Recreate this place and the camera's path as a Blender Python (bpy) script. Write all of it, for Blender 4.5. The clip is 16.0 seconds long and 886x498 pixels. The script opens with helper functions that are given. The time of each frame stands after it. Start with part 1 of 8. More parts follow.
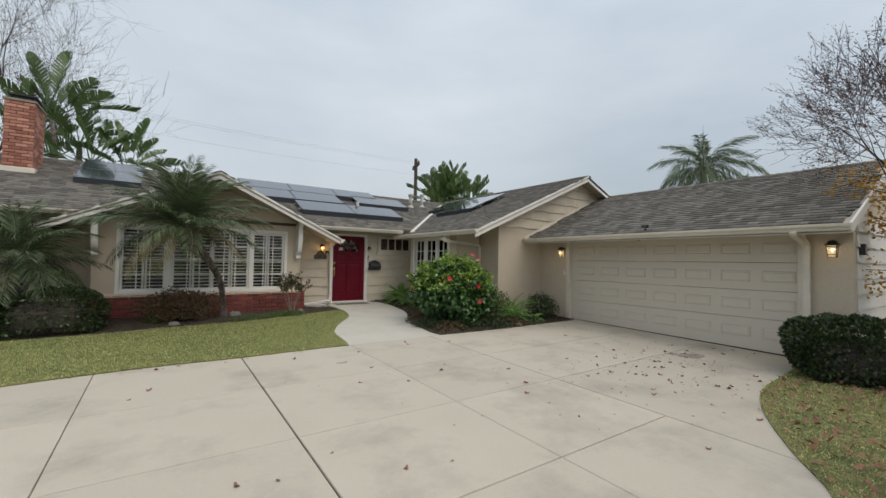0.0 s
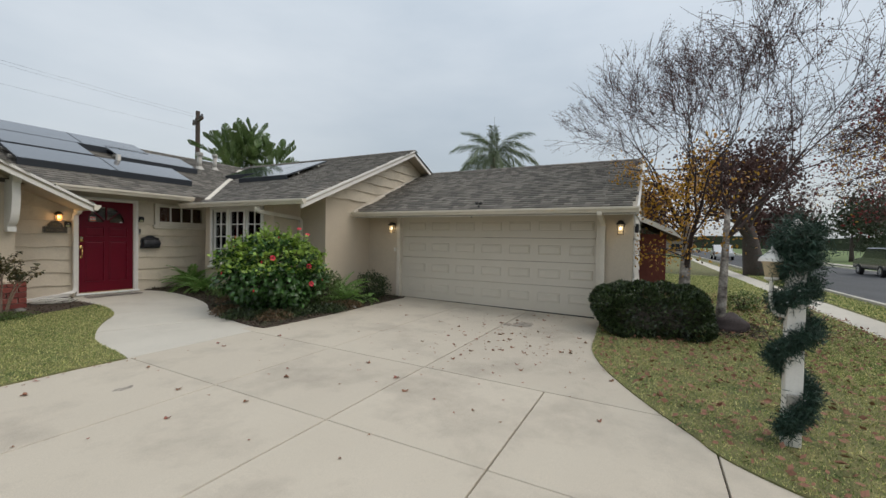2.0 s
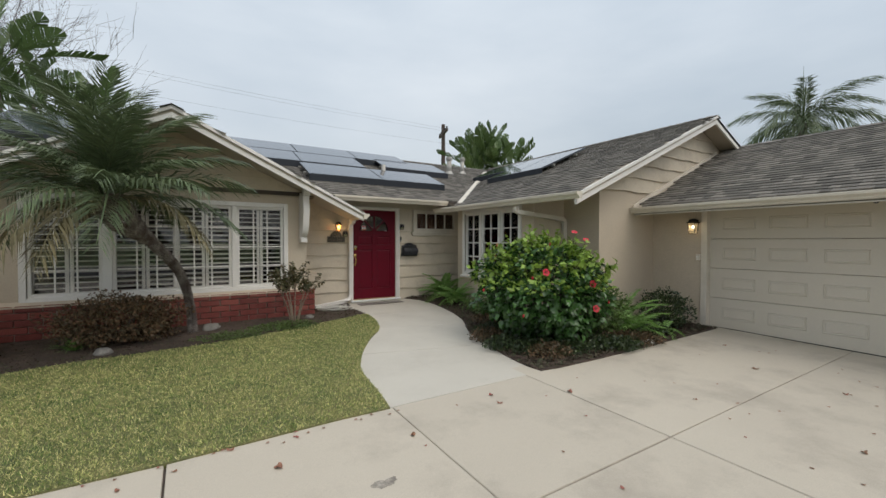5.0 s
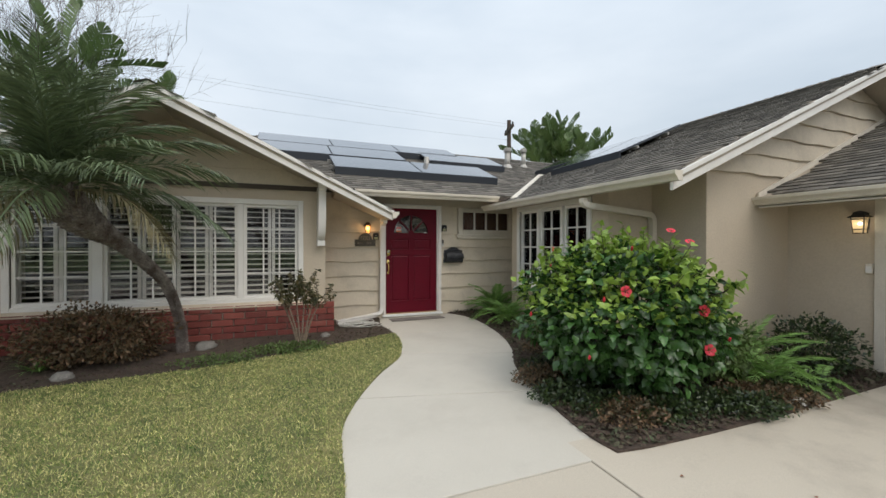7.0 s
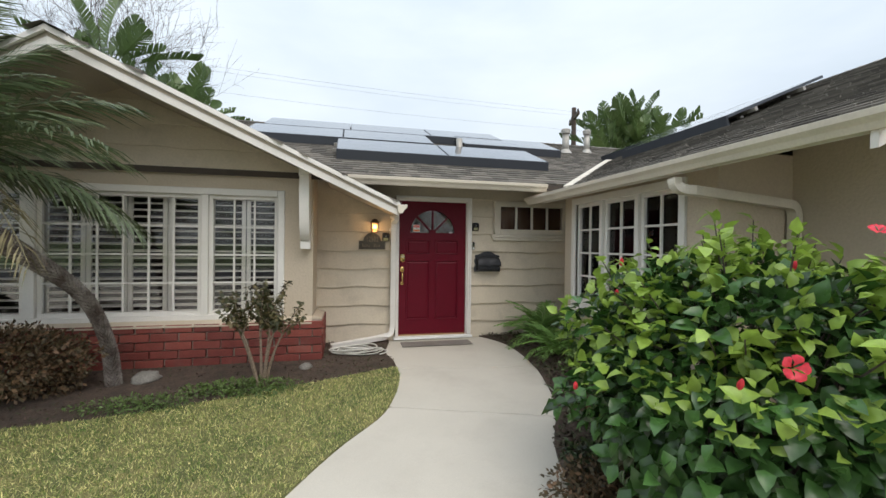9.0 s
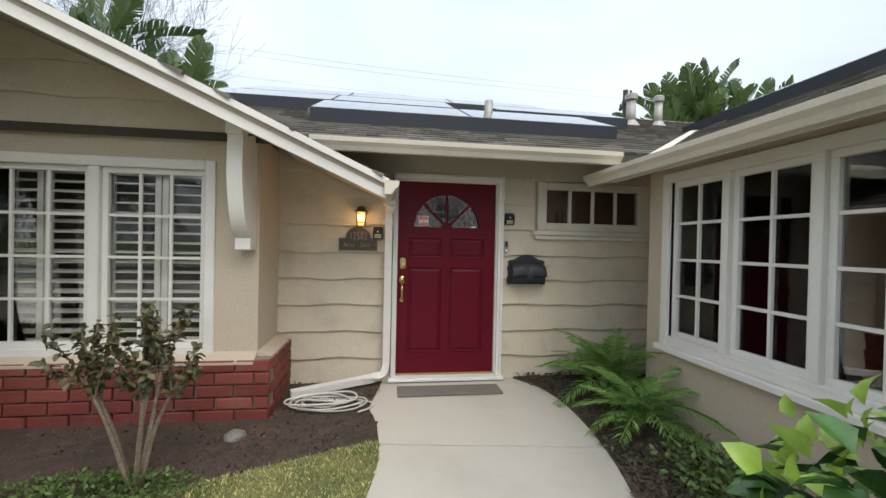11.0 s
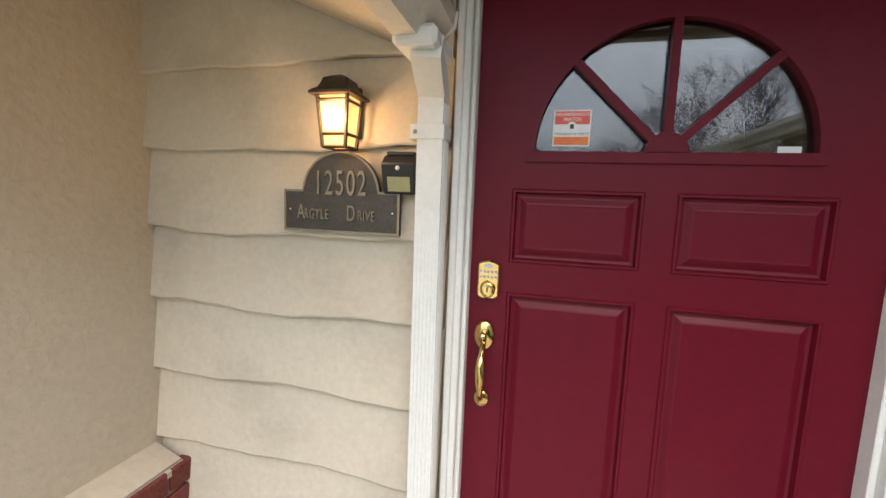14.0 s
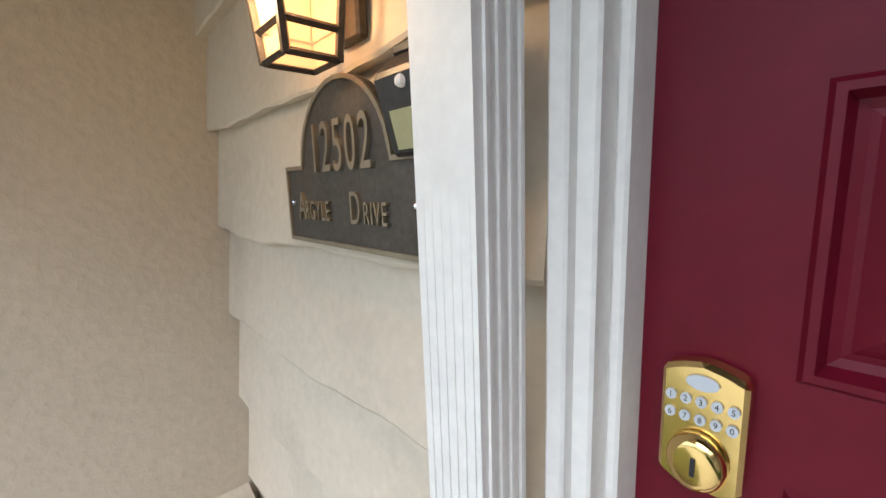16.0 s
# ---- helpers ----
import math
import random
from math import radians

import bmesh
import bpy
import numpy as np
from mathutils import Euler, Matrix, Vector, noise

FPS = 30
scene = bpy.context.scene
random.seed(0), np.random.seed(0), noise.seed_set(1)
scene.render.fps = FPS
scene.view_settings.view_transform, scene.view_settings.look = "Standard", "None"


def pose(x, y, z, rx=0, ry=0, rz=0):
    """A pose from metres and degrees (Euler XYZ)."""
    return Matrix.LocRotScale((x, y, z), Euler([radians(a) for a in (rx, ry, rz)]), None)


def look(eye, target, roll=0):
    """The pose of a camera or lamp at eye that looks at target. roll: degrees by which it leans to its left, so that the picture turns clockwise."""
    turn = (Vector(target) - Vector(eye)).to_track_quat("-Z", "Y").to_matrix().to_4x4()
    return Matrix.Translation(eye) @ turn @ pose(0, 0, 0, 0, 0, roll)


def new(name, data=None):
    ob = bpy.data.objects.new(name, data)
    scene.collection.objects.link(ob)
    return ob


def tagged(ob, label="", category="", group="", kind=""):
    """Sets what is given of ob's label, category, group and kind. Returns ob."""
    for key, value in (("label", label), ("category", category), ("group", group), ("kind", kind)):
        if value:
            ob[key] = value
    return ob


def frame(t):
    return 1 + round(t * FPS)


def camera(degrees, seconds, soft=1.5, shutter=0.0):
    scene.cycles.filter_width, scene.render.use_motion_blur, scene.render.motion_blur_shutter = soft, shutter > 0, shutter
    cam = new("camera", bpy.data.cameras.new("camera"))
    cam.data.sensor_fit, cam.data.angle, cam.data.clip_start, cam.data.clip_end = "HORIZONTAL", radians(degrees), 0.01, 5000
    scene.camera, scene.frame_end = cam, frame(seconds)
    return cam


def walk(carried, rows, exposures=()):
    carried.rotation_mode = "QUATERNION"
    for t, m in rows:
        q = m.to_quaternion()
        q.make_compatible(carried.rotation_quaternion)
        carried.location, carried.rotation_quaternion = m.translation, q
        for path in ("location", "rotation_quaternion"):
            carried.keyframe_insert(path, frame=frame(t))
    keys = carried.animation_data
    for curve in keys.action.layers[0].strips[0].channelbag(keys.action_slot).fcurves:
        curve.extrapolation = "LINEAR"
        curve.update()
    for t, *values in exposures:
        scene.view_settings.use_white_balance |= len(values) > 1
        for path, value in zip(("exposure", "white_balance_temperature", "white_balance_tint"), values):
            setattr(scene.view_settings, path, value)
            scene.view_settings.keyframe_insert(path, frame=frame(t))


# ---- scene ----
cam = camera(94.7, 16.0)
PATH = [
    (0, (-0.255, -0.256, 1.348), (0.879, 1.39, 1.409), 1.0),
    (0.5, (-0.285, 0.044, 1.315), (0.95, 1.617, 1.351), 0.3),
    (1, (-0.296, 0.399, 1.342), (1.053, 1.876, 1.345), -0.1),
    (1.5, (-0.267, 0.768, 1.35), (1.322, 1.983, 1.33), 0.9),
    (2, (-0.105, 1.003, 1.322), (1.671, 1.922, 1.285), 1.0),
    (2.5, (0.057, 1.367, 1.324), (1.911, 2.115, 1.293), 1.4),
    (3, (0.177, 1.782, 1.342), (2.068, 2.434, 1.32), 2.4),
    (3.5, (0.326, 2.147, 1.32), (2.07, 3.127, 1.314), 0.5),
    (4, (0.424, 2.57, 1.357), (1.682, 4.124, 1.351), 0.8),
    (4.5, (0.652, 2.953, 1.367), (1.765, 4.614, 1.355), 0.5),
    (4.7, (0.76, 3.05, 1.385), (1.857, 4.722, 1.36), 0.3),
    (6.8, (2.053, 4.223, 1.369), (2.828, 6.066, 1.35), 0.1),
    (7, (2.166, 4.358, 1.363), (2.915, 6.212, 1.349), 0.1),
    (7.5, (2.492, 4.723, 1.389), (3.175, 6.603, 1.386), 0.1),
    (8, (2.839, 5.048, 1.4), (3.449, 6.953, 1.399), 0.1),
    (8.5, (3.08, 5.451, 1.397), (3.618, 7.377, 1.39), 0.3),
    (9, (3.314, 5.846, 1.415), (3.766, 7.794, 1.402), 0.7),
    (9.5, (3.499, 6.258, 1.42), (3.829, 8.231, 1.43), 0.6),
    (10, (3.64, 6.722, 1.434), (3.936, 8.7, 1.467), 1.0),
    (10.2, (3.713, 6.906, 1.431), (4.001, 8.885, 1.457), 1.1),
    (12.3, (4.1, 9.034, 1.458), (4.376, 11.013, 1.385), 1.4),
    (12.5, (4.143, 9.257, 1.472), (4.416, 11.237, 1.394), 1.8),
    (13, (4.308, 9.779, 1.47), (4.417, 11.771, 1.327), 2.8),
    (13.5, (4.292, 10.267, 1.463), (4.103, 12.247, 1.259), 3.5),
    (14, (4.259, 10.707, 1.466), (3.783, 12.635, 1.231), 2.2),
    (14.5, (4.264, 11.031, 1.466), (3.483, 12.852, 1.196), 0.4),
    (15, (4.169, 11.293, 1.464), (3.08, 12.952, 1.225), -0.5),
    (15.5, (4.177, 11.452, 1.464), (2.798, 12.88, 1.221), -0.7),
    (16, (4.193, 11.54, 1.449), (2.741, 12.878, 1.127), -1.9),
]
walk(cam, [(t, look(eye, target, roll)) for t, eye, target, roll in PATH],
     [(0, -0.27, 6600, 10), (4.5, -0.21, 6600, 10), (7, 0.02, 6550, 10), (8.5, 0.18, 6550, 10), (10, 0.28, 6500, 10), (12.5, 0.53, 6400, 10), (13.5, 0.93, 6300, 10), (14.5, 1.22, 6050, 10), (16, 1.25, 5650, 10)])

# ---- light ----
world = bpy.data.worlds.new("overcast")
scene.world = world
world.use_nodes = True
wn, wl = world.node_tree.nodes, world.node_tree.links
wn.clear()
w_out, w_bg = wn.new("ShaderNodeOutputWorld"), wn.new("ShaderNodeBackground")
w_sky = wn.new("ShaderNodeTexSky")
w_sky.sky_type, w_sky.sun_disc = "NISHITA", False
w_sky.sun_elevation, w_sky.sun_rotation = radians(54), radians(165)
w_sky.air_density, w_sky.dust_density = 1.0, 4.0
w_co, w_map = wn.new("ShaderNodeTexCoord"), wn.new("ShaderNodeMapping")
w_map.inputs["Scale"].default_value = (1.2, 1.2, 3.6)
w_noise, w_ramp = wn.new("ShaderNodeTexNoise"), wn.new("ShaderNodeValToRGB")
w_noise.inputs["Scale"].default_value, w_noise.inputs["Detail"].default_value = 1.3, 6
w_ramp.color_ramp.elements[0].position, w_ramp.color_ramp.elements[0].color = 0.3, (0.55, 0.625, 0.685, 1)
w_ramp.color_ramp.elements[1].position, w_ramp.color_ramp.elements[1].color = 0.72, (0.79, 0.845, 0.88, 1)
w_gain = wn.new("ShaderNodeMixRGB")
w_gain.blend_type = "ADD"
w_gain.inputs[0].default_value = 0.05
wl.new(w_co.outputs["Generated"], w_map.inputs["Vector"])
wl.new(w_map.outputs[0], w_noise.inputs["Vector"])
wl.new(w_noise.outputs["Fac"], w_ramp.inputs[0])
wl.new(w_ramp.outputs[0], w_gain.inputs[1])
wl.new(w_sky.outputs[0], w_gain.inputs[2])
# an overcast sky is brightest overhead
w_sep, w_up, w_grade = wn.new("ShaderNodeSeparateXYZ"), wn.new("ShaderNodeMapRange"), wn.new("ShaderNodeVectorMath")
w_up.inputs[3].default_value, w_up.inputs[4].default_value = 0.83, 1.6
w_grade.operation = "MULTIPLY"
wl.new(w_co.outputs["Generated"], w_sep.inputs[0])
wl.new(w_sep.outputs["Z"], w_up.inputs[0])
wl.new(w_gain.outputs[0], w_grade.inputs[0])
wl.new(w_up.outputs[0], w_grade.inputs[1])
wl.new(w_grade.outputs[0], w_bg.inputs[0])
w_bg.inputs[1].default_value = 0.86
wl.new(w_bg.outputs[0], w_out.inputs[0])

sun = new("sun", bpy.data.lights.new("sun", "SUN"))
sun.data.energy, sun.data.angle, sun.data.color = 0.9, radians(50), (1.0, 0.965, 0.91)
sun.matrix_world = look((9, -7, 23), (4.5, 9.0, 0))

# ---- materials ----


def mat(name, col, rough=0.7, metal=0.0, var=0.15, scale=6.0, fine=60.0, bump=0.15, tint=None, obj_var=0.0, isl_var=0.0,
        stain=None, stain_amt=0.0, stain_scale=1.5, spec=0.5, coat=0.0, trans=0.0, alt=None):
    """A surface with coarse and fine variation in world coordinates."""
    m = bpy.data.materials.new(name)
    m.use_nodes = True
    n, l = m.node_tree.nodes, m.node_tree.links
    b = n["Principled BSDF"]
    b.inputs["Roughness"].default_value, b.inputs["Metallic"].default_value = rough, metal
    b.inputs["Specular IOR Level"].default_value = spec
    b.inputs["Coat Weight"].default_value = coat
    geo = n.new("ShaderNodeNewGeometry")
    n1, n2 = n.new("ShaderNodeTexNoise"), n.new("ShaderNodeTexNoise")
    n1.inputs["Scale"].default_value, n1.inputs["Detail"].default_value = scale, 5
    n2.inputs["Scale"].default_value, n2.inputs["Detail"].default_value = fine, 4
    for q in (n1, n2):
        l.new(geo.outputs["Position"], q.inputs["Vector"])
    base = n.new("ShaderNodeMixRGB")
    base.inputs[1].default_value = (*col, 1)
    t2 = tint or tuple(c * 0.72 for c in col)
    base.inputs[2].default_value = (*t2, 1)
    r1 = n.new("ShaderNodeMapRange")
    r1.inputs[1].default_value, r1.inputs[2].default_value = 0.35, 0.7
    r1.inputs[4].default_value = min(1.0, var * 3)
    l.new(n1.outputs["Fac"], r1.inputs[0])
    l.new(r1.outputs[0], base.inputs[0])
    last = base.outputs[0]
    if alt:
        pick = n.new("ShaderNodeMixRGB")
        pick.inputs[2].default_value = (*alt, 1)
        src = n.new("ShaderNodeObjectInfo").outputs["Random"] if obj_var else geo.outputs["Random Per Island"]
        cr = n.new("ShaderNodeMapRange")
        cr.inputs[1].default_value, cr.inputs[2].default_value = 0.25, 0.95
        l.new(src, cr.inputs[0])
        l.new(cr.outputs[0], pick.inputs[0])
        l.new(last, pick.inputs[1])
        last = pick.outputs[0]
    if stain:
        n3 = n.new("ShaderNodeTexNoise")
        n3.inputs["Scale"].default_value, n3.inputs["Detail"].default_value = stain_scale, 8
        n3.inputs["Roughness"].default_value = 0.65
        l.new(geo.outputs["Position"], n3.inputs["Vector"])
        r3 = n.new("ShaderNodeMapRange")
        r3.inputs[1].default_value, r3.inputs[2].default_value, r3.inputs[4].default_value = 0.5, 0.75, stain_amt
        l.new(n3.outputs["Fac"], r3.inputs[0])
        ms = n.new("ShaderNodeMixRGB")
        ms.inputs[2].default_value = (*stain, 1)
        l.new(r3.outputs[0], ms.inputs[0])
        l.new(last, ms.inputs[1])
        last = ms.outputs[0]
    hsv = n.new("ShaderNodeHueSaturation")
    l.new(last, hsv.inputs["Color"])
    val = n.new("ShaderNodeMapRange")
    val.inputs[1].default_value, val.inputs[2].default_value = 0.3, 0.7
    val.inputs[3].default_value, val.inputs[4].default_value = 1 - var, 1 + var
    l.new(n2.outputs["Fac"], val.inputs[0])
    v = val.outputs[0]
    for amt, out in ((obj_var, "obj"), (isl_var, "isl")):
        if amt:
            src = n.new("ShaderNodeObjectInfo").outputs["Random"] if out == "obj" else geo.outputs["Random Per Island"]
            mr = n.new("ShaderNodeMapRange")
            mr.inputs[3].default_value, mr.inputs[4].default_value = 1 - amt, 1 + amt
            l.new(src, mr.inputs[0])
            mu = n.new("ShaderNodeMath")
            mu.operation = "MULTIPLY"
            l.new(v, mu.inputs[0])
            l.new(mr.outputs[0], mu.inputs[1])
            v = mu.outputs[0]
    l.new(v, hsv.inputs["Value"])
    l.new(hsv.outputs[0], b.inputs["Base Color"])
    rr = n.new("ShaderNodeMapRange")
    rr.inputs[3].default_value, rr.inputs[4].default_value = max(0.02, rough - 0.12), min(1, rough + 0.1)
    l.new(n1.outputs["Fac"], rr.inputs[0])
    l.new(rr.outputs[0], b.inputs["Roughness"])
    if bump:
        bp = n.new("ShaderNodeBump")
        bp.inputs["Strength"].default_value, bp.inputs["Distance"].default_value = bump, 0.01
        l.new(n2.outputs["Fac"], bp.inputs["Height"])
        l.new(bp.outputs[0], b.inputs["Normal"])
    if trans:
        tr, mx = n.new("ShaderNodeBsdfTranslucent"), n.new("ShaderNodeMixShader")
        l.new(hsv.outputs[0], tr.inputs[0])
        mx.inputs[0].default_value = trans
        l.new(b.outputs[0], mx.inputs[1])
        l.new(tr.outputs[0], mx.inputs[2])
        l.new(mx.outputs[0], n["Material Output"].inputs[0])
    return m


def glass_mat(name, col=(1, 1, 1), rough=0.0, ior=1.6):
    m = bpy.data.materials.new(name)
    m.use_nodes = True
    n, l = m.node_tree.nodes, m.node_tree.links
    n.clear()
    out, mx, tr, gl, fr = (n.new("ShaderNode" + k) for k in ("OutputMaterial", "MixShader", "BsdfTransparent", "BsdfGlossy", "Fresnel"))
    tr.inputs[0].default_value = (*col, 1)
    gl.inputs["Roughness"].default_value = rough
    fr.inputs[0].default_value = ior
    l.new(fr.outputs[0], mx.inputs[0])
    l.new(tr.outputs[0], mx.inputs[1])
    l.new(gl.outputs[0], mx.inputs[2])
    l.new(mx.outputs[0], out.inputs[0])
    return m


def glow_mat(name, col, strength, alpha=1.0):
    m = bpy.data.materials.new(name)
    m.use_nodes = True
    b = m.node_tree.nodes["Principled BSDF"]
    b.inputs["Base Color"].default_value = (*col, 1)
    b.inputs["Emission Color"].default_value = (*col, 1)
    b.inputs["Emission Strength"].default_value = strength
    b.inputs["Alpha"].default_value = alpha
    return m


STUCCO = mat("stucco", (0.55, 0.468, 0.36), 0.9, var=0.05, scale=2.5, fine=40, bump=0.45, stain=(0.36, 0.30, 0.22), stain_amt=0.25, stain_scale=1.1)
SIDING = mat("painted_siding", (0.62, 0.54, 0.42), 0.62, var=0.05, scale=3, fine=45, bump=0.12, stain=(0.34, 0.29, 0.22), stain_amt=0.5, stain_scale=2.6, obj_var=0.03)
WHITE = mat("white_paint", (0.76, 0.735, 0.685), 0.5, var=0.04, scale=4, fine=70, bump=0.05, stain=(0.5, 0.46, 0.4), stain_amt=0.25, stain_scale=3)
CREAM = mat("cream_trim", (0.68, 0.62, 0.52), 0.55, var=0.05, scale=4, fine=60, bump=0.06, stain=(0.45, 0.40, 0.33), stain_amt=0.35, stain_scale=2)
GARAGE_PAINT = mat("garage_door_paint", (0.60, 0.545, 0.455), 0.5, var=0.03, scale=3, fine=80, bump=0.04, stain=(0.48, 0.44, 0.37), stain_amt=0.2, stain_scale=2)
BRICK = mat("red_brick", (0.20, 0.040, 0.030), 0.72, var=0.22, scale=9, fine=90, bump=0.4, obj_var=0.18, alt=(0.225, 0.055, 0.04), stain=(0.22, 0.17, 0.14), stain_amt=0.25, stain_scale=4)
CHIMNEY_BRICK = mat("chimney_brick", (0.36, 0.14, 0.095), 0.8, var=0.2, scale=9, fine=90, bump=0.4, isl_var=0.25, alt=(0.45, 0.22, 0.16))
MORTAR = mat("mortar", (0.27, 0.225, 0.19), 0.95, var=0.15, fine=120, bump=0.4)
SHINGLE = mat("asphalt_shingle", (0.128, 0.117, 0.100), 0.95, var=0.12, scale=2.5, fine=220, bump=0.5, isl_var=0.2, alt=(0.18, 0.164, 0.14))
SHINGLE_PIECE = mat("asphalt_shingle_tab", (0.128, 0.117, 0.100), 0.95, var=0.12, scale=2.5, fine=220, bump=0.5, obj_var=0.2, alt=(0.18, 0.164, 0.14))
UNDERLAY = mat("roof_underlay", (0.035, 0.033, 0.031), 0.95, var=0.2)
# underside of the main roof, much darker than the other soffits
DARK_SOFFIT = mat("dark_eave_boards", (0.075, 0.06, 0.048), 0.85, var=0.15, scale=3, fine=60, bump=0.2)
SOFFIT = mat("soffit_paint", (0.46, 0.40, 0.32), 0.8, var=0.08, scale=3, fine=60, bump=0.1)
CONCRETE = mat("concrete", (0.50, 0.445, 0.36), 0.85, var=0.08, scale=1.4, fine=150, bump=0.2, obj_var=0.05, tint=(0.42, 0.37, 0.30), stain=(0.25, 0.215, 0.175), stain_amt=0.62, stain_scale=1.0)
WALKWAY = mat("walkway_concrete", (0.53, 0.495, 0.425), 0.85, var=0.06, scale=1.6, fine=160, bump=0.18, obj_var=0.03, stain=(0.33, 0.295, 0.245), stain_amt=0.35, stain_scale=1.2)
JOINT = mat("joint_dirt", (0.10, 0.08, 0.065), 0.95, var=0.3, fine=80)
SOIL = mat("garden_soil", (0.085, 0.058, 0.042), 0.95, var=0.35, scale=8, fine=50, bump=0.8, tint=(0.05, 0.036, 0.027))
TURF = mat("turf_ground", (0.20, 0.18, 0.07), 0.95, var=0.33, scale=3.0, fine=70, bump=0.8, tint=(0.085, 0.10, 0.034))
GRASS = mat("grass_blade", (0.26, 0.35, 0.085), 0.7, var=0.33, scale=2.6, fine=16, bump=0, isl_var=0.5, alt=(0.60, 0.53, 0.25), tint=(0.10, 0.235, 0.038), trans=0.25)
ASPHALT = mat("asphalt", (0.075, 0.077, 0.08), 0.9, var=0.15, scale=0.5, fine=60, bump=0.3)
DOOR_RED = mat("door_red_paint", (0.115, 0.0033, 0.0130), 0.46, var=0.08, scale=3, fine=30, bump=0.05, stain=(0.14, 0.010, 0.026), stain_amt=0.25, stain_scale=2.2, spec=0.22)
BRASS = mat("polished_brass", (0.78, 0.56, 0.22), 0.16, 1.0, var=0.05, fine=40, bump=0.02)
BRONZE = mat("dark_bronze", (0.075, 0.058, 0.045), 0.5, 0.6, var=0.2, scale=15, fine=90, bump=0.1)
BLACK_METAL = mat("black_metal", (0.025, 0.025, 0.027), 0.5, 0.3, var=0.2, scale=12, fine=80, bump=0.1)
BLACK_PLASTIC = mat("black_plastic", (0.02, 0.02, 0.022), 0.4, var=0.1)
PLAQUE = mat("plaque_metal", (0.085, 0.075, 0.062), 0.55, 0.5, var=0.15, scale=14, fine=120, bump=0.12)
GOLD_LETTER = mat("letter_metal", (0.28, 0.235, 0.165), 0.45, 0.6, var=0.1, bump=0)
GALV = mat("galvanised_pipe", (0.42, 0.40, 0.36), 0.5, 0.5, var=0.15, scale=10)
SOLAR = mat("solar_cell", (0.030, 0.036, 0.050), 0.09, var=0.1, scale=6, bump=0, coat=0.6)
SOLAR_EDGE = mat("solar_skirt", (0.022, 0.026, 0.034), 0.4, var=0.1, bump=0)
SOLAR_FRAME = mat("solar_frame", (0.10, 0.11, 0.125), 0.35, 0.7, var=0.05, bump=0)
GLASS = glass_mat("window_glass")
# near-black colour stands in for the lack of light indoors
DARK_ROOM = mat("painted_dim_interior", (0.05, 0.042, 0.036), 0.9, var=0.1)
SHUTTER = mat("shutter_paint", (0.82, 0.79, 0.73), 0.5, var=0.04, bump=0)
BARK_PALM = mat("palm_bark", (0.095, 0.07, 0.058), 0.95, var=0.35, scale=9, fine=60, bump=0.8, tint=(0.29, 0.26, 0.235))
BARK_DARK = mat("dark_bark", (0.085, 0.068, 0.058), 0.95, var=0.3, scale=10, fine=60, bump=0.5)
BARK_BIRCH = mat("birch_bark", (0.40, 0.36, 0.32), 0.85, var=0.45, scale=7, fine=26, bump=0.4, tint=(0.07, 0.055, 0.047))
TWIG = mat("bare_twig", (0.055, 0.036, 0.034), 0.9, var=0.2, scale=3)
PALM_LEAF = mat("palm_leaflet", (0.125, 0.162, 0.075), 0.5, var=0.2, scale=4, fine=20, bump=0, obj_var=0.2, isl_var=0.25, tint=(0.05, 0.085, 0.04), trans=0.15)
PALM_DRY = mat("dry_palm_leaflet", (0.22, 0.19, 0.10), 0.7, var=0.25, scale=4, fine=20, bump=0, isl_var=0.3, trans=0.15)
BANANA_LEAF = mat("broad_leaf", (0.105, 0.165, 0.055), 0.4, var=0.15, scale=2, fine=14, bump=0, obj_var=0.2, trans=0.2)
HIB_LEAF = mat("hibiscus_leaf", (0.055, 0.128, 0.030), 0.28, var=0.2, scale=3, fine=30, bump=0.03, isl_var=0.5, tint=(0.026, 0.066, 0.018), trans=0.16)
HIB_YOUNG = mat("hibiscus_young_leaf", (0.27, 0.40, 0.065), 0.38, var=0.15, scale=3, fine=30, bump=0.03, isl_var=0.25, trans=0.3)
HIB_FLOWER = mat("hibiscus_petal", (0.80, 0.045, 0.085), 0.5, var=0.12, scale=20, fine=60, bump=0.05, obj_var=0.12, tint=(0.75, 0.09, 0.06), trans=0.3)
HEDGE_LEAF = mat("hedge_leaf", (0.026, 0.046, 0.016), 0.36, var=0.2, scale=5, fine=30, bump=0, isl_var=0.4, alt=(0.05, 0.075, 0.022), trans=0.1)
DUSK_LEAF = mat("bronze_shrub_leaf", (0.115, 0.088, 0.042), 0.6, var=0.25, scale=5, fine=30, bump=0, isl_var=0.4, alt=(0.15, 0.085, 0.045), trans=0.15)
SOFT_LEAF = mat("soft_green_leaf", (0.11, 0.17, 0.045), 0.55, var=0.2, scale=5, fine=30, bump=0, isl_var=0.35, trans=0.2)
FERN_LEAF = mat("fern_leaflet", (0.22, 0.38, 0.10), 0.5, var=0.2, scale=5, fine=30, bump=0, isl_var=0.25, trans=0.25)
YELLOW_LEAF = mat("autumn_leaf", (0.62, 0.35, 0.03), 0.6, var=0.25, scale=3, fine=20, bump=0, isl_var=0.35, alt=(0.36, 0.17, 0.035), trans=0.35)
RED_LEAF = mat("red_autumn_leaf", (0.20, 0.032, 0.028), 0.6, var=0.25, bump=0, isl_var=0.35, trans=0.25)
SEED = mat("brown_seed", (0.115, 0.055, 0.05), 0.8, var=0.25, bump=0, isl_var=0.4)
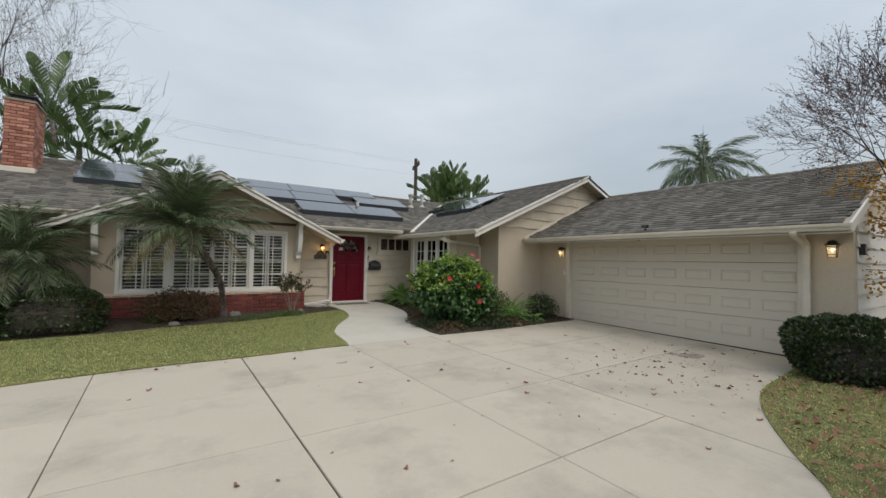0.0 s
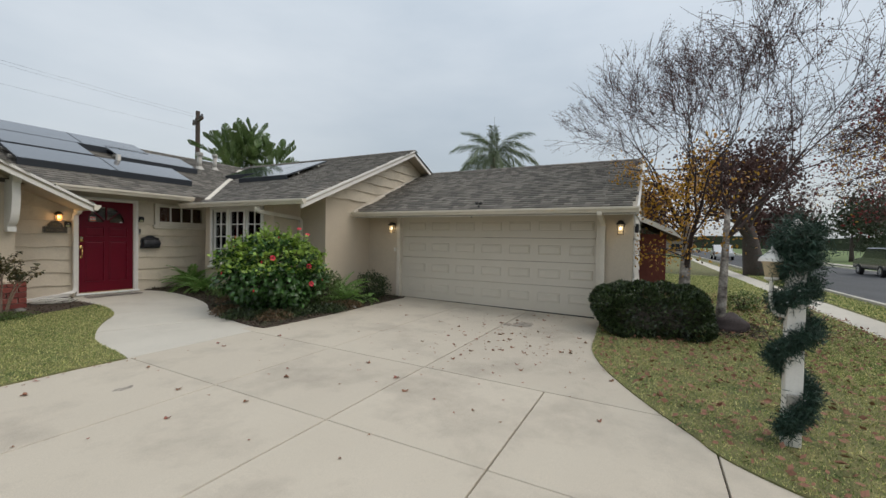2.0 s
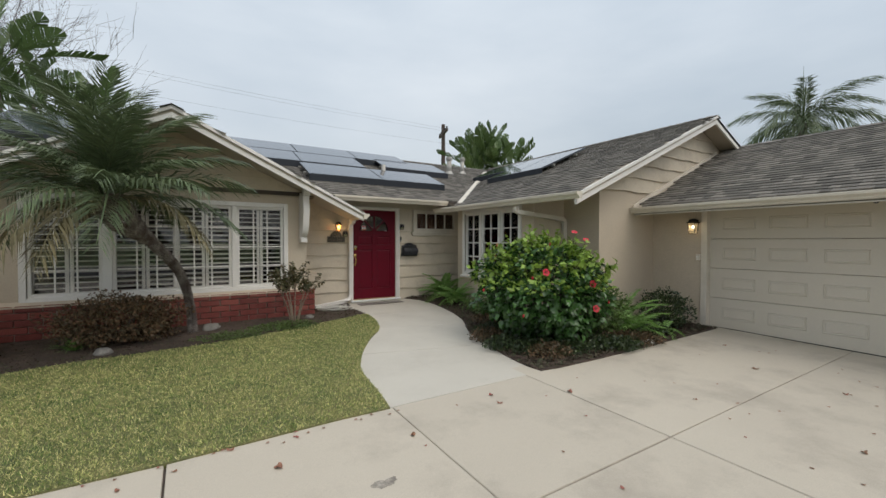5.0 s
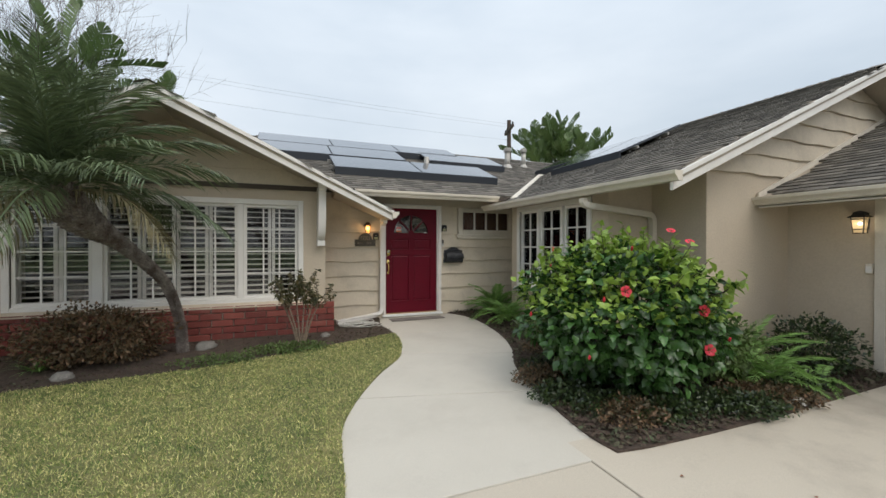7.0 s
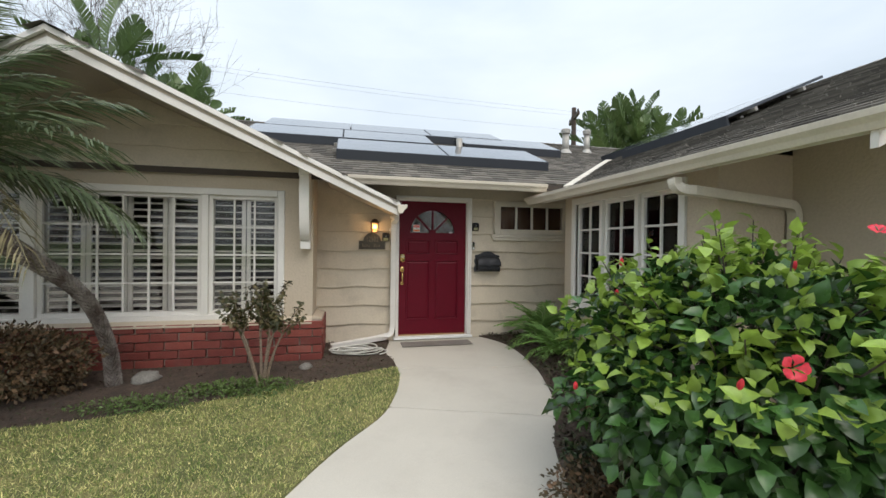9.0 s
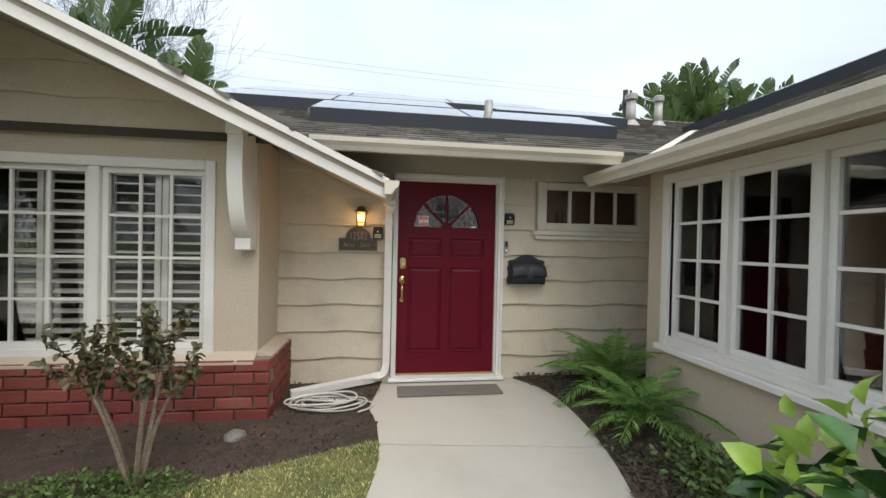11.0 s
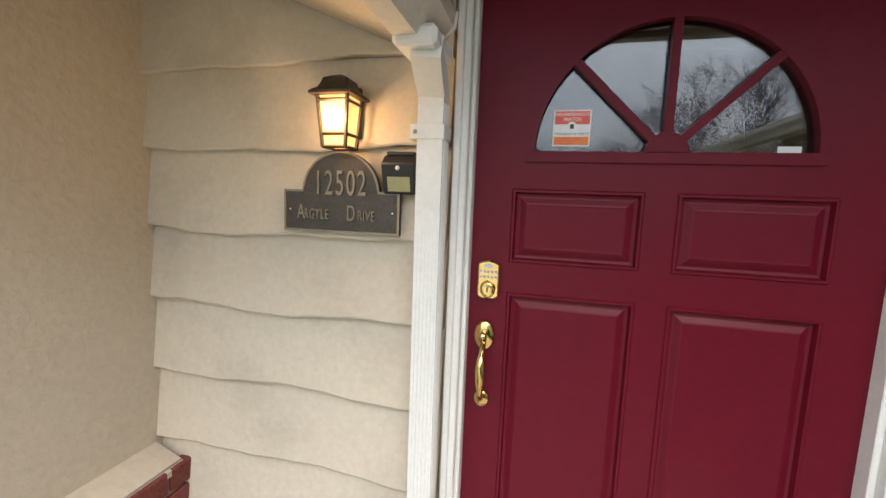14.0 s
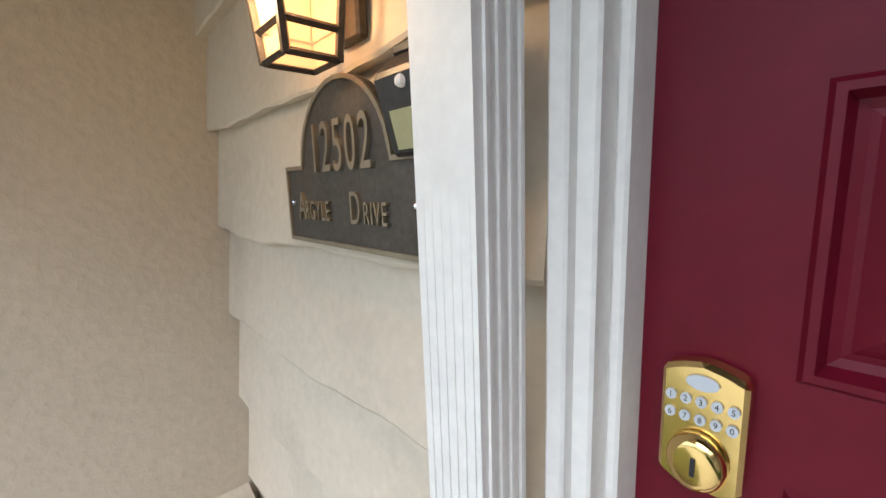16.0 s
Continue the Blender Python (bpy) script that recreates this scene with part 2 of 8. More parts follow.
FALLEN = mat("fallen_leaf", (0.30, 0.15, 0.085), 0.8, var=0.25, scale=30, fine=90, bump=0.2, obj_var=0.35, alt=(0.22, 0.075, 0.06))
MULCH = mat("mulch_leaf", (0.10, 0.062, 0.045), 0.95, var=0.3, bump=0, isl_var=0.45, alt=(0.05, 0.06, 0.03))
PINE = mat("garland_needle", (0.022, 0.055, 0.035), 0.6, var=0.2, bump=0, isl_var=0.4)
STONE = mat("grey_stone", (0.24, 0.225, 0.20), 0.9, var=0.2, scale=10, fine=60, bump=0.5)
HOSE = mat("pale_hose", (0.62, 0.60, 0.54), 0.5, var=0.1, bump=0)
WOOD_POLE = mat("pole_wood", (0.09, 0.065, 0.055), 0.95, var=0.2)
MAT_GREY = mat("door_mat_fibre", (0.205, 0.18, 0.16), 0.95, var=0.2, scale=5, fine=200, bump=0.5)
CAR_DARK = mat("dark_car_paint", (0.015, 0.016, 0.018), 0.2, var=0.05, bump=0, coat=0.8)
CAR_WHITE = mat("white_car_paint", (0.7, 0.7, 0.7), 0.25, var=0.05, bump=0, coat=0.8)
RUBBER = mat("rubber", (0.02, 0.02, 0.02), 0.8, var=0.1)
CHROME = mat("chrome", (0.7, 0.7, 0.72), 0.2, 1.0, var=0.02, bump=0)
TAIL = mat("tail_lamp_red", (0.4, 0.02, 0.02), 0.3, var=0.05, bump=0)
YELLOW_PAINT = mat("yellow_paint", (0.65, 0.42, 0.03), 0.45, var=0.1)
WINDOW_DARK = mat("dark_car_window", (0.02, 0.022, 0.025), 0.1, var=0.05, bump=0)
LAMP_WARM = glow_mat("warm_lamp_glass", (1.0, 0.60, 0.25), 0.34, 0.55)
LAMP_COOL = glow_mat("porch_lamp_glass", (1.0, 0.80, 0.50), 0.08, 0.35)
FROST = mat("frosted_lamp_glass", (0.62, 0.62, 0.58), 0.3, var=0.05, bump=0)
PALE_GREEN = mat("pale_light_panel", (0.62, 0.62, 0.36), 0.3, var=0.05, bump=0)
STICK_RED = mat("sticker_red", (0.72, 0.10, 0.06), 0.45, var=0.05, bump=0)
STICK_WHITE = mat("sticker_white", (0.78, 0.76, 0.74), 0.45, var=0.05, bump=0)
STICK_ORANGE = mat("sticker_orange", (0.80, 0.22, 0.03), 0.45, var=0.05, bump=0)
STICK_BLACK = mat("sticker_black", (0.03, 0.03, 0.03), 0.45, var=0.05, bump=0)
KEY_GREY = mat("keypad_grey", (0.50, 0.52, 0.55), 0.4, var=0.05, bump=0)
FAR_GREEN = mat("far_field", (0.12, 0.17, 0.05), 0.95, var=0.2, scale=0.2, fine=4, bump=0.2)
FAR_WALL = mat("far_house_wall", (0.33, 0.29, 0.25), 0.9, var=0.1, scale=1)
FAR_ROOF = mat("far_roof", (0.12, 0.10, 0.09), 0.9, var=0.15, scale=1)
FAR_LEAF = mat("far_foliage", (0.045, 0.06, 0.03), 0.8, var=0.3, scale=0.8, bump=0, isl_var=0.4)
RUST_LEAF = mat("rust_foliage", (0.085, 0.040, 0.034), 0.8, var=0.3, scale=0.8, bump=0, isl_var=0.4, trans=0.15)

# ---- geometry helpers ----
rng = random.Random(7)


def link_mesh(name, bm, material, smooth=False):
    me = bpy.data.meshes.new(name)
    bm.to_mesh(me)
    bm.free()
    me.materials.append(material)
    if smooth:
        me.shade_smooth()
    return me


def part(name, bm, material, parent, label="", smooth=False):
    ob = new(name, link_mesh(name, bm, material, smooth))
    ob.parent = parent
    if label:
        ob["label"] = label
    return ob


def raw_part(name, verts, faces, material, parent=None, label="", smooth=False):
    me = bpy.data.meshes.new(name)
    me.from_pydata([tuple(map(float, v)) for v in verts], [], faces)
    me.materials.append(material)
    if smooth:
        me.shade_smooth()
    ob = new(name, me)
    ob.parent = parent
    if label:
        ob["label"] = label
    return ob


def thing(name, label, category, group="", at=(0, 0, 0), kind=""):
    e = new(name)
    e.location = at
    e.empty_display_size = 0.1
    return tagged(e, label, category, group, kind)


def structure(name, bm, material, label, category="", smooth=False):
    ob = new(name, link_mesh(name, bm, material, smooth))
    return tagged(ob, label, category, "", "structure")


def box(bm, x0, x1, y0, y1, z0, z1, bevel=0.0):
    vs = [bm.verts.new((x, y, z)) for x in (x0, x1) for y in (y0, y1) for z in (z0, z1)]
    fs = [bm.faces.new([vs[i] for i in f]) for f in ((0, 1, 3, 2), (4, 6, 7, 5), (0, 4, 5, 1), (2, 3, 7, 6), (0, 2, 6, 4), (1, 5, 7, 3))]
    if bevel:
        es = list({e for f in fs for e in f.edges})
        bmesh.ops.bevel(bm, geom=es, offset=bevel, segments=1, affect="EDGES")
    return bm


def boxes(*dims, bevel=0.0):
    bm = bmesh.new()
    for d in dims:
        box(bm, *d, bevel=bevel)
    return bm


def prism(bm, pts, axis, a, b, bevel=0.0):
    """Extrude a polygon of 2D points along an axis from a to b. axis x: (y, z); y: (x, z); z: (x, y)."""
    place = {"x": lambda p, c: (c, p[0], p[1]), "y": lambda p, c: (p[0], c, p[1]), "z": lambda p, c: (p[0], p[1], c)}[axis]
    lo, hi = [bm.verts.new(place(p, a)) for p in pts], [bm.verts.new(place(p, b)) for p in pts]
    fs = [bm.faces.new(lo), bm.faces.new(hi[::-1])]
    for i in range(len(pts)):
        j = (i + 1) % len(pts)
        fs.append(bm.faces.new((lo[i], hi[i], hi[j], lo[j])))
    bmesh.ops.recalc_face_normals(bm, faces=fs)
    if bevel:
        bmesh.ops.bevel(bm, geom=list({e for f in fs for e in f.edges}), offset=bevel, segments=1, affect="EDGES")
    return bm


def slab(bm, quad, thick):
    """A plate: four corners, thickened downwards along the vertical."""
    up = [bm.verts.new(p) for p in quad]
    dn = [bm.verts.new((p[0], p[1], p[2] - thick)) for p in quad]
    fs = [bm.faces.new(up), bm.faces.new(dn[::-1])]
    k = len(quad)
    for i in range(k):
        fs.append(bm.faces.new((up[i], dn[i], dn[(i + 1) % k], up[(i + 1) % k])))
    bmesh.ops.recalc_face_normals(bm, faces=fs)
    return bm


def tube(bm, pts, radii, sides=8, squash=None):
    """A tapered tube along points."""
    pts = [Vector(p) for p in pts]
    if not isinstance(radii, (list, tuple)):
        radii = [radii] * len(pts)
    rings, side = [], None
    for i, p in enumerate(pts):
        d = (pts[min(i + 1, len(pts) - 1)] - pts[max(i - 1, 0)]).normalized()
        if side is None:
            side = d.cross(Vector((0, 0, 1)) if abs(d.z) < 0.9 else Vector((1, 0, 0))).normalized()
        side = (side - d * side.dot(d)).normalized()
        up = d.cross(side)
        rings.append([bm.verts.new(p + (side * math.cos(2 * math.pi * k / sides) + up * math.sin(2 * math.pi * k / sides)) * radii[i]) for k in range(sides)])
    for a, b in zip(rings, rings[1:]):
        for k in range(sides):
            bm.faces.new((a[k], a[(k + 1) % sides], b[(k + 1) % sides], b[k]))
    bm.faces.new(rings[0][::-1])
    bm.faces.new(rings[-1])
    return bm


def rect_tube(bm, pts, w, d, side=(1, 0, 0)):
    """A rectangular pipe along points; w across the side direction."""
    pts = [Vector(p) for p in pts]
    s = Vector(side)
    rings = []
    for i, p in enumerate(pts):
        t = (pts[min(i + 1, len(pts) - 1)] - pts[max(i - 1, 0)]).normalized()
        a = (s - t * s.dot(t)).normalized()
        u = t.cross(a)
        rings.append([bm.verts.new(p + a * (w / 2) * q + u * (d / 2) * r) for q, r in ((-1, -1), (1, -1), (1, 1), (-1, 1))])
    for a, b in zip(rings, rings[1:]):
        for k in range(4):
            bm.faces.new((a[k], a[(k + 1) % 4], b[(k + 1) % 4], b[k]))
    bm.faces.new(rings[0][::-1])
    bm.faces.new(rings[-1])
    return bm


def lathe(bm, profile, centre, sides=16, flat=0.0):
    """Turn a profile of (radius, z) round the vertical through centre."""
    rings = []
    for r, z in profile:
        rings.append([bm.verts.new((centre[0] + r * math.cos(2 * math.pi * (k + flat) / sides), centre[1] + r * math.sin(2 * math.pi * (k + flat) / sides), centre[2] + z)) for k in range(sides)])
    for a, b in zip(rings, rings[1:]):
        for k in range(sides):
            bm.faces.new((a[k], a[(k + 1) % sides], b[(k + 1) % sides], b[k]))
    bm.faces.new(rings[0][::-1])
    bm.faces.new(rings[-1])
    return bm


def catmull(pts, n=8):
    """A smooth line through points."""
    P = [Vector(p) for p in pts]
    P = [P[0] * 2 - P[1]] + P + [P[-1] * 2 - P[-2]]
    out = []
    for i in range(1, len(P) - 2):
        for k in range(n):
            t = k / n
            a, b, c, d = P[i - 1], P[i], P[i + 1], P[i + 2]
            out.append(0.5 * (2 * b + (c - a) * t + (2 * a - 5 * b + 4 * c - d) * t * t + (3 * b - a - 3 * c + d) * t ** 3))
    out.append(P[-2])
    return out


def G(x, y):
    """Height of the ground: it falls gently towards the street and rises to the door step."""
    return -0.310 + 0.004 * min(max(x, -8), 9) + 0.022 * min(max(y, -4), 13) + 0.040 * min(max(y - 10.5, 0), 2.0)

# ---- ground ----
bm = bmesh.new()
xs = [-700, -150, -40, -16, -8, -4, 0, 4, 8, 14, 22, 40, 80, 250, 900]
ys = [-700, -150, -40, -20, -14, -8, -4, 0, 4, 8, 13, 20, 40, 150, 900]
grid = [[bm.verts.new((x, y, G(x, y) - 0.10)) for y in ys] for x in xs]
for i in range(len(xs) - 1):
    for j in range(len(ys) - 1):
        bm.faces.new((grid[i][j], grid[i + 1][j], grid[i + 1][j + 1], grid[i][j + 1]))
structure("ground", bm, FAR_GREEN, "dry green ground that runs to the horizon", "ground")


def sheet(name, outline, lift, material, label, category, edge=0.06, step=0.5, kind="structure"):
    """A sheet of ground inside an outline, following the slope, with a skirt."""
    b = bmesh.new()
    top = [b.verts.new((p[0], p[1], G(p[0], p[1]) + lift)) for p in outline]
    low = [b.verts.new((p[0], p[1], G(p[0], p[1]) + lift - edge)) for p in outline]
    f = b.faces.new(top)
    k = len(top)
    for i in range(k):
        b.faces.new((top[i], low[i], low[(i + 1) % k], top[(i + 1) % k]))
    bmesh.ops.triangulate(b, faces=[f])
    bmesh.ops.recalc_face_normals(b, faces=b.faces)
    ob = new(name, link_mesh(name, b, material))
    return tagged(ob, label, category, "", kind)


def flat(pts, n=6):
    return [(p.x, p.y) for p in catmull([(a, b, 0) for a, b in pts], n)]


LAWN_EDGE = flat([(2.5, 6.60), (2.56, 7.0), (2.6, 7.4), (2.67, 7.8), (2.9, 8.34), (3.25, 8.95), (3.62, 9.47), (3.8, 9.97), (3.89, 10.4), (3.9, 10.74)])
WALK_R = flat([(5.3, 11.86), (5.53, 11.5), (5.6, 10.97), (5.53, 10.28), (5.25, 9.38), (4.85, 8.64), (4.63, 7.9), (4.5, 7.34), (4.44, 6.9), (4.46, 6.63)])
RIGHT_EDGE = flat([(8.78, 1.9), (7.9, 1.9), (7.2, 1.85), (6.3, 1.79), (5.6, 1.6), (5.0, 1.34), (4.35, 0.98), (3.9, 0.68), (3.6, 0.5), (3.3, 0.1), (3.05, -0.5), (2.95, -1.4), (2.9, -2.7)])
BED_FRONT = [(4.46, 6.63), (4.7, 6.6), (5.35, 6.58), (6.4, 6.58), (7.4, 6.62), (8.7, 6.65)]

# soil of the beds and turf, cut out of the concrete by their curved edges
BED_LINE = [(3.62, 10.66), (3.38, 10.56), (2.76, 10.34), (2.2, 10.12), (1.7, 9.95), (1.2, 9.84), (0.4, 9.76), (-0.3, 9.7), (-1.2, 9.48), (-2.4, 9.42), (-9, 9.3)]
left_lawn = [(-9, 6.1), (-1.72, 6.46), (-1.26, 6.53), (-0.43, 6.60), (0.8, 6.57), (2.0, 6.61)] + LAWN_EDGE + BED_LINE
sheet("lawn_left", left_lawn, 0.012, TURF, "mown lawn of green and straw-coloured grass beside the walkway", "lawn")
left_bed = [(x, y - 0.02) for x, y in BED_LINE[::-1]] + [(3.9, 10.72), (3.88, 11.0), (3.8, 11.3), (3.86, 11.58), (3.93, 11.95), (-9, 11.95)]
sheet("garden_bed", left_bed, 0.006, SOIL, "bare brown soil bed under the front window", "garden bed", edge=0.08)
right_bed = WALK_R + BED_FRONT[1:] + [(8.8, 8.1), (7.2, 8.1), (7.2, 11.95), (5.28, 11.95)]
sheet("garden_bed_2", right_bed, 0.016, SOIL, "leaf-littered soil bed round the hibiscus", "garden bed", edge=0.08)
right_lawn = RIGHT_EDGE + [(2.9, -2.8), (60, -2.8), (60, 1.35), (8.78, 1.35)]
sheet("lawn_right", right_lawn, 0.014, TURF, "autumn lawn strewn with dead leaves beside the driveway", "lawn")

# street
sheet("pavement", [(-60, -2.82), (120, -2.82), (120, -3.75), (-60, -3.75)], 0.02, WALKWAY, "pale concrete pavement along the street", "pavement")
sheet("parkway", [(-60, -3.77), (120, -3.77), (120, -4.85), (-60, -4.85)], 0.015, TURF, "narrow grass strip between pavement and kerb", "grass strip")
bm = bmesh.new()
box(bm, -60, 140, -5.0, -4.86, -0.5, -0.255, 0.015)
structure("kerb", bm, WALKWAY, "worn concrete kerb along the street", "kerb")
bm = bmesh.new()
box(bm, -90, 200, -13.0, -5.01, -0.6, -0.345)
structure("road", bm, ASPHALT, "grey asphalt street", "road")
bm = bmesh.new()
box(bm, -60, 200, -13.15, -13.01, -0.5, -0.255, 0.015)
structure("kerb_2", bm, WALKWAY, "worn concrete kerb on the far side", "kerb")
sheet("pavement_2", [(-60, -15.5), (200, -15.5), (200, -16.8), (-60, -16.8)], 0.03, WALKWAY, "pale concrete pavement by the park", "pavement")

# ---- house: walls ----
WT = 0.15


def wall(name, dims, material, label):
    b = bmesh.new()
    for d in dims:
        box(b, *d)
    return structure(name, b, material, label, "wall")


def hip(x):
    """Underside of the left wing's roof."""
    return 1.80 + 0.42 * (4.07 - x) if x > 0.77 else 1.80 + 0.42 * (x + 2.53)


bm = bmesh.new()
box(bm, -1.50, -1.01, 11.25, 11.40, -0.15, 2.02)
box(bm, 2.46, 2.88, 11.25, 11.40, -0.15, 2.02)
box(bm, -1.01, 2.46, 11.25, 11.40, -0.15, 0.53)
prism(bm, [(-1.50, 2.02), (2.88, 2.02), (2.88, hip(2.88)), (0.77, hip(0.77)), (-1.50, hip(-1.50))], "y", 11.25, 11.40)
box(bm, 2.72, 2.88, 11.40, 11.93, -0.15, 2.30)
box(bm, -1.50, -1.35, 11.40, 11.88, -0.15, 2.28)
structure("wall_left_wing", bm, STUCCO, "cream stucco wall of the gabled front room", "wall")
wall("wall_west", [(-9, -1.35, 11.88, 12.03, -0.2, 2.54)], STUCCO, "cream wall behind the palms")
wall("wall_north", [(2.72, 3.99, 11.905, 12.03, -0.2, 2.54), (5.15, 5.62, 11.905, 12.03, -0.2, 2.54), (5.62, 6.70, 11.905, 12.03, -0.2, 1.68),
                    (5.62, 6.70, 11.905, 12.03, 2.06, 2.54), (6.70, 7.03, 11.905, 12.03, -0.2, 2.54), (3.99, 5.15, 11.905, 12.03, 2.14, 2.54), (3.99, 5.15, 11.905, 12.03, -0.2, 0.0)], STUCCO, "entry wall behind the lap siding")
wall("wall_east_recess", [(6.88, 7.03, 11.13, 11.9, -0.2, 2.42), (7.125, 7.27, 8.0, 8.66, -0.25, 2.52)], STUCCO, "cream stucco wall under the eave")
wall("wall_bay", [(6.33, 6.48, 8.66, 9.08, -0.2, 2.18), (6.33, 6.48, 10.84, 11.13, -0.2, 2.18), (6.33, 6.48, 9.08, 10.84, -0.2, 0.66), (6.33, 6.48, 9.08, 10.84, 2.02, 2.18),
                  (6.48, 7.27, 8.66, 8.81, -0.25, 2.25), (6.48, 6.88, 10.98, 11.13, -0.2, 2.25)], STUCCO, "cream stucco bay with a three-part window")


def rroof(x):
    return 2.045 + 0.43 * (x - 5.99) if x < 10.4 else 2.045 + 0.43 * (14.81 - x)


bm = bmesh.new()
prism(bm, [(7.12, -0.3), (13.9, -0.3), (13.9, rroof(13.9)), (10.4, rroof(10.4)), (7.12, rroof(7.12))], "y", 7.85, 8.0)
structure("wall_gable", bm, STUCCO, "cream stucco gable wall beside the garage", "wall")
bm = bmesh.new()
box(bm, 8.79, 8.97, 1.38, 2.05, -0.35, 2.20)
box(bm, 8.79, 8.97, 6.85, 7.85, -0.35, 2.20)
box(bm, 8.79, 8.97, 2.05, 6.85, 1.96, 2.20)
structure("wall_garage", bm, STUCCO, "cream stucco garage front", "wall")
bm = bmesh.new()
prism(bm, [(8.97, -0.35), (14.2, -0.35), (14.2, 2.23), (11.57, 3.42), (8.97, 2.30)], "y", 1.38, 1.53)
structure("wall_garage_side", bm, STUCCO, "cream garage end wall", "wall")
wall("wall_back", [(-9, 14.2, 18.6, 18.75, -0.3, 2.6), (14.05, 14.2, 1.53, 18.6, -0.3, 2.4), (-9.15, -9, 11.88, 18.75, -0.3, 2.6)], STUCCO, "plain outer walls at the back")

# ---- roofs ----
MAINZ = lambda y: 2.315 + 0.42 * (y - 11.2)
SLOPE_R = lambda x: 2.13 + 0.43 * (x - 5.99)
SLOPE_G = lambda x: 2.03 + 0.43 * (x - 8.11)
WINGZ = lambda x: 1.88 + 0.42 * (4.07 - x)


def roof_deck(name, quads, label, thick=0.07, under=SOFFIT):
    b = bmesh.new()
    for q in quads:
        slab(b, q, thick)
    return structure(name, b, under, label, "roof")


E_ = 0.012
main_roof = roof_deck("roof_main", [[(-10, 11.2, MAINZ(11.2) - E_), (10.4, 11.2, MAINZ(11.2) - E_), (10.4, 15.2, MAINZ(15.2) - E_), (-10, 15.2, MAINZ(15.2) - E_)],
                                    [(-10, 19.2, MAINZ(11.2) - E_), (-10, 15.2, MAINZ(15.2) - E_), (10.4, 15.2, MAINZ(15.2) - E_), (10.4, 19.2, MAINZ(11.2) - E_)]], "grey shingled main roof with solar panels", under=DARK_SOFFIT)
right_roof = roof_deck("roof_right_wing", [[(5.99, 7.38, SLOPE_R(5.99) - E_), (10.4, 7.45, SLOPE_R(10.4) - E_), (10.4, 18.5, SLOPE_R(10.4) - E_), (6.72, 11.89, SLOPE_R(6.72) - E_), (5.99, 11.28, SLOPE_R(5.99) - E_)],
                                           [(10.4, 7.45, SLOPE_R(10.4) - E_), (14.8, 7.45, SLOPE_R(6.0) - E_), (14.8, 18.5, SLOPE_R(6.0) - E_), (10.4, 18.5, SLOPE_R(10.4) - E_)]], "grey shingled wing roof with a front gable")
garage_roof = roof_deck("roof_garage", [[(8.11, 1.30, SLOPE_G(8.11) - E_), (11.57, 1.30, SLOPE_G(11.57) - E_), (11.57, 7.84, SLOPE_G(11.57) - E_), (8.11, 7.84, SLOPE_G(8.11) - E_)],
                                        [(11.57, 1.30, SLOPE_G(11.57) - E_), (15.02, 1.30, SLOPE_G(8.12) - E_), (15.02, 7.84, SLOPE_G(8.12) - E_), (11.57, 7.84, SLOPE_G(11.57) - E_)]], "weathered grey shingle roof over the garage")
left_roof = roof_deck("roof_left_wing", [[(3.90, 10.91, WINGZ(3.90) - E_), (3.90, 11.86, WINGZ(3.90) - E_), (3.05, 11.86, WINGZ(3.05) - E_), (3.05, 11.3, WINGZ(3.05) - E_), (0.77, 13.6, WINGZ(0.77) - E_), (0.77, 10.05, WINGZ(0.77) - E_)],
                                         [(-2.36, 10.91, WINGZ(3.90) - E_), (0.77, 10.05, WINGZ(0.77) - E_), (0.77, 13.6, WINGZ(0.77) - E_), (-1.51, 11.3, WINGZ(3.05) - E_), (-1.51, 11.86, WINGZ(3.05) - E_), (-2.36, 11.86, WINGZ(3.90) - E_)]], "shingled gable roof with a projecting prow")

SHE = 0.14


def tab_mesh(name, w, material):
    """One shingle tab: its lower edge at the origin, x along the eave, y up the slope."""
    me = bpy.data.meshes.new(name)
    L, t = 0.20, 0.021
    v = [(0, 0, t), (w, 0, t), (w, L, 0.002), (0, L, 0.002), (0, 0, -0.006), (w, 0, -0.006)]
    me.from_pydata(v, [], [(0, 1, 2, 3), (0, 4, 5, 1), (0, 3, 4), (1, 5, 2)])
    me.materials.append(material)
    return me


def shingles(parent, frame_of, length, run, inside, near=None):
    """Courses of tabs on a slope. frame_of(u, v): a pose on the slope, u along the eave, v up it. near(u, v): tabs to be objects of their own."""
    tabs = [tab_mesh("shingle", w, SHINGLE_PIECE) for w in (0.11, 0.16, 0.23)]
    vs, fs, count = [], [], 0
    r = random.Random(3)
    for k in range(int(run / SHE) + 1):
        v, u = k * SHE, -r.random() * 0.3
        while u < length:
            i = r.randrange(3)
            w = (0.11, 0.16, 0.23)[i]
            if inside(u + w / 2, v + 0.03) and u > -0.01 and u + w < length + 0.02:
                dv = r.uniform(-0.014, 0.014)
                m = frame_of(u, v + dv + 0.006)
                if near and near(u, v) and count < 300:
                    ob = new("shingle", tabs[i])
                    ob.parent, ob.matrix_world = parent, m
                    count += 1
                else:
                    o = len(vs)
                    for q in tabs[i].vertices:
                        vs.append(m @ q.co)
                    fs += [tuple(o + a for a in f.vertices) for f in tabs[i].polygons]
            u += w + 0.006
    ob = raw_part("shingle_field", vs, fs, SHINGLE, parent)
    ob["kind"] = "stuff"


def slope_frame(origin, along, up):
    a, u = Vector(along).normalized(), Vector(up).normalized()
    n = a.cross(u)
    rot = Matrix((a, u, n)).transposed().to_4x4()

    def f(s, t):
        return Matrix.Translation(Vector(origin) + a * s + u * t) @ rot
    return f


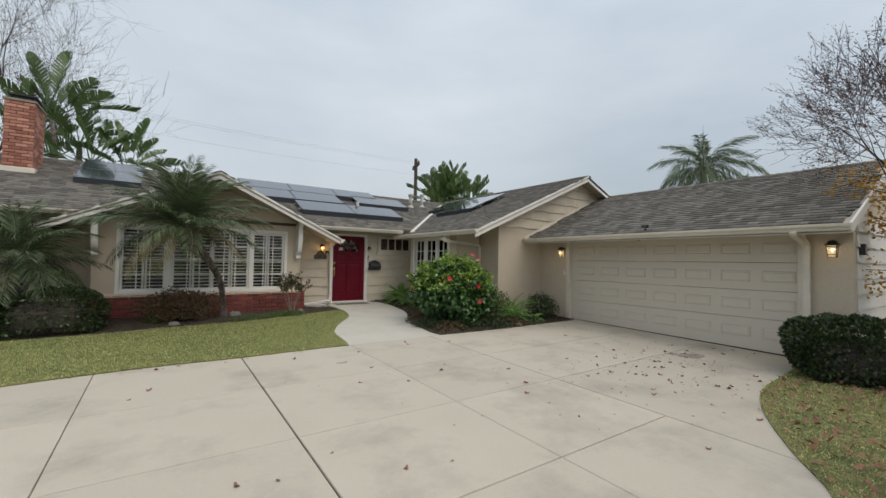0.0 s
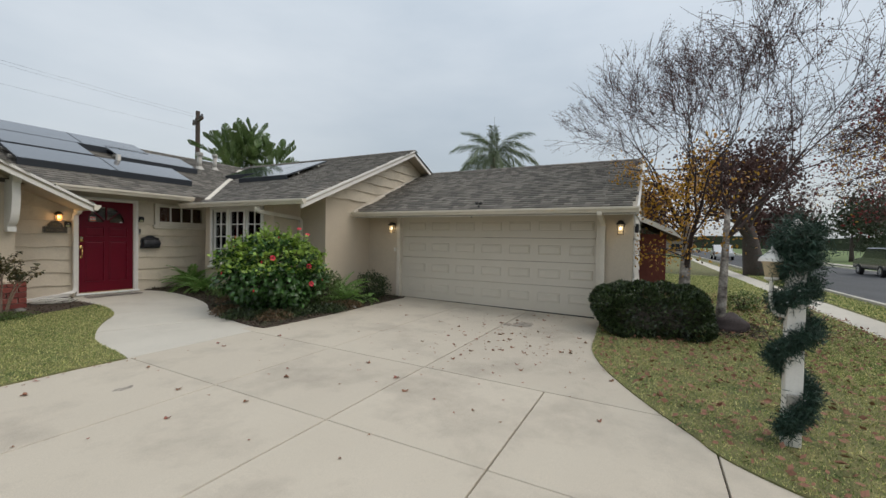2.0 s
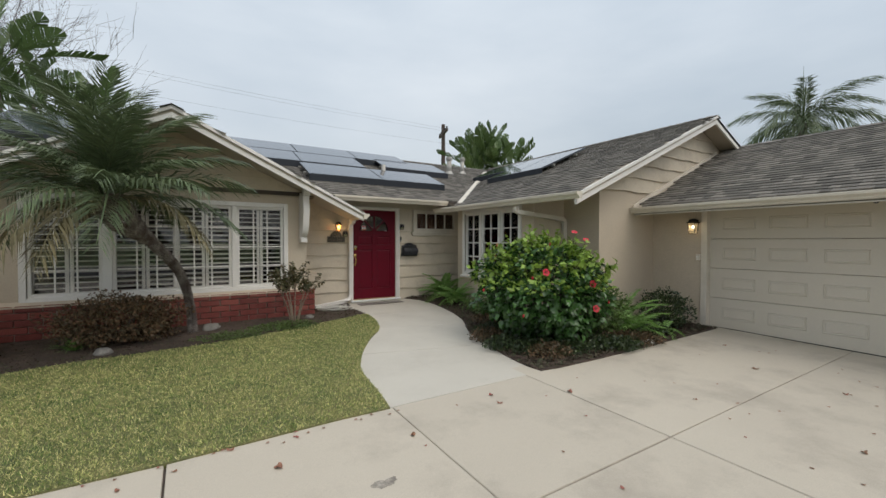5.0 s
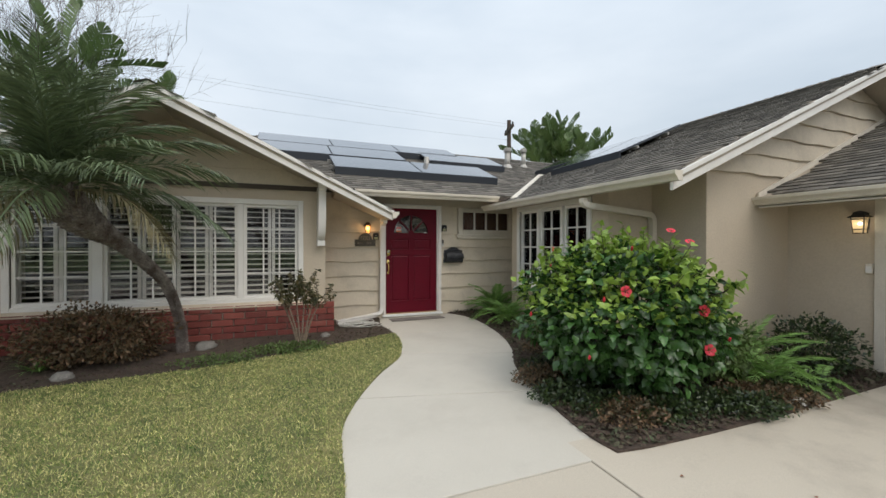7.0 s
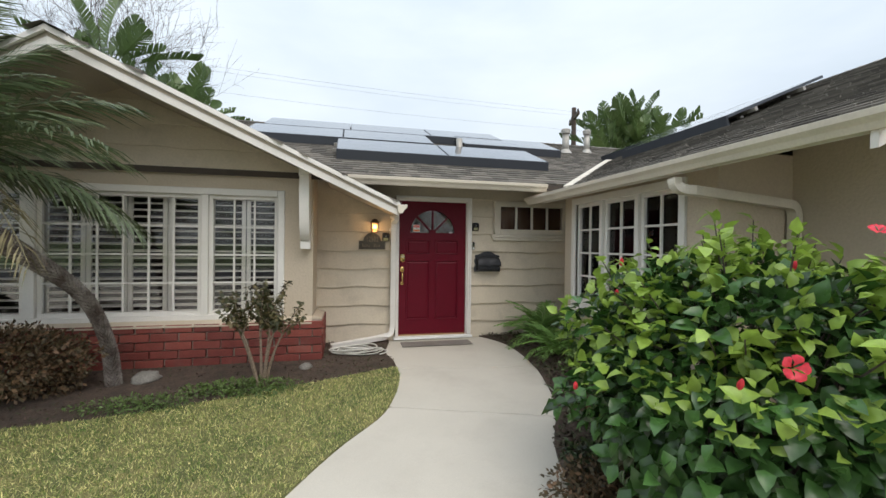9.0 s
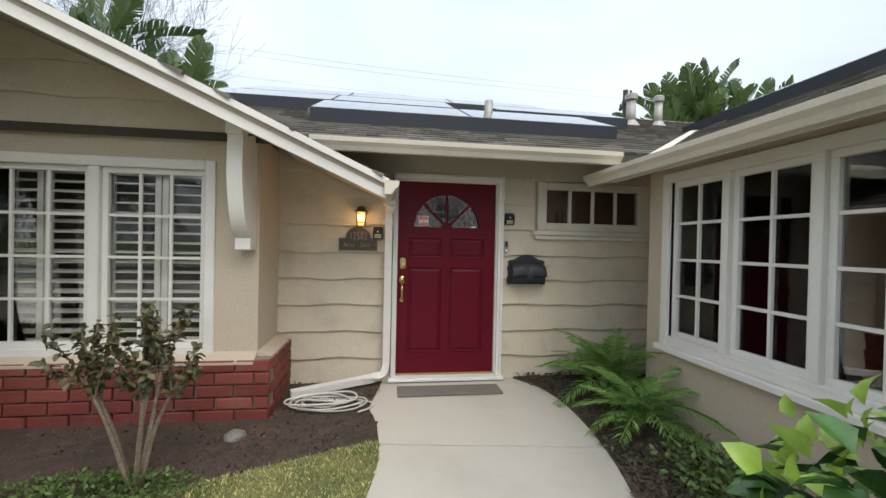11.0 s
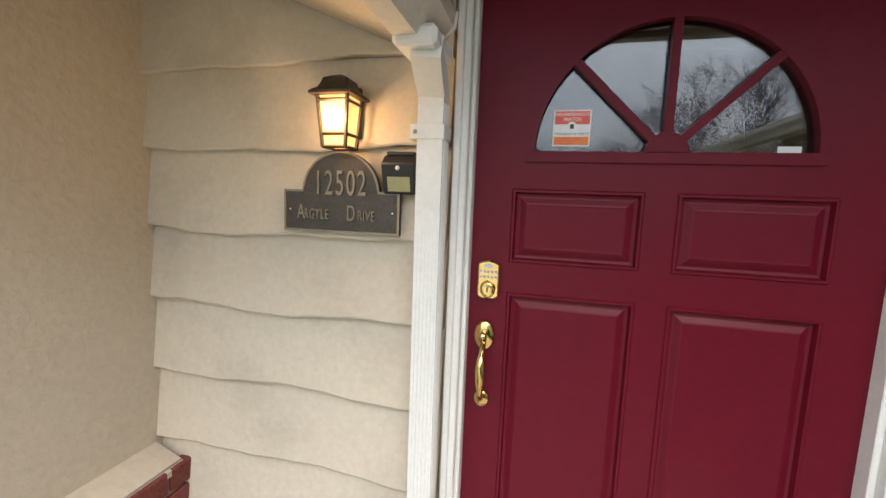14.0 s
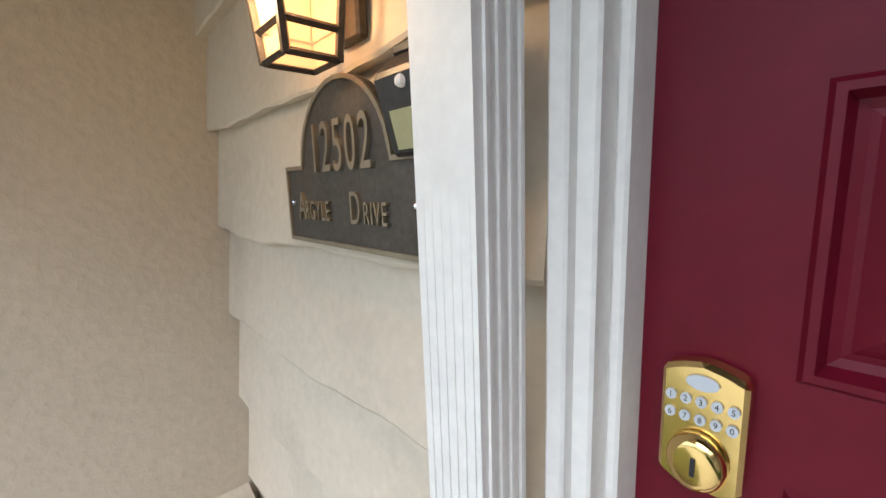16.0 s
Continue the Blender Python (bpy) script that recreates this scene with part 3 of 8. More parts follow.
K = math.sqrt(1 + 0.43 ** 2)


def main_inside(u, v):
    x, y = -10 + u, 11.2 + v / K
    z = MAINZ(y)
    if y > 15.15:
        return False
    if -2.53 < x < 4.07 and (WINGZ(x) if x > 0.77 else WINGZ(1.54 - x)) > z + 0.02 and y > 11.2:
        return False
    return not (x > 6.0 and SLOPE_R(x) > z + 0.03)


shingles(main_roof, slope_frame((-10, 11.2, MAINZ(11.2)), (1, 0, 0), (0, 1, 0.42)), 20.4, 4.0 * K, main_inside, lambda u, v: 13.0 < u < 16.6 and v < 1.6)
shingles(right_roof, slope_frame((5.99, 13.0, SLOPE_R(5.99)), (0, -1, 0), (1, 0, 0.43)), 5.6, 4.41 * K, lambda u, v: MAINZ(13 - u) < SLOPE_R(5.99 + v / K) + 0.05 and v < 4.38 * K, lambda u, v: 2.5 < u < 5.6 and v < 1.4)
shingles(right_roof, slope_frame((5.99, 18.0, SLOPE_R(5.99)), (0, -1, 0), (1, 0, 0.43)), 5.0, 4.41 * K, lambda u, v: MAINZ(18 - u) < SLOPE_R(5.99 + v / K) + 0.05 and v < 4.38 * K)
shingles(garage_roof, slope_frame((8.11, 7.84, SLOPE_G(8.11)), (0, -1, 0), (1, 0, 0.43)), 6.54, 3.46 * K, lambda u, v: v < 3.44 * K, lambda u, v: u < 5 and v < 1.2)
KW = math.sqrt(1 + 0.42 ** 2)


def wing_inside(u, v):
    y, x = 10.0 + u, 3.90 - v / KW
    front = 10.96 - (4.07 - x) * 0.2752
    if y < front or x < 0.79:
        return False
    return y < 11.84 if x > 3.05 else WINGZ(x) > MAINZ(y) - 0.04


shingles(left_roof, slope_frame((3.90, 10.0, WINGZ(3.90)), (0, 1, 0), (-1, 0, 0.42)), 3.6, 3.13 * KW, wing_inside, lambda u, v: True)
shingles(left_roof, slope_frame((-2.36, 13.6, WINGZ(3.90)), (0, -1, 0), (1, 0, 0.42)), 3.6, 3.13 * KW, lambda u, v: wing_inside(3.6 - u, v))


def ridge_caps(parent, a, b, across):
    """Overlapping cap shingles along a ridge."""
    a, b = Vector(a), Vector(b)
    n = int((b - a).length / 0.16)
    d = (b - a).normalized()
    s = Vector(across)
    vs, fs = [], []
    for i in range(n):
        p = a + d * (i * 0.16)
        q = p + d * 0.22
        o = len(vs)
        h1, h2 = 0.035, 0.02
        for c, hh in ((p, h1), (q, h2)):
            vs += [c - s * 0.14 + Vector((0, 0, hh - 0.06)), c + Vector((0, 0, hh)), c + s * 0.14 + Vector((0, 0, hh - 0.06))]
        fs += [(o, o + 1, o + 4, o + 3), (o + 1, o + 2, o + 5, o + 4)]
        vs += [v - Vector((0, 0, 0.02)) for v in vs[o:o + 3]]
        fs += [(o, o + 6, o + 7, o + 1), (o + 1, o + 7, o + 8, o + 2)]
    ob = raw_part("ridge_cap", vs, fs, SHINGLE, parent)
    ob["kind"] = "stuff"


ridge_caps(main_roof, (10.4, 15.2, MAINZ(15.2)), (-10, 15.2, MAINZ(15.2)), (0, 1, 0))
ridge_caps(right_roof, (10.4, 15, SLOPE_R(10.4)), (10.4, 7.42, SLOPE_R(10.4)), (1, 0, 0))
ridge_caps(garage_roof, (11.57, 7.8, SLOPE_G(11.57)), (11.57, 1.30, SLOPE_G(11.57)), (1, 0, 0))
ridge_caps(left_roof, (0.77, 13.4, WINGZ(0.77)), (0.77, 10.02, WINGZ(0.77)), (1, 0, 0))


def board(b, p, q, h, t, drop=0.0):
    """A fascia board hung between two points: h high, t thick, set outwards on the right of p to q."""
    p, q = Vector(p), Vector(q)
    d = Vector((q.x - p.x, q.y - p.y, 0)).normalized()
    n = Vector((d.y, -d.x, 0)) * t
    vs = [b.verts.new(c + o - Vector((0, 0, k))) for c in (p, q) for o in (Vector(), n) for k in (drop, drop + h)]
    fs = [b.faces.new([vs[i] for i in f]) for f in ((0, 1, 5, 4), (2, 6, 7, 3), (0, 4, 6, 2), (1, 3, 7, 5), (0, 2, 3, 1), (4, 5, 7, 6))]
    bmesh.ops.recalc_face_normals(b, faces=fs)
    return b


def trim(name, bm, label, material=WHITE, category="trim"):
    return structure(name, bm, material, label, category)


bm = bmesh.new()
A_ = (0.77, 10.05, WINGZ(0.77) - 0.004)
board(bm, A_, (3.92, 10.917, WINGZ(3.92) - 0.004), 0.15, -0.035)
board(bm, (-2.38, 10.917, WINGZ(3.92) - 0.004), A_, 0.15, -0.035)
board(bm, (0.77, 10.01, WINGZ(0.77) + 0.006), (3.94, 10.885, WINGZ(3.94) + 0.006), 0.05, -0.03)
board(bm, (-2.40, 10.885, WINGZ(3.94) + 0.006), (0.77, 10.01, WINGZ(0.77) + 0.006), 0.05, -0.03)
trim("rake_board_left", bm, "weathered white rake boards of the prow gable")
bm = bmesh.new()
B_ = (10.4, 7.45, SLOPE_R(10.4) - 0.004)
board(bm, (5.95, 7.38, SLOPE_R(5.95) - 0.004), B_, 0.16, -0.035)
board(bm, B_, (11.7, 7.45, SLOPE_R(9.1) - 0.004), 0.16, -0.035)
board(bm, (5.93, 7.345, SLOPE_R(5.93) + 0.006), (10.4, 7.415, SLOPE_R(10.4) + 0.006), 0.05, -0.03)
trim("rake_board_right", bm, "white painted rake boards of the wing gable")
bm = bmesh.new()
board(bm, (8.11, 1.26, SLOPE_G(8.11)), (11.57, 1.26, SLOPE_G(11.57)), 0.15, -0.035)
trim("rake_board_garage", bm, "white rake board at the garage end")


def gutter(name, p, q, out, label, thing_parent=None):
    """A K-profile eaves gutter from p to q; out: unit vector away from the house."""
    o = Vector(out)
    prof = [(0.0, 0.0), (0.0, -0.10), (0.055, -0.10), (0.075, -0.065), (0.105, -0.035), (0.11, 0.0), (0.10, 0.004), (0.10, -0.012), (0.01, -0.012)]
    b = bmesh.new()
    ends = [[b.verts.new(Vector(c) + o * a + Vector((0, 0, z))) for a, z in prof] for c in (p, q)]
    k = len(prof)
    for i in range(k):
        b.faces.new((ends[0][i], ends[1][i], ends[1][(i + 1) % k], ends[0][(i + 1) % k]))
    b.faces.new(ends[0])
    b.faces.new(ends[1][::-1])
    bmesh.ops.recalc_face_normals(b, faces=b.faces)
    t = thing(name, label, "gutter")
    part("trough", b, CREAM, t)
    for c in (p, q):
        e = bmesh.new()
        cc, along = Vector(c), (Vector(q) - Vector(p)).normalized() * 0.004
        vs = [e.verts.new(cc + k + o * a + Vector((0, 0, z))) for k in (-along, along) for a, z in prof[:6]]
        for k in (vs[:6], vs[6:][::-1]):
            e.faces.new(k)
        for i in range(6):
            e.faces.new((vs[i], vs[6 + i], vs[6 + (i + 1) % 6], vs[(i + 1) % 6]))
        bmesh.ops.scale(e, verts=e.verts, vec=(1.06, 1.06, 1.06), space=Matrix.Translation(-cc))
        part("end_cap", e, CREAM, t)
    return t


gutter("rain_gutter", (3.3, 11.19, 2.30), (6.02, 11.19, 2.30), (0, -1, 0), "cream metal rain gutter above the front door")
gutter("rain_gutter", (-10, 11.19, 2.30), (-1.6, 11.19, 2.30), (0, -1, 0), "cream metal rain gutter over the palms")
g2 = gutter("rain_gutter", (5.98, 7.30, 2.14), (5.98, 11.52, 2.15), (-1, 0, 0), "cream metal gutter along the wing eave")
gutter("rain_gutter", (8.10, 1.27, 2.015), (8.10, 7.84, 2.015), (-1, 0, 0), "weathered cream gutter above the garage door")
g4 = gutter("rain_gutter", (3.905, 10.87, 1.925), (3.905, 11.74, 1.925), (1, 0, 0), "short white gutter at the porch corner")
bm = bmesh.new()
box(bm, 3.3, 6.0, 11.22, 11.25, 2.217, 2.29)
box(bm, -10, -1.6, 11.22, 11.25, 2.217, 2.29)
trim("fascia_main", bm, "white fascia board of the main eave")
bm = bmesh.new()
box(bm, 6.0, 6.03, 7.42, 11.2, 2.045, 2.115)
trim("fascia_wing", bm, "white fascia board of the wing eave")
bm = bmesh.new()
box(bm, 8.12, 8.15, 1.30, 7.84, 1.88, 2.02)
trim("fascia_garage", bm, "white fascia board of the garage eave")
bm = bmesh.new()
slab(bm, [(8.12, 1.31, 1.91), (8.79, 1.31, 1.94), (8.79, 7.84, 1.94), (8.12, 7.84, 1.91)], 0.012)
structure("soffit_garage", bm, SOFFIT, "cream boarded soffit over the garage door", "soffit")
bm = bmesh.new()
prism(bm, [(-0.06, -0.10), (0.03, -0.10), (3.1, 1.22), (3.1, 1.36), (-0.06, 0.0)], "y", 0, 0.03)
bmesh.ops.translate(bm, verts=bm.verts, vec=(8.12, 7.80, 2.07))
trim("flashing_board", bm, "cream board where the garage roof meets the gable", CREAM)
bm = bmesh.new()
v0, v1 = (6.25, 10.92, SLOPE_R(6.25) + 0.02), (9.9, 14.66, SLOPE_R(9.9) + 0.02)
slab(bm, [(v0[0] - 0.05, v0[1] + 0.05, v0[2] + 0.01), (v0[0] + 0.05, v0[1] - 0.05, v0[2] + 0.01), (v1[0] + 0.05, v1[1] - 0.05, v1[2] + 0.01), (v1[0] - 0.05, v1[1] + 0.05, v1[2] + 0.01)], 0.02)
trim("valley_flashing", bm, "pale metal valley flashing between the two roofs", CREAM)

# ---- lap siding ----


def lap_board(parent, x0, x1, z0, z1, y, material=SIDING, cut=None, face=-1, seed=0):
    """One clapboard on a wall facing -y: wavy lower edge, lower edge proud. cut(z): x limits at height z."""
    r = random.Random(int(x0 * 100) + int(z0 * 1000) + seed)
    n = max(4, int((x1 - x0) / 0.05))
    ph = [r.uniform(0, 6.28) for _ in range(3)]
    b = bmesh.new()
    rows = [[], [], [], []]
    for i in range(n + 1):
        t = i / n
        lo, hi = (cut(z0) if cut else (x0, x1)), (cut(z1) if cut else (x0, x1))
        xb, xt = lo[0] + (lo[1] - lo[0]) * t, hi[0] + (hi[1] - hi[0]) * t
        w = 0.008 * math.sin(xb * 5.5 + ph[0]) + 0.006 * math.sin(xb * 11 + ph[1]) + 0.0025 * math.sin(xb * 37 + ph[2])
        w = max(-0.015, w)
        rows[0].append(b.verts.new((xt, y - 0.004, z1)))
        rows[1].append(b.verts.new((xb, y - 0.036, z0 + w + 0.006)))
        rows[2].append(b.verts.new((xb, y - 0.033, z0 + w)))
        rows[3].append(b.verts.new((xb, y - 0.002, z0 + w + 0.004)))
    for ra, rb in zip(rows, rows[1:]):
        for i in range(n):
            b.faces.new((ra[i], rb[i], rb[i + 1], ra[i + 1]))
    for i in (0, n):
        b.faces.new([rows[k][i] for k in range(4)])
    bmesh.ops.recalc_face_normals(b, faces=b.faces)
    return part("clapboard", b, material, parent)


LAPS = [0.0, 0.27, 0.54, 0.81, 1.075, 1.335, 1.61, 1.87, 2.14, 2.41, 2.52]
siding = thing("siding_entry", "cream painted lap siding with wavy board edges", "siding", kind="structure")
for za, zb in zip(LAPS, LAPS[1:]):
    zt = min(zb + 0.012, 2.52)
    if za < 2.1:
        lap_board(siding, 2.858, 3.98, za, zt, 11.90)
        if 1.55 < za < 2.0:
            lap_board(siding, 5.165, 5.50, za, zt, 11.90)
        else:
            lap_board(siding, 5.165, 6.878, za, zt, 11.90)
    else:
        lap_board(siding, 2.858, 6.878, za, zt, 11.90)
# flat backing so that the boards stand off the plaster
bm = boxes((2.875, 3.98, 11.868, 11.90, -0.1, 0.05), (5.165, 6.878, 11.868, 11.90, -0.1, 0.05))
part("foundation_strip", bm, CREAM, siding)

gable_siding = thing("siding_gable", "cream painted clapboards in the prow gable", "siding", kind="structure")
for za, zb in ((2.27, 2.53), (2.53, 2.79), (2.79, 3.05)):
    lap_board(gable_siding, -1.5, 2.88, za, zb + 0.012, 11.25, cut=lambda z: (max(-1.5, -2.53 + (z - 1.79) / 0.42), min(2.88, 4.07 - (z - 1.79) / 0.42)))
wing_siding = thing("siding_wing_gable", "cream clapboards in the wing gable", "siding", kind="structure")
for k in range(6):
    za = 2.32 + 0.26 * k
    lap_board(wing_siding, 7.0, 11.5, za, za + 0.272, 7.85, cut=lambda z: (5.99 + (z - 2.01) / 0.43, 14.81 - (z - 2.01) / 0.43))
side_siding = thing("siding_garage_side", "white lap siding on the garage end", "siding", kind="structure")
for k in range(9):
    lap_board(side_siding, 8.98, 13.9, -0.12 + 0.26 * k, 0.152 + 0.26 * k, 1.38, material=WHITE)
west_siding = thing("siding_west", "cream lap siding behind the palms", "siding", kind="structure")
for k in range(7):
    lap_board(west_siding, -6.5, -1.51, -0.05 + 0.265 * k, 0.227 + 0.265 * k, 11.88)

# ---- brick wainscot ----
bm = boxes((-1.58, 3.0, 11.165, 11.25, -0.15, 0.47), (2.87, 3.0, 11.25, 11.86, -0.15, 0.47))
wains = structure("brick_wainscot", bm, MORTAR, "low red brick facing under the front window", "brick wall")
brick_len, brick_h, gap = 0.285, 0.088, 0.012


def brick_mesh(name, L, D, H, material):
    b = bmesh.new()
    box(b, -L / 2, L / 2, -D / 2, D / 2, -H / 2, H / 2, 0.006)
    return link_mesh(name, b, material)


br_full = [brick_mesh("brick", brick_len + k, 0.05, brick_h, BRICK) for k in (0, -0.006, -0.012)]
br_half = brick_mesh("brick", brick_len / 2 - 0.006, 0.05, brick_h, BRICK)
br_side = brick_mesh("brick", 0.19, 0.05, brick_h, BRICK)
rb = random.Random(11)
for c in range(6):
    z = 0.47 - 0.048 - c * (brick_h + gap)
    x = -1.56 + (0 if c % 2 else 0.15)
    if not c % 2:
        ob = new("brick", br_half)
        ob.parent, ob.location = wains, (-1.49, 11.160, z)
    while x + brick_len < 2.99:
        ob = new("brick", br_full[rb.randrange(3)])
        ob.parent, ob.location = wains, (x + brick_len / 2, 11.158 + rb.uniform(-0.003, 0.003), z)
        x += brick_len + gap
    if 2.985 - x > 0.08:
        L = 3.005 - x
        ob = new("brick", brick_mesh("brick", L, 0.05, brick_h, BRICK))
        ob.parent, ob.location = wains, (x + L / 2, 11.158, z)
    y = 11.20 + (0.10 if c % 2 else 0)
    while y < 11.84:
        ob = new("brick", br_side)
        ob.parent, ob.location, ob.rotation_euler = wains, (2.99, y + 0.09, z), (0, 0, math.pi / 2)
        y += 0.202
bm = bmesh.new()
prism(bm, [(11.13, 0.455), (11.25, 0.515), (11.25, 0.47), (11.13, 0.435)], "x", -1.62, 2.88)
trim("stucco_ledge", bm, "sloped plaster ledge above the brick", STUCCO)
bm = bmesh.new()
prism(bm, [(3.012, 0.462), (2.88, 0.515), (2.88, 0.47), (3.012, 0.440)], "y", 11.251, 11.862)
trim("stucco_ledge_2", bm, "sloped plaster ledge above the brick return", STUCCO)

# ---- windows ----


def casement(parent, u0, u1, z0, z1, cols, rows, place, frame_w=0.045, bar=0.022, depth=0.05):
    """A glazed sash in local (u, depth, z); place: local to world matrix. Every bar and pane is a part."""
    def put(name, b, material, label=""):
        ob = part(name, b, material, parent, label)
        ob.data.transform(place)
        return ob
    put("sash_frame", boxes((u0, u1, 0, depth, z0, z0 + frame_w), (u0, u1, 0, depth, z1 - frame_w, z1), (u0, u0 + frame_w, 0, depth, z0 + frame_w, z1 - frame_w), (u1 - frame_w, u1, 0, depth, z0 + frame_w, z1 - frame_w), bevel=0.004), WHITE)
    a0, a1, b0, b1 = u0 + frame_w, u1 - frame_w, z0 + frame_w, z1 - frame_w
    for i in range(1, cols):
        c = a0 + (a1 - a0) * i / cols
        put("muntin", boxes((c - bar / 2, c + bar / 2, 0.008, 0.03, b0, b1)), WHITE)
    for j in range(1, rows):
        c = b0 + (b1 - b0) * j / rows
        put("muntin", boxes((a0, a1, 0.0095, 0.0285, c - bar / 2, c + bar / 2)), WHITE)
    g = put("glass_pane", boxes((a0, a1, 0.034, 0.037, b0, b1)), GLASS, "clear window glass")
    g.visible_shadow = False


def shutters(place, u0, u1, z0, z1, panels, label, tilt=18, open_part=1.0):
    """Louvred shutter panels inside a window."""
    w = (u1 - u0) / panels
    for k in range(panels):
        t = thing("plantation_shutter", label, "shutter", "shutters of one window")
        a, b_ = u0 + k * w + 0.006, u0 + (k + 1) * w - 0.006
        fr = part("stiles", boxes((a, a + 0.045, 0.10, 0.128, z0, z1), (b_ - 0.045, b_, 0.10, 0.128, z0, z1), (a + 0.045, b_ - 0.045, 0.10, 0.128, z0, z0 + 0.07), (a + 0.045, b_ - 0.045, 0.10, 0.128, z1 - 0.07, z1)), SHUTTER, t)
        fr.data.transform(place)
        n = int((z1 - z0 - 0.16) / 0.078)
        for i in range(n):
            zc = z0 + 0.09 + (z1 - z0 - 0.18) * (i + 0.5) / n
            s = boxes((a + 0.047, b_ - 0.047, -0.034, 0.034, -0.005, 0.005))
            bmesh.ops.rotate(s, verts=s.verts, cent=(0, 0, 0), matrix=Matrix.Rotation(radians(tilt), 3, "X"))
            bmesh.ops.translate(s, verts=s.verts, vec=(0, 0.115, zc))
            sl = part("louvre", s, SHUTTER, t)
            sl.data.transform(place)


front = Matrix.Translation((0, 11.27, 0))
win = thing("window_1", "wide white three-part front window with small panes", "window", kind="structure")
for u0, u1, c in ((-1.01, -0.17, 3), (-0.05, 1.60, 6), (1.68, 2.46, 3)):
    casement(win, u0, u1, 0.56, 2.0, c, 4, front)
part("window_frame", boxes((-1.09, -1.01, 11.225, 11.33, 0.485, 2.08), (2.46, 2.54, 11.225, 11.33, 0.485, 2.08), (-1.01, 2.46, 11.225, 11.33, 2.0, 2.08), (-1.01, 2.46, 11.225, 11.33, 0.485, 0.56),
                           (-0.17, -0.05, 11.23, 11.33, 0.56, 2.0), (1.60, 1.68, 11.23, 11.33, 0.56, 2.0), bevel=0.006), WHITE, win)
part("window_sill", boxes((-1.12, 2.57, 11.19, 11.26, 0.455, 0.485), bevel=0.006), WHITE, win)
shutters(front, -1.01, -0.13, 0.54, 2.02, 2, "white louvred shutter with open slats", tilt=7)
shutters(front, -0.06, 1.62, 0.54, 2.02, 4, "white louvred shutter with open slats")
shutters(front, 1.66, 2.48, 0.54, 2.02, 2, "white louvred shutter with open slats", tilt=9)

east = Matrix.Translation((6.35, 0, 0)) @ Matrix.Rotation(-math.pi / 2, 4, "Z")
win2 = thing("window_2", "white three-part bay window with small panes", "window", kind="structure")
for y0, y1 in ((10.30, 10.84), (9.67, 10.24), (9.06, 9.61)):
    casement(win2, -y1, -y0, 0.70, 2.00, 2, 4, east)
part("window_frame", boxes((6.30, 6.42, 8.98, 9.06, 0.62, 2.08), (6.30, 6.42, 10.84, 10.92, 0.62, 2.08), (6.30, 6.42, 9.06, 10.84, 2.0, 2.08), (6.30, 6.42, 9.06, 10.84, 0.62, 0.70),
                           (6.31, 6.42, 10.24, 10.30, 0.70, 2.0), (6.31, 6.42, 9.61, 9.67, 0.70, 2.0), bevel=0.005), WHITE, win2)
part("window_sill", boxes((6.26, 6.34, 8.95, 10.95, 0.57, 0.62), bevel=0.006), WHITE, win2)
shutters(east, -10.84, -10.27, 0.68, 2.02, 1, "white louvred shutter with open slats", tilt=30)
shutters(east, -10.27, -9.64, 0.68, 2.02, 1, "white louvred shutter with open slats", tilt=30)
shutters(east, -9.38, -9.06, 0.68, 2.02, 1, "white louvred shutter folded half aside", tilt=30)

win3 = thing("window_3", "small high white window with four panes", "window", kind="structure")
north = Matrix.Translation((0, 11.87, 0))
part("window_frame", boxes((5.53, 5.63, 11.85, 11.93, 1.61, 2.13), (6.69, 6.86, 11.85, 11.93, 1.61, 2.13), (5.63, 6.69, 11.85, 11.93, 2.05, 2.13), (5.63, 6.69, 11.85, 11.93, 1.61, 1.695), bevel=0.005), CREAM, win3)
part("window_sill", boxes((5.475, 6.877, 11.82, 11.88, 1.56, 1.61), (5.50, 6.87, 11.84, 11.88, 1.515, 1.56), bevel=0.006), CREAM, win3)
for i in range(4):
    a, b_ = 5.63 + 1.06 * i / 4, 5.63 + 1.06 * (i + 1) / 4
    g = part("glass_pane", boxes((a + 0.016, b_ - 0.016, 11.875, 11.879, 1.695, 2.05)), GLASS, win3, "dark glass pane")
    g.visible_shadow = False
    if i:
        part("muntin", boxes((a - 0.016, a + 0.016, 11.862, 11.89, 1.695, 2.05)), WHITE, win3)
part("blind", boxes((5.63, 6.69, 11.93, 11.935, 1.69, 2.06)), mat("brown_blind", (0.10, 0.045, 0.028), 0.8, var=0.15, scale=3), win3, "dark brown blind behind the panes")

# rooms behind the glass; their dimness is painted in as near-black walls
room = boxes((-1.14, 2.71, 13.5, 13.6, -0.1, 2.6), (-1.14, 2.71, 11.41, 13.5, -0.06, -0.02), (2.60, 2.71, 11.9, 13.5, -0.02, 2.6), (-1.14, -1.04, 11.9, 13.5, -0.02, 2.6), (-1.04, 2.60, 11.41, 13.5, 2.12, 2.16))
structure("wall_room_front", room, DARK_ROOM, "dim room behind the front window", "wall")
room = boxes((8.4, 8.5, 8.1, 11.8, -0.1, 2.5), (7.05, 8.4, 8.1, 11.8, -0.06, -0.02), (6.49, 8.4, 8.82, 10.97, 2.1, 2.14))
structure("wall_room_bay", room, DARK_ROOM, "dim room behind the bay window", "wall")
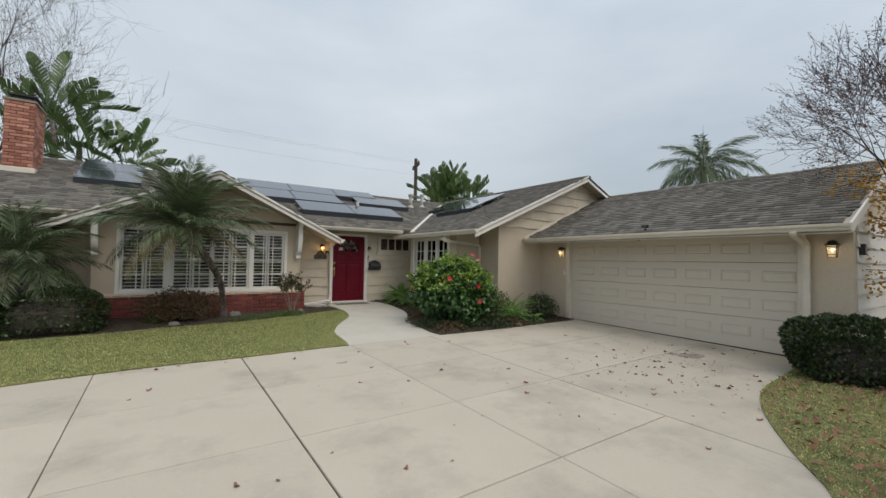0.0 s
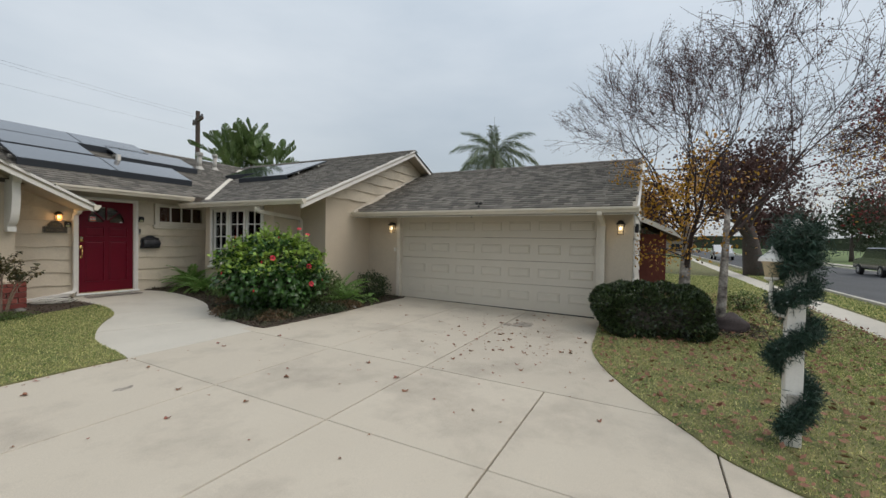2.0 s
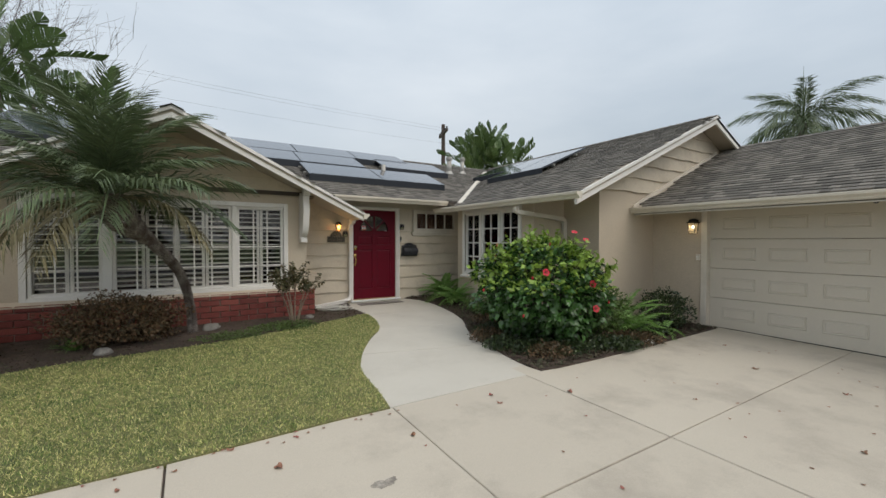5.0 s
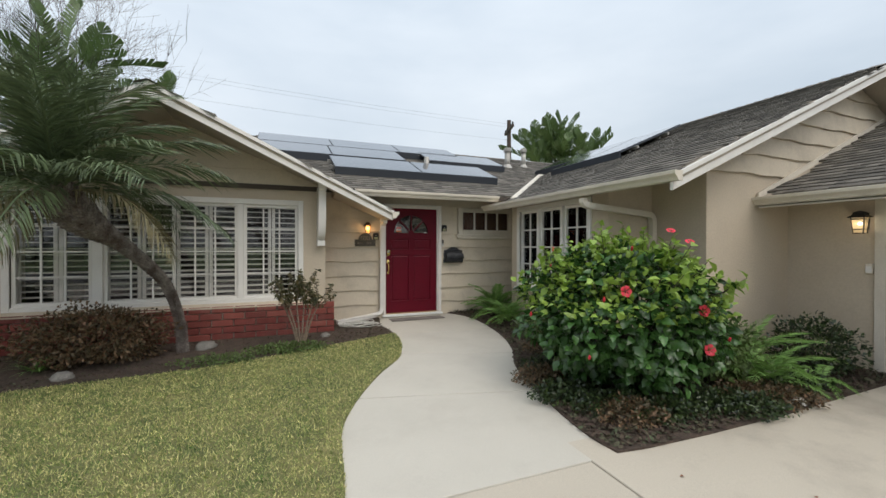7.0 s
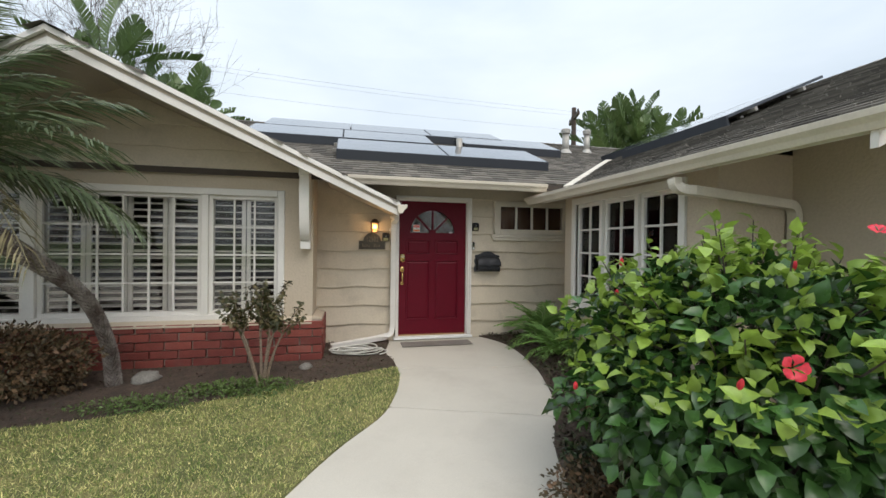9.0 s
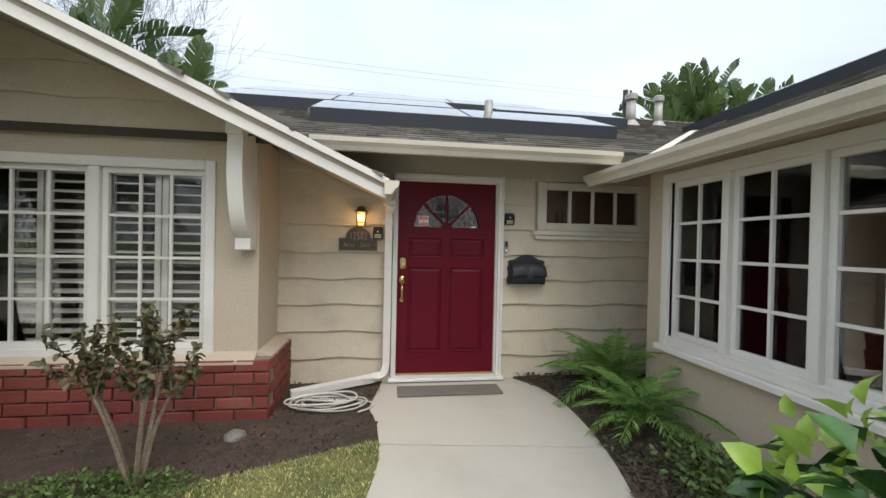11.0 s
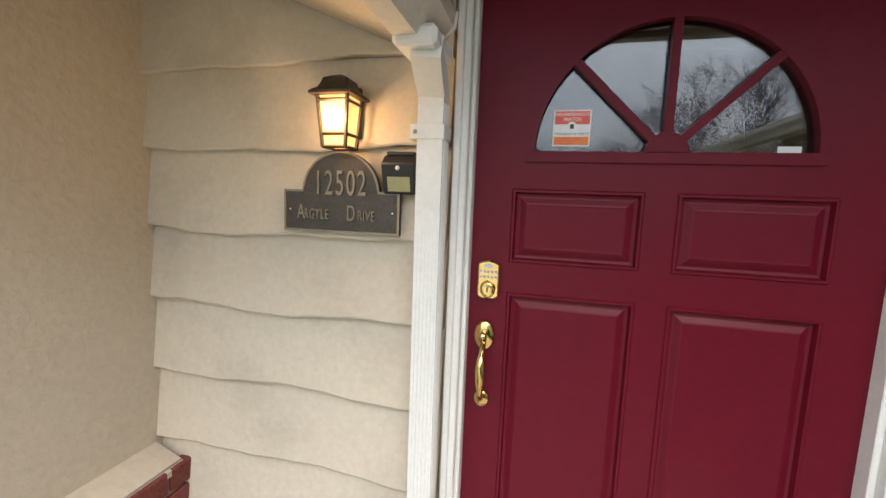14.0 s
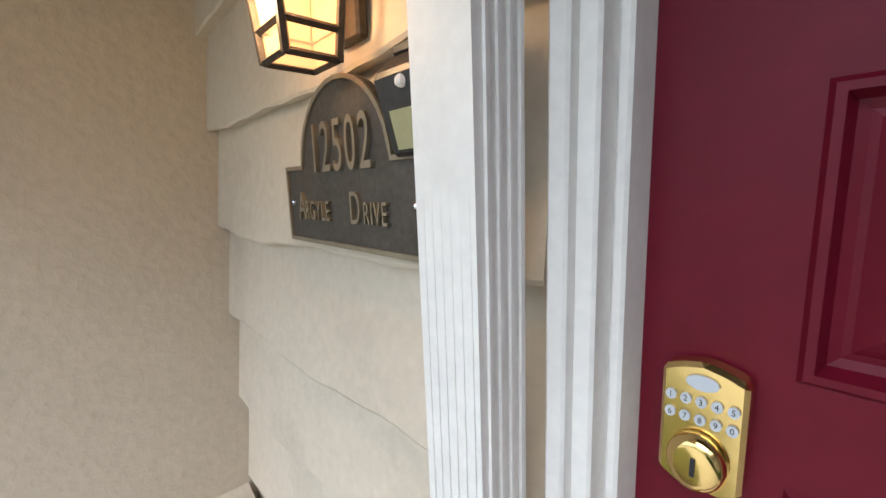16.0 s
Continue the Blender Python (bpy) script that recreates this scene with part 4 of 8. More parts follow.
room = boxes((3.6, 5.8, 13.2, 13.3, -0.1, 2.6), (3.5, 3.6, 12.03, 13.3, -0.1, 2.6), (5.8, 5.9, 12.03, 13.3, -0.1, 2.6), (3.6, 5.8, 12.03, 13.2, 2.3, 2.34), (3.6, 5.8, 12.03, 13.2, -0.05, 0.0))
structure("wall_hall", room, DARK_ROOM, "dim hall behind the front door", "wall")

# ---- front door ----
DX0, DX1, DZ0, DZ1, DY = 4.047, 5.083, 0.085, 2.088, 11.932
FX, FZ, FR = 4.56, 1.615, 0.345
door = thing("door_1", "closed dark red panelled front door with a fanlight", "door", kind="structure")
bm = bmesh.new()
T0, T1 = DY, DY + 0.045


def panel_holes(b, x0, x1, z0, z1, holes):
    """A slab with rectangular holes on a shared grid."""
    zs = sorted({z0, z1, *[h[2] for h in holes], *[h[3] for h in holes]})
    for a, c in zip(zs, zs[1:]):
        cuts = [h for h in holes if h[2] <= a and h[3] >= c]
        x = x0
        for h in sorted(cuts):
            box(b, x, h[0], T0, T1, a, c)
            x = h[1]
        box(b, x, x1, T0, T1, a, c)


PANELS = [(4.16, 4.52, 1.29, 1.51), (4.60, 4.965, 1.29, 1.51), (4.16, 4.52, 0.30, 1.20), (4.60, 4.965, 0.30, 1.20)]
panel_holes(bm, DX0, DX1, DZ0, FZ, PANELS)
box(bm, DX0, FX - FR, T0, T1, FZ, DZ1)
box(bm, FX + FR, DX1, T0, T1, FZ, DZ1)
N = 24
for i in range(N):
    a, b_ = math.pi - math.pi * i / N, math.pi - math.pi * (i + 1) / N
    prism(bm, [(FX + FR * math.cos(a), FZ + FR * math.sin(a)), (FX + FR * math.cos(b_), FZ + FR * math.sin(b_)), (FX + FR * math.cos(b_), DZ1), (FX + FR * math.cos(a), DZ1)], "y", T0, T1)
bmesh.ops.remove_doubles(bm, verts=bm.verts, dist=0.0002)
part("door_leaf", bm, DOOR_RED, door)
for x0, x1, z0, z1 in PANELS:
    bm = bmesh.new()
    # moulded edge, groove and raised field
    rings = [(0.0, 0.0), (0.004, -0.005), (0.010, -0.005), (0.015, 0.010), (0.022, 0.012), (0.027, 0.011), (0.041, 0.004), (0.046, 0.0025), (0.05, 0.003)]
    loops = [[bm.verts.new((xx, DY + d, zz)) for xx, zz in ((x0 + i, z0 + i), (x1 - i, z0 + i), (x1 - i, z1 - i), (x0 + i, z1 - i))] for i, d in rings]
    for p, q in zip(loops, loops[1:]):
        for k in range(4):
            bm.faces.new((p[k], p[(k + 1) % 4], q[(k + 1) % 4], q[k]))
    bm.faces.new(loops[-1])
    bmesh.ops.recalc_face_normals(bm, faces=bm.faces)
    part("door_panel", bm, DOOR_RED, door)
bm = bmesh.new()
pts = [(FX + (FR + 0.005) * math.cos(math.pi * i / 24), FZ - 0.004 + (FR + 0.005) * math.sin(math.pi * i / 24)) for i in range(25)]
prism(bm, pts, "y", DY + 0.02, DY + 0.026)
fan = part("fanlight_glass", bm, glass_mat("fanlight_glazing", (0.75, 0.75, 0.75), ior=2.0), door, "half-round reflecting glass")
fan.visible_shadow = False
bm = bmesh.new()
for a in (45, 90, 135):
    c, s = math.cos(radians(a)), math.sin(radians(a))
    p = [(FX + 0.03 * c - 0.011 * s, FZ + 0.03 * s + 0.011 * c), (FX + 0.03 * c + 0.011 * s, FZ + 0.03 * s - 0.011 * c), (FX + FR * c + 0.011 * s, FZ + FR * s - 0.011 * c), (FX + FR * c - 0.011 * s, FZ + FR * s + 0.011 * c)]
    prism(bm, p, "y", DY - 0.006, DY + 0.019)
prism(bm, [(FX + 0.055 * math.cos(math.pi * i / 10), FZ + 0.055 * math.sin(math.pi * i / 10)) for i in range(11)], "y", DY - 0.008, DY + 0.018)
part("fanlight_bar", bm, DOOR_RED, door)
bm = bmesh.new()
for r0, r1, d in ((FR - 0.002, FR + 0.022, 0.008),):
    for i in range(24):
        a, b_ = math.pi * i / 24, math.pi * (i + 1) / 24
        prism(bm, [(FX + r0 * math.cos(a), FZ + r0 * math.sin(a)), (FX + r1 * math.cos(a), FZ + r1 * math.sin(a)), (FX + r1 * math.cos(b_), FZ + r1 * math.sin(b_)), (FX + r0 * math.cos(b_), FZ + r0 * math.sin(b_))], "y", DY - d, DY + 0.005)
box(bm, FX - FR - 0.022, FX + FR + 0.022, DY - 0.008, DY + 0.004, FZ - 0.028, FZ + 0.002)
part("fanlight_moulding", bm, DOOR_RED, door)
bm = boxes((4.002, 4.034, 11.858, 11.96, 0.04, 2.145), (5.10, 5.155, 11.858, 11.96, 0.04, 2.145), (4.034, 5.10, 11.858, 11.96, 2.10, 2.145),
           (4.034, 4.047, 11.885, 11.975, 0.06, 2.10), (5.083, 5.10, 11.885, 11.975, 0.06, 2.10), (4.047, 5.083, 11.885, 11.975, 2.088, 2.10),
           (3.996, 4.016, 11.842, 11.90, 0.04, 2.16), (5.13, 5.158, 11.842, 11.90, 0.04, 2.16), (4.016, 5.13, 11.842, 11.862, 2.125, 2.16), bevel=0.003)
part("door_frame", bm, WHITE, door, "chipped white door casing")
bm = boxes((3.97, 5.17, 11.79, 11.985, 0.035, 0.07), bevel=0.006)
part("threshold", bm, mat("bright_threshold", (0.82, 0.82, 0.80), 0.45, var=0.04), door, "bright white threshold")
part("threshold_strip", boxes((4.05, 5.08, 11.90, 11.98, 0.071, 0.083)), mat("raw_pine", (0.45, 0.30, 0.13), 0.7, var=0.2, scale=12), door, "bare wood strip under the door")

# ---- garage door ----
gd = thing("garage_door", "closed cream sectional garage door with raised panels", "garage door", kind="structure")
for k in range(4):
    z0, z1 = -0.125 + k * 0.52, -0.125 + (k + 1) * 0.52 - 0.006
    sec = part("section", boxes((8.88, 8.92, 2.00, 6.90, z0, z1), bevel=0.004), GARAGE_PAINT, gd)
    for i in range(7):
        ya = 2.12 + i * 0.672
        yb = ya + 0.49
        za, zb = z0 + 0.155, z1 - 0.155
        bm = bmesh.new()
        loops = []
        for ins, dx in ((0.0, 0.0), (0.010, -0.010), (0.022, -0.003), (0.040, -0.011)):
            loops.append([bm.verts.new((8.878 + dx, yy, zz)) for yy, zz in ((ya + ins, za + ins), (yb - ins, za + ins), (yb - ins, zb - ins), (ya + ins, zb - ins))])
        for p, q in zip(loops, loops[1:]):
            for c in range(4):
                bm.faces.new((p[c], p[(c + 1) % 4], q[(c + 1) % 4], q[c]))
        bm.faces.new(loops[-1])
        bmesh.ops.recalc_face_normals(bm, faces=bm.faces)
        part("raised_panel", bm, GARAGE_PAINT, sec)
bm = bmesh.new()
prism(bm, [(2.00, -0.123), (6.40, -0.123), (6.40, -0.127), (2.00, -0.205)], "x", 8.882, 8.918)
part("bottom_rail", bm, GARAGE_PAINT, gd)
bm = bmesh.new()
prism(bm, [(2.02, -0.205), (6.40, -0.127), (6.88, -0.123), (6.88, -0.145), (2.02, -0.24)], "x", 8.877, 8.91)
part("bottom_seal", bm, RUBBER, gd)
bm = boxes((8.75, 8.88, 6.84, 6.94, -0.13, 1.98), (8.75, 8.88, 1.96, 2.06, -0.24, 1.98), (8.75, 8.88, 2.06, 6.84, 1.945, 1.98), bevel=0.004)
trim("garage_door_frame", bm, "cream garage door casing", CREAM)

# ---- concrete slabs ----
drive = thing("driveway", "cracked pale concrete driveway in large slabs", "driveway", kind="structure")
bm = bmesh.new()
prism(bm, [(-12, -2.8), (9.4, -2.8), (9.4, 7.2), (-12, 7.2)], "z", -0.1, -0.09)
for v in bm.verts:
    v.co.z = G(v.co.x, v.co.y) - (0.03 if v.co.z > -0.095 else 0.08)
part("joint_bed", bm, JOINT, drive)


def concrete(parent, outline, material, name="slab", gapw=0.002):
    b = bmesh.new()
    c = Vector((sum(p[0] for p in outline) / len(outline), sum(p[1] for p in outline) / len(outline)))
    ring = []
    for p in outline:
        d = Vector(p) - c
        d = d * (1 - gapw / max(d.length, 0.1))
        ring.append(c + d)
    k = len(ring)
    top = [b.verts.new((*(c + (q - c) * (1 - 0.006 / max((q - c).length, .1))), G(*q))) for q in ring]
    mid = [b.verts.new((q.x, q.y, G(*q) - 0.006)) for q in ring]
    low = [b.verts.new((q.x, q.y, G(*q) - 0.06)) for q in ring]
    b.faces.new(top)
    for u, w in ((top, mid), (mid, low)):
        for i in range(k):
            b.faces.new((u[i], w[i], w[(i + 1) % k], u[(i + 1) % k]))
    bmesh.ops.recalc_face_normals(b, faces=b.faces)
    return part(name, b, material, parent)


GAPX = {0.79: 0.0065, 4.21: 0.006, 2.53: 0.0022}


def slab_rect(x0, x1, y0, y1):
    ga, gb = GAPX.get(x0, 0.0025), GAPX.get(x1, 0.0025)
    concrete(drive, [(x0 + ga, y0 + 0.005), (x1 - gb, y0 + 0.005), (x1 - gb, y1 - 0.005), (x0 + ga, y1 - 0.005)], CONCRETE)


XJ = [-12, -8.8, -5.6, -2.62, -0.92, 0.79, 2.53, 4.21, 6.45, 9.2]
YJ = [-2.8, -1.0, 0.53, 2.0, 3.47, 4.97, 6.62]
for i in range(len(XJ) - 1):
    for j in range(len(YJ) - 1):
        x0, x1, y0, y1 = XJ[i], XJ[i + 1], YJ[j], YJ[j + 1]
        if x0 > 4.2 and y1 < 1.0:
            continue
        if x0 > 4.2 and j == 2:
            continue
        if x0 > 4.2 and y0 > 1.9 and y1 < 4:
            if j == 3 and x0 < 4.4:
                slab_rect(x0, 9.2, 0.5, 3.47)
            continue
        if x0 > 4.4:
            continue
        if 4.2 < x0 < 4.4:
            x1 = 9.2
        if x0 > 4.2 and j == 5:
            y1 = 6.9
        slab_rect(x0, x1, y0, y1)

walkway = thing("walkway", "curving smooth concrete path to the front door", "path", kind="structure")
left_w = [(2.40, 6.617), (2.46, 7.2), (2.58, 7.9), (2.84, 8.33), (3.16, 8.95), (3.5, 9.42), (3.70, 9.64), (3.76, 10.0), (3.82, 10.72), (3.80, 11.1), (3.74, 11.3), (3.80, 11.6), (3.90, 11.86)]
right_w = [(4.53, 6.617), (4.54, 7.0), (4.6, 7.4), (4.67, 7.88), (4.82, 8.4), (5.0, 8.8), (5.14, 9.15), (5.47, 9.8), (5.66, 10.5), (5.69, 10.97), (5.65, 11.3), (5.52, 11.6), (5.38, 11.86)]
for a, b_ in ((0, 3), (3, 6), (6, 8), (8, 12)):
    concrete(walkway, [(q[0], q[1] + (0.007 if k == 0 else -0.007 if k == b_ - a else 0)) for k, q in enumerate(left_w[a:b_ + 1])] + [(q[0], q[1] + (0.007 if k == 0 else -0.007 if k == b_ - a else 0)) for k, q in enumerate(right_w[a:b_ + 1])][::-1], WALKWAY)
bm = bmesh.new()
prism(bm, [left_w[0], *left_w[1:], *right_w[::-1]], "z", 0, 0.01)
for v in bm.verts:
    v.co.z = G(v.co.x, v.co.y) - (0.03 if v.co.z > 0.005 else 0.05)
part("joint_bed", bm, JOINT, walkway)


def stain(x, y, rx, ry, seed, material):
    """A thin irregular stain with a ragged outline."""
    r = random.Random(seed)
    b = bmesh.new()
    pts = []
    for k in range(28):
        a = 2 * math.pi * k / 28
        f = 0.75 + 0.35 * noise.noise(Vector((math.cos(a) * 1.7 + seed, math.sin(a) * 1.7, seed * 0.3))) + r.uniform(-0.08, 0.08)
        pts.append((x + rx * f * math.cos(a), y + ry * f * math.sin(a)))
    b.faces.new([b.verts.new((px, py, G(px, py) + 0.0015)) for px, py in pts])
    part("oil_stain", b, material, drive, "dark oil stain")


OIL = mat("oil_stain", (0.20, 0.175, 0.145), 0.8, var=0.3, scale=9, fine=60, bump=0.1, tint=(0.40, 0.36, 0.30))
stain(7.35, 3.15, 0.34, 0.22, 3, OIL)
stain(7.2, 3.4, 0.16, 0.10, 8, OIL)
stain(2.0, 5.6, 0.11, 0.06, 5, OIL)

# ---- fixtures on the house ----


def corbel(x):
    t = thing("corbel_bracket", "white scrolled wooden corbel under the gable eave", "bracket", "gable corbels")
    prof = [(11.25, 2.30), (10.90, 2.22), (10.89, 1.95), (10.92, 1.75), (10.96, 1.62), (11.02, 1.52), (11.10, 1.47), (11.12, 1.455), (11.25, 1.455)]
    prof2 = catmull([(0, a, b) for a, b in prof[1:8]], 5)
    b = bmesh.new()
    prism(b, [(11.247, 2.30)] + [(p.y, p.z) for p in prof2] + [(11.247, 1.455)], "x", x - 0.055, x + 0.055)
    part("scroll", b, WHITE, t)
    part("foot_block", boxes((x - 0.06, x + 0.06, 11.09, 11.247, 1.36, 1.454), bevel=0.005), WHITE, t)
    part("head_block", boxes((x - 0.06, x + 0.06, 10.86, 11.0, 2.22, 2.34), bevel=0.006), WHITE, t)


corbel(2.80)
corbel(-1.43)


def wall_lantern(at, face, h, glow, body, label, hang=0.09, power=1.0, colour=(1, 0.62, 0.28)):
    """A four-sided lantern on a wall. at: wall point at mid height; face: turn about z so that local -y looks away from the wall."""
    t = thing("wall_lantern", label, "wall lamp", "", at)
    t.rotation_euler = (0, 0, face)
    w = h * 0.30
    part("back_plate", boxes((-w * 0.5, w * 0.5, -0.02, -0.002, -h * 0.3, h * 0.42), bevel=0.004), body, t)
    part("arm", boxes((-0.012, 0.012, -hang, -0.018, h * 0.30, h * 0.36)), body, t)
    b = bmesh.new()
    s = math.sqrt(2)
    lathe(b, [(w * 1.02 * s, h * 0.20), (w * 1.0 * s, h * 0.235), (w * 0.72 * s, h * 0.30), (w * 0.62 * s, h * 0.36), (w * 0.55 * s, h * 0.43), (w * 0.30 * s, h * 0.47), (w * 0.06 * s, h * 0.5)], (0, -hang, 0), 4, 0.5)
    part("hood", b, body, t)
    b = bmesh.new()
    lathe(b, [(w * 0.50 * s, -h * 0.46), (w * 0.68 * s, h * 0.19)], (0, -hang, 0), 4, 0.5)
    gl = part("glass", b, glow, t, "glowing frosted glass")
    gl.visible_shadow = False
    for k in range(4):
        a = math.pi / 4 + k * math.pi / 2
        b = bmesh.new()
        tube(b, [(w * 0.55 * s * math.cos(a), -hang + w * 0.55 * s * math.sin(a), -h * 0.48), (w * 0.73 * s * math.cos(a), -hang + w * 0.73 * s * math.sin(a), h * 0.2)], 0.006, 5)
        part("corner_bar", b, body, t)
    for f_, z in ((0.55, -h * 0.47), (0.60, -h * 0.30), (0.715, h * 0.13)):
        b = bmesh.new()
        ring = [(f_ * w * s * math.cos(math.pi / 4 + k * math.pi / 2), -hang + f_ * w * s * math.sin(math.pi / 4 + k * math.pi / 2), z) for k in range(5)]
        for p, q in zip(ring, ring[1:]):
            tube(b, [p, q], 0.005, 4)
        bmesh.ops.remove_doubles(b, verts=b.verts, dist=0.004)
        part("cross_band", b, body, t)
    b = bmesh.new()
    bmesh.ops.create_uvsphere(b, u_segments=10, v_segments=8, radius=w * 0.22)
    bmesh.ops.translate(b, verts=b.verts, vec=(0, -hang, -h * 0.05))
    part("bulb", b, glow_mat("bulb_light", colour, 12), t, "lit bulb")
    lamp = new("lamp_light", bpy.data.lights.new("lamp_light", "POINT"))
    lamp.data.energy, lamp.data.color, lamp.data.shadow_soft_size = power, colour, 0.03
    lamp.parent, lamp.location = t, (0, -hang - w * 1.3, -h * 0.12)
    return t


wall_lantern((3.68, 11.868, 1.70), 0, 0.205, LAMP_WARM, BRONZE, "lit bronze lantern with amber glass by the door", 0.085, 1.15)
wall_lantern((8.785, 7.04, 1.66), -math.pi / 2, 0.28, LAMP_COOL, BLACK_METAL, "lit black lantern beside the garage door", 0.11, 0.4, (1, 0.86, 0.62))
wall_lantern((8.785, 1.60, 1.66), -math.pi / 2, 0.29, LAMP_COOL, BLACK_METAL, "lit black lantern beside the garage door", 0.11, 0.4, (1, 0.86, 0.62))


def letters(parent, text, size, at, material, turn=(math.pi / 2, 0, 0), extrude=0.002, space=1.0, name="lettering"):
    c = bpy.data.curves.new(name, "FONT")
    c.body, c.size, c.extrude, c.align_x, c.align_y, c.space_character = text, size, extrude, "CENTER", "CENTER", space
    tmp = new(name, c)
    me = bpy.data.meshes.new_from_object(tmp.evaluated_get(bpy.context.evaluated_depsgraph_get()))
    bpy.data.objects.remove(tmp)
    me.materials.clear()
    me.materials.append(material)
    ob = new(name, me)
    ob.parent, ob.location, ob.rotation_euler = parent, at, turn
    return ob


# address plaque
pl = thing("address_plaque", "dark bronze address plaque with an arched top", "plaque", "", (3.650, 11.845, 1.356))
pl.scale = (0.95, 1, 0.95)


def arch_outline(w, h, r, hub, inset=0.0):
    pts = [(-w / 2 + inset, inset), (w / 2 - inset, inset), (w / 2 - inset, h - inset), (r - inset * 0.5, h - inset)]
    pts += [((r - inset) * math.cos(math.pi * k / 16), hub + (r - inset) * math.sin(math.pi * k / 16)) for k in range(1, 16)]
    return pts + [(-r + inset * 0.5, h - inset), (-w / 2 + inset, h - inset)]


bm = bmesh.new()
prism(bm, arch_outline(0.405, 0.135, 0.135, 0.125), "y", 0.0, 0.014)
part("plate", bm, PLAQUE, pl)
bm = bmesh.new()
o1, o2 = arch_outline(0.405, 0.135, 0.135, 0.125), arch_outline(0.405, 0.135, 0.135, 0.125, 0.007)
for k in range(len(o1)):
    j = (k + 1) % len(o1)
    prism(bm, [o1[k], o1[j], o2[j], o2[k]], "y", -0.004, 0.001)
part("rim", bm, GOLD_LETTER, pl, "worn bronze rim")
for k, ch in enumerate("12502"):
    ob = letters(pl, ch, 0.112, (-0.076 + 0.038 * k, -0.003, 0.155), GOLD_LETTER, extrude=0.003, name="numeral")
    ob.scale = (0.58, 1.0, 1.0)
for word, cx in (("ARGYLE", -0.092), ("DRIVE", 0.083)):
    ob = letters(pl, word[0], 0.070, (cx - 0.047 + (0.004 if word == "DRIVE" else 0), -0.003, 0.062), GOLD_LETTER, extrude=0.003)
    ob.scale = (0.6, 1, 1)
    ob = letters(pl, word[1:], 0.047, (cx + 0.009, -0.003, 0.056), GOLD_LETTER, extrude=0.003, space=1.15)
    ob.scale = (0.58, 1, 1)
for sx in (-0.18, 0.18):
    bm = bmesh.new()
    bmesh.ops.create_uvsphere(bm, u_segments=8, v_segments=6, radius=0.005)
    bmesh.ops.translate(bm, verts=bm.verts, vec=(sx, -0.001, 0.07))
    part("screw", bm, CHROME, pl)


def motion_light(x, z, label):
    t = thing("motion_light", label, "security light", "solar wall lights", (x, 11.862, z))
    b = bmesh.new()
    prism(b, [(0, 0.055), (-0.03, 0.055), (-0.055, 0.03), (-0.03, -0.055), (0, -0.055)], "x", -0.05, 0.05, 0.004)
    part("housing", b, BLACK_PLASTIC, t)
    b = bmesh.new()
    vs = [b.verts.new(p) for p in ((-0.034, -0.0475, 0.006), (0.034, -0.0475, 0.006), (0.034, -0.0335, -0.048), (-0.034, -0.0335, -0.048))]
    b.faces.new(vs)
    bmesh.ops.solidify(b, geom=b.faces[:], thickness=0.003)
    part("light_panel", b, PALE_GREEN, t, "pale yellow lamp panel")
    b = bmesh.new()
    bmesh.ops.create_uvsphere(b, u_segments=8, v_segments=6, radius=0.007)
    bmesh.ops.translate(b, verts=b.verts, vec=(0, -0.052, 0.018))
    part("sensor", b, STICK_WHITE, t)
    part("top_panel", boxes((-0.042, 0.042, -0.03, -0.002, 0.055, 0.066), bevel=0.002), BLACK_METAL, t)


motion_light(3.845, 1.535, "black solar motion light beside the downspout")
motion_light(5.213, 1.715, "black solar motion light beside the door")

bell = thing("doorbell", "silver and black video doorbell", "doorbell", "", (5.185, 11.856, 1.43))
bm = bmesh.new()
prism(bm, [(0.021 * math.cos(a), 0.04 + 0.021 * math.sin(a)) for a in np.linspace(0, math.pi, 9)] + [(0.021 * math.cos(a), -0.045 + 0.021 * math.sin(a)) for a in np.linspace(math.pi, 2 * math.pi, 9)], "y", -0.022, 0.012, 0.003)
part("case", bm, CHROME, bell)
part("camera_window", boxes((-0.013, 0.013, -0.0245, -0.021, -0.004, 0.052), bevel=0.003), BLACK_PLASTIC, bell)
bm = bmesh.new()
tube(bm, [(0, -0.021, -0.042), (0, -0.0255, -0.042)], 0.012, 12)
part("button", bm, STICK_WHITE, bell)

# wall mailbox
mb = thing("mailbox", "dark grey cast metal mailbox with a scalloped back", "mailbox", "", (5.415, 11.858, 1.175))
mb.scale = (0.96, 1, 0.97)
IRON = mat("cast_iron_paint", (0.034, 0.036, 0.041), 0.52, 0.2, var=0.2, scale=14, fine=60, bump=0.25)
bm = bmesh.new()
out = [(-0.215, -0.15), (-0.225, -0.10), (-0.205, -0.04), (-0.22, 0.03), (-0.20, 0.07), (-0.212, 0.10), (-0.19, 0.118), (-0.16, 0.118), (-0.12, 0.135), (-0.07, 0.165), (0.0, 0.175), (0.07, 0.165), (0.12, 0.135), (0.16, 0.118), (0.19, 0.118), (0.212, 0.10), (0.20, 0.07), (0.22, 0.03), (0.205, -0.04), (0.225, -0.10), (0.215, -0.15), (0.18, -0.145), (-0.18, -0.145)]
prism(bm, out, "y", -0.008, 0.006)
part("back_plate", bm, IRON, mb)
bm = bmesh.new()
prism(bm, [(-0.008, 0.085), (-0.055, 0.06), (-0.105, -0.005), (-0.10, -0.12), (-0.008, -0.13)], "x", -0.185, 0.185, 0.005)
part("box", bm, IRON, mb)
bm = bmesh.new()
NU, NV = 36, 10
grid = [[], []]
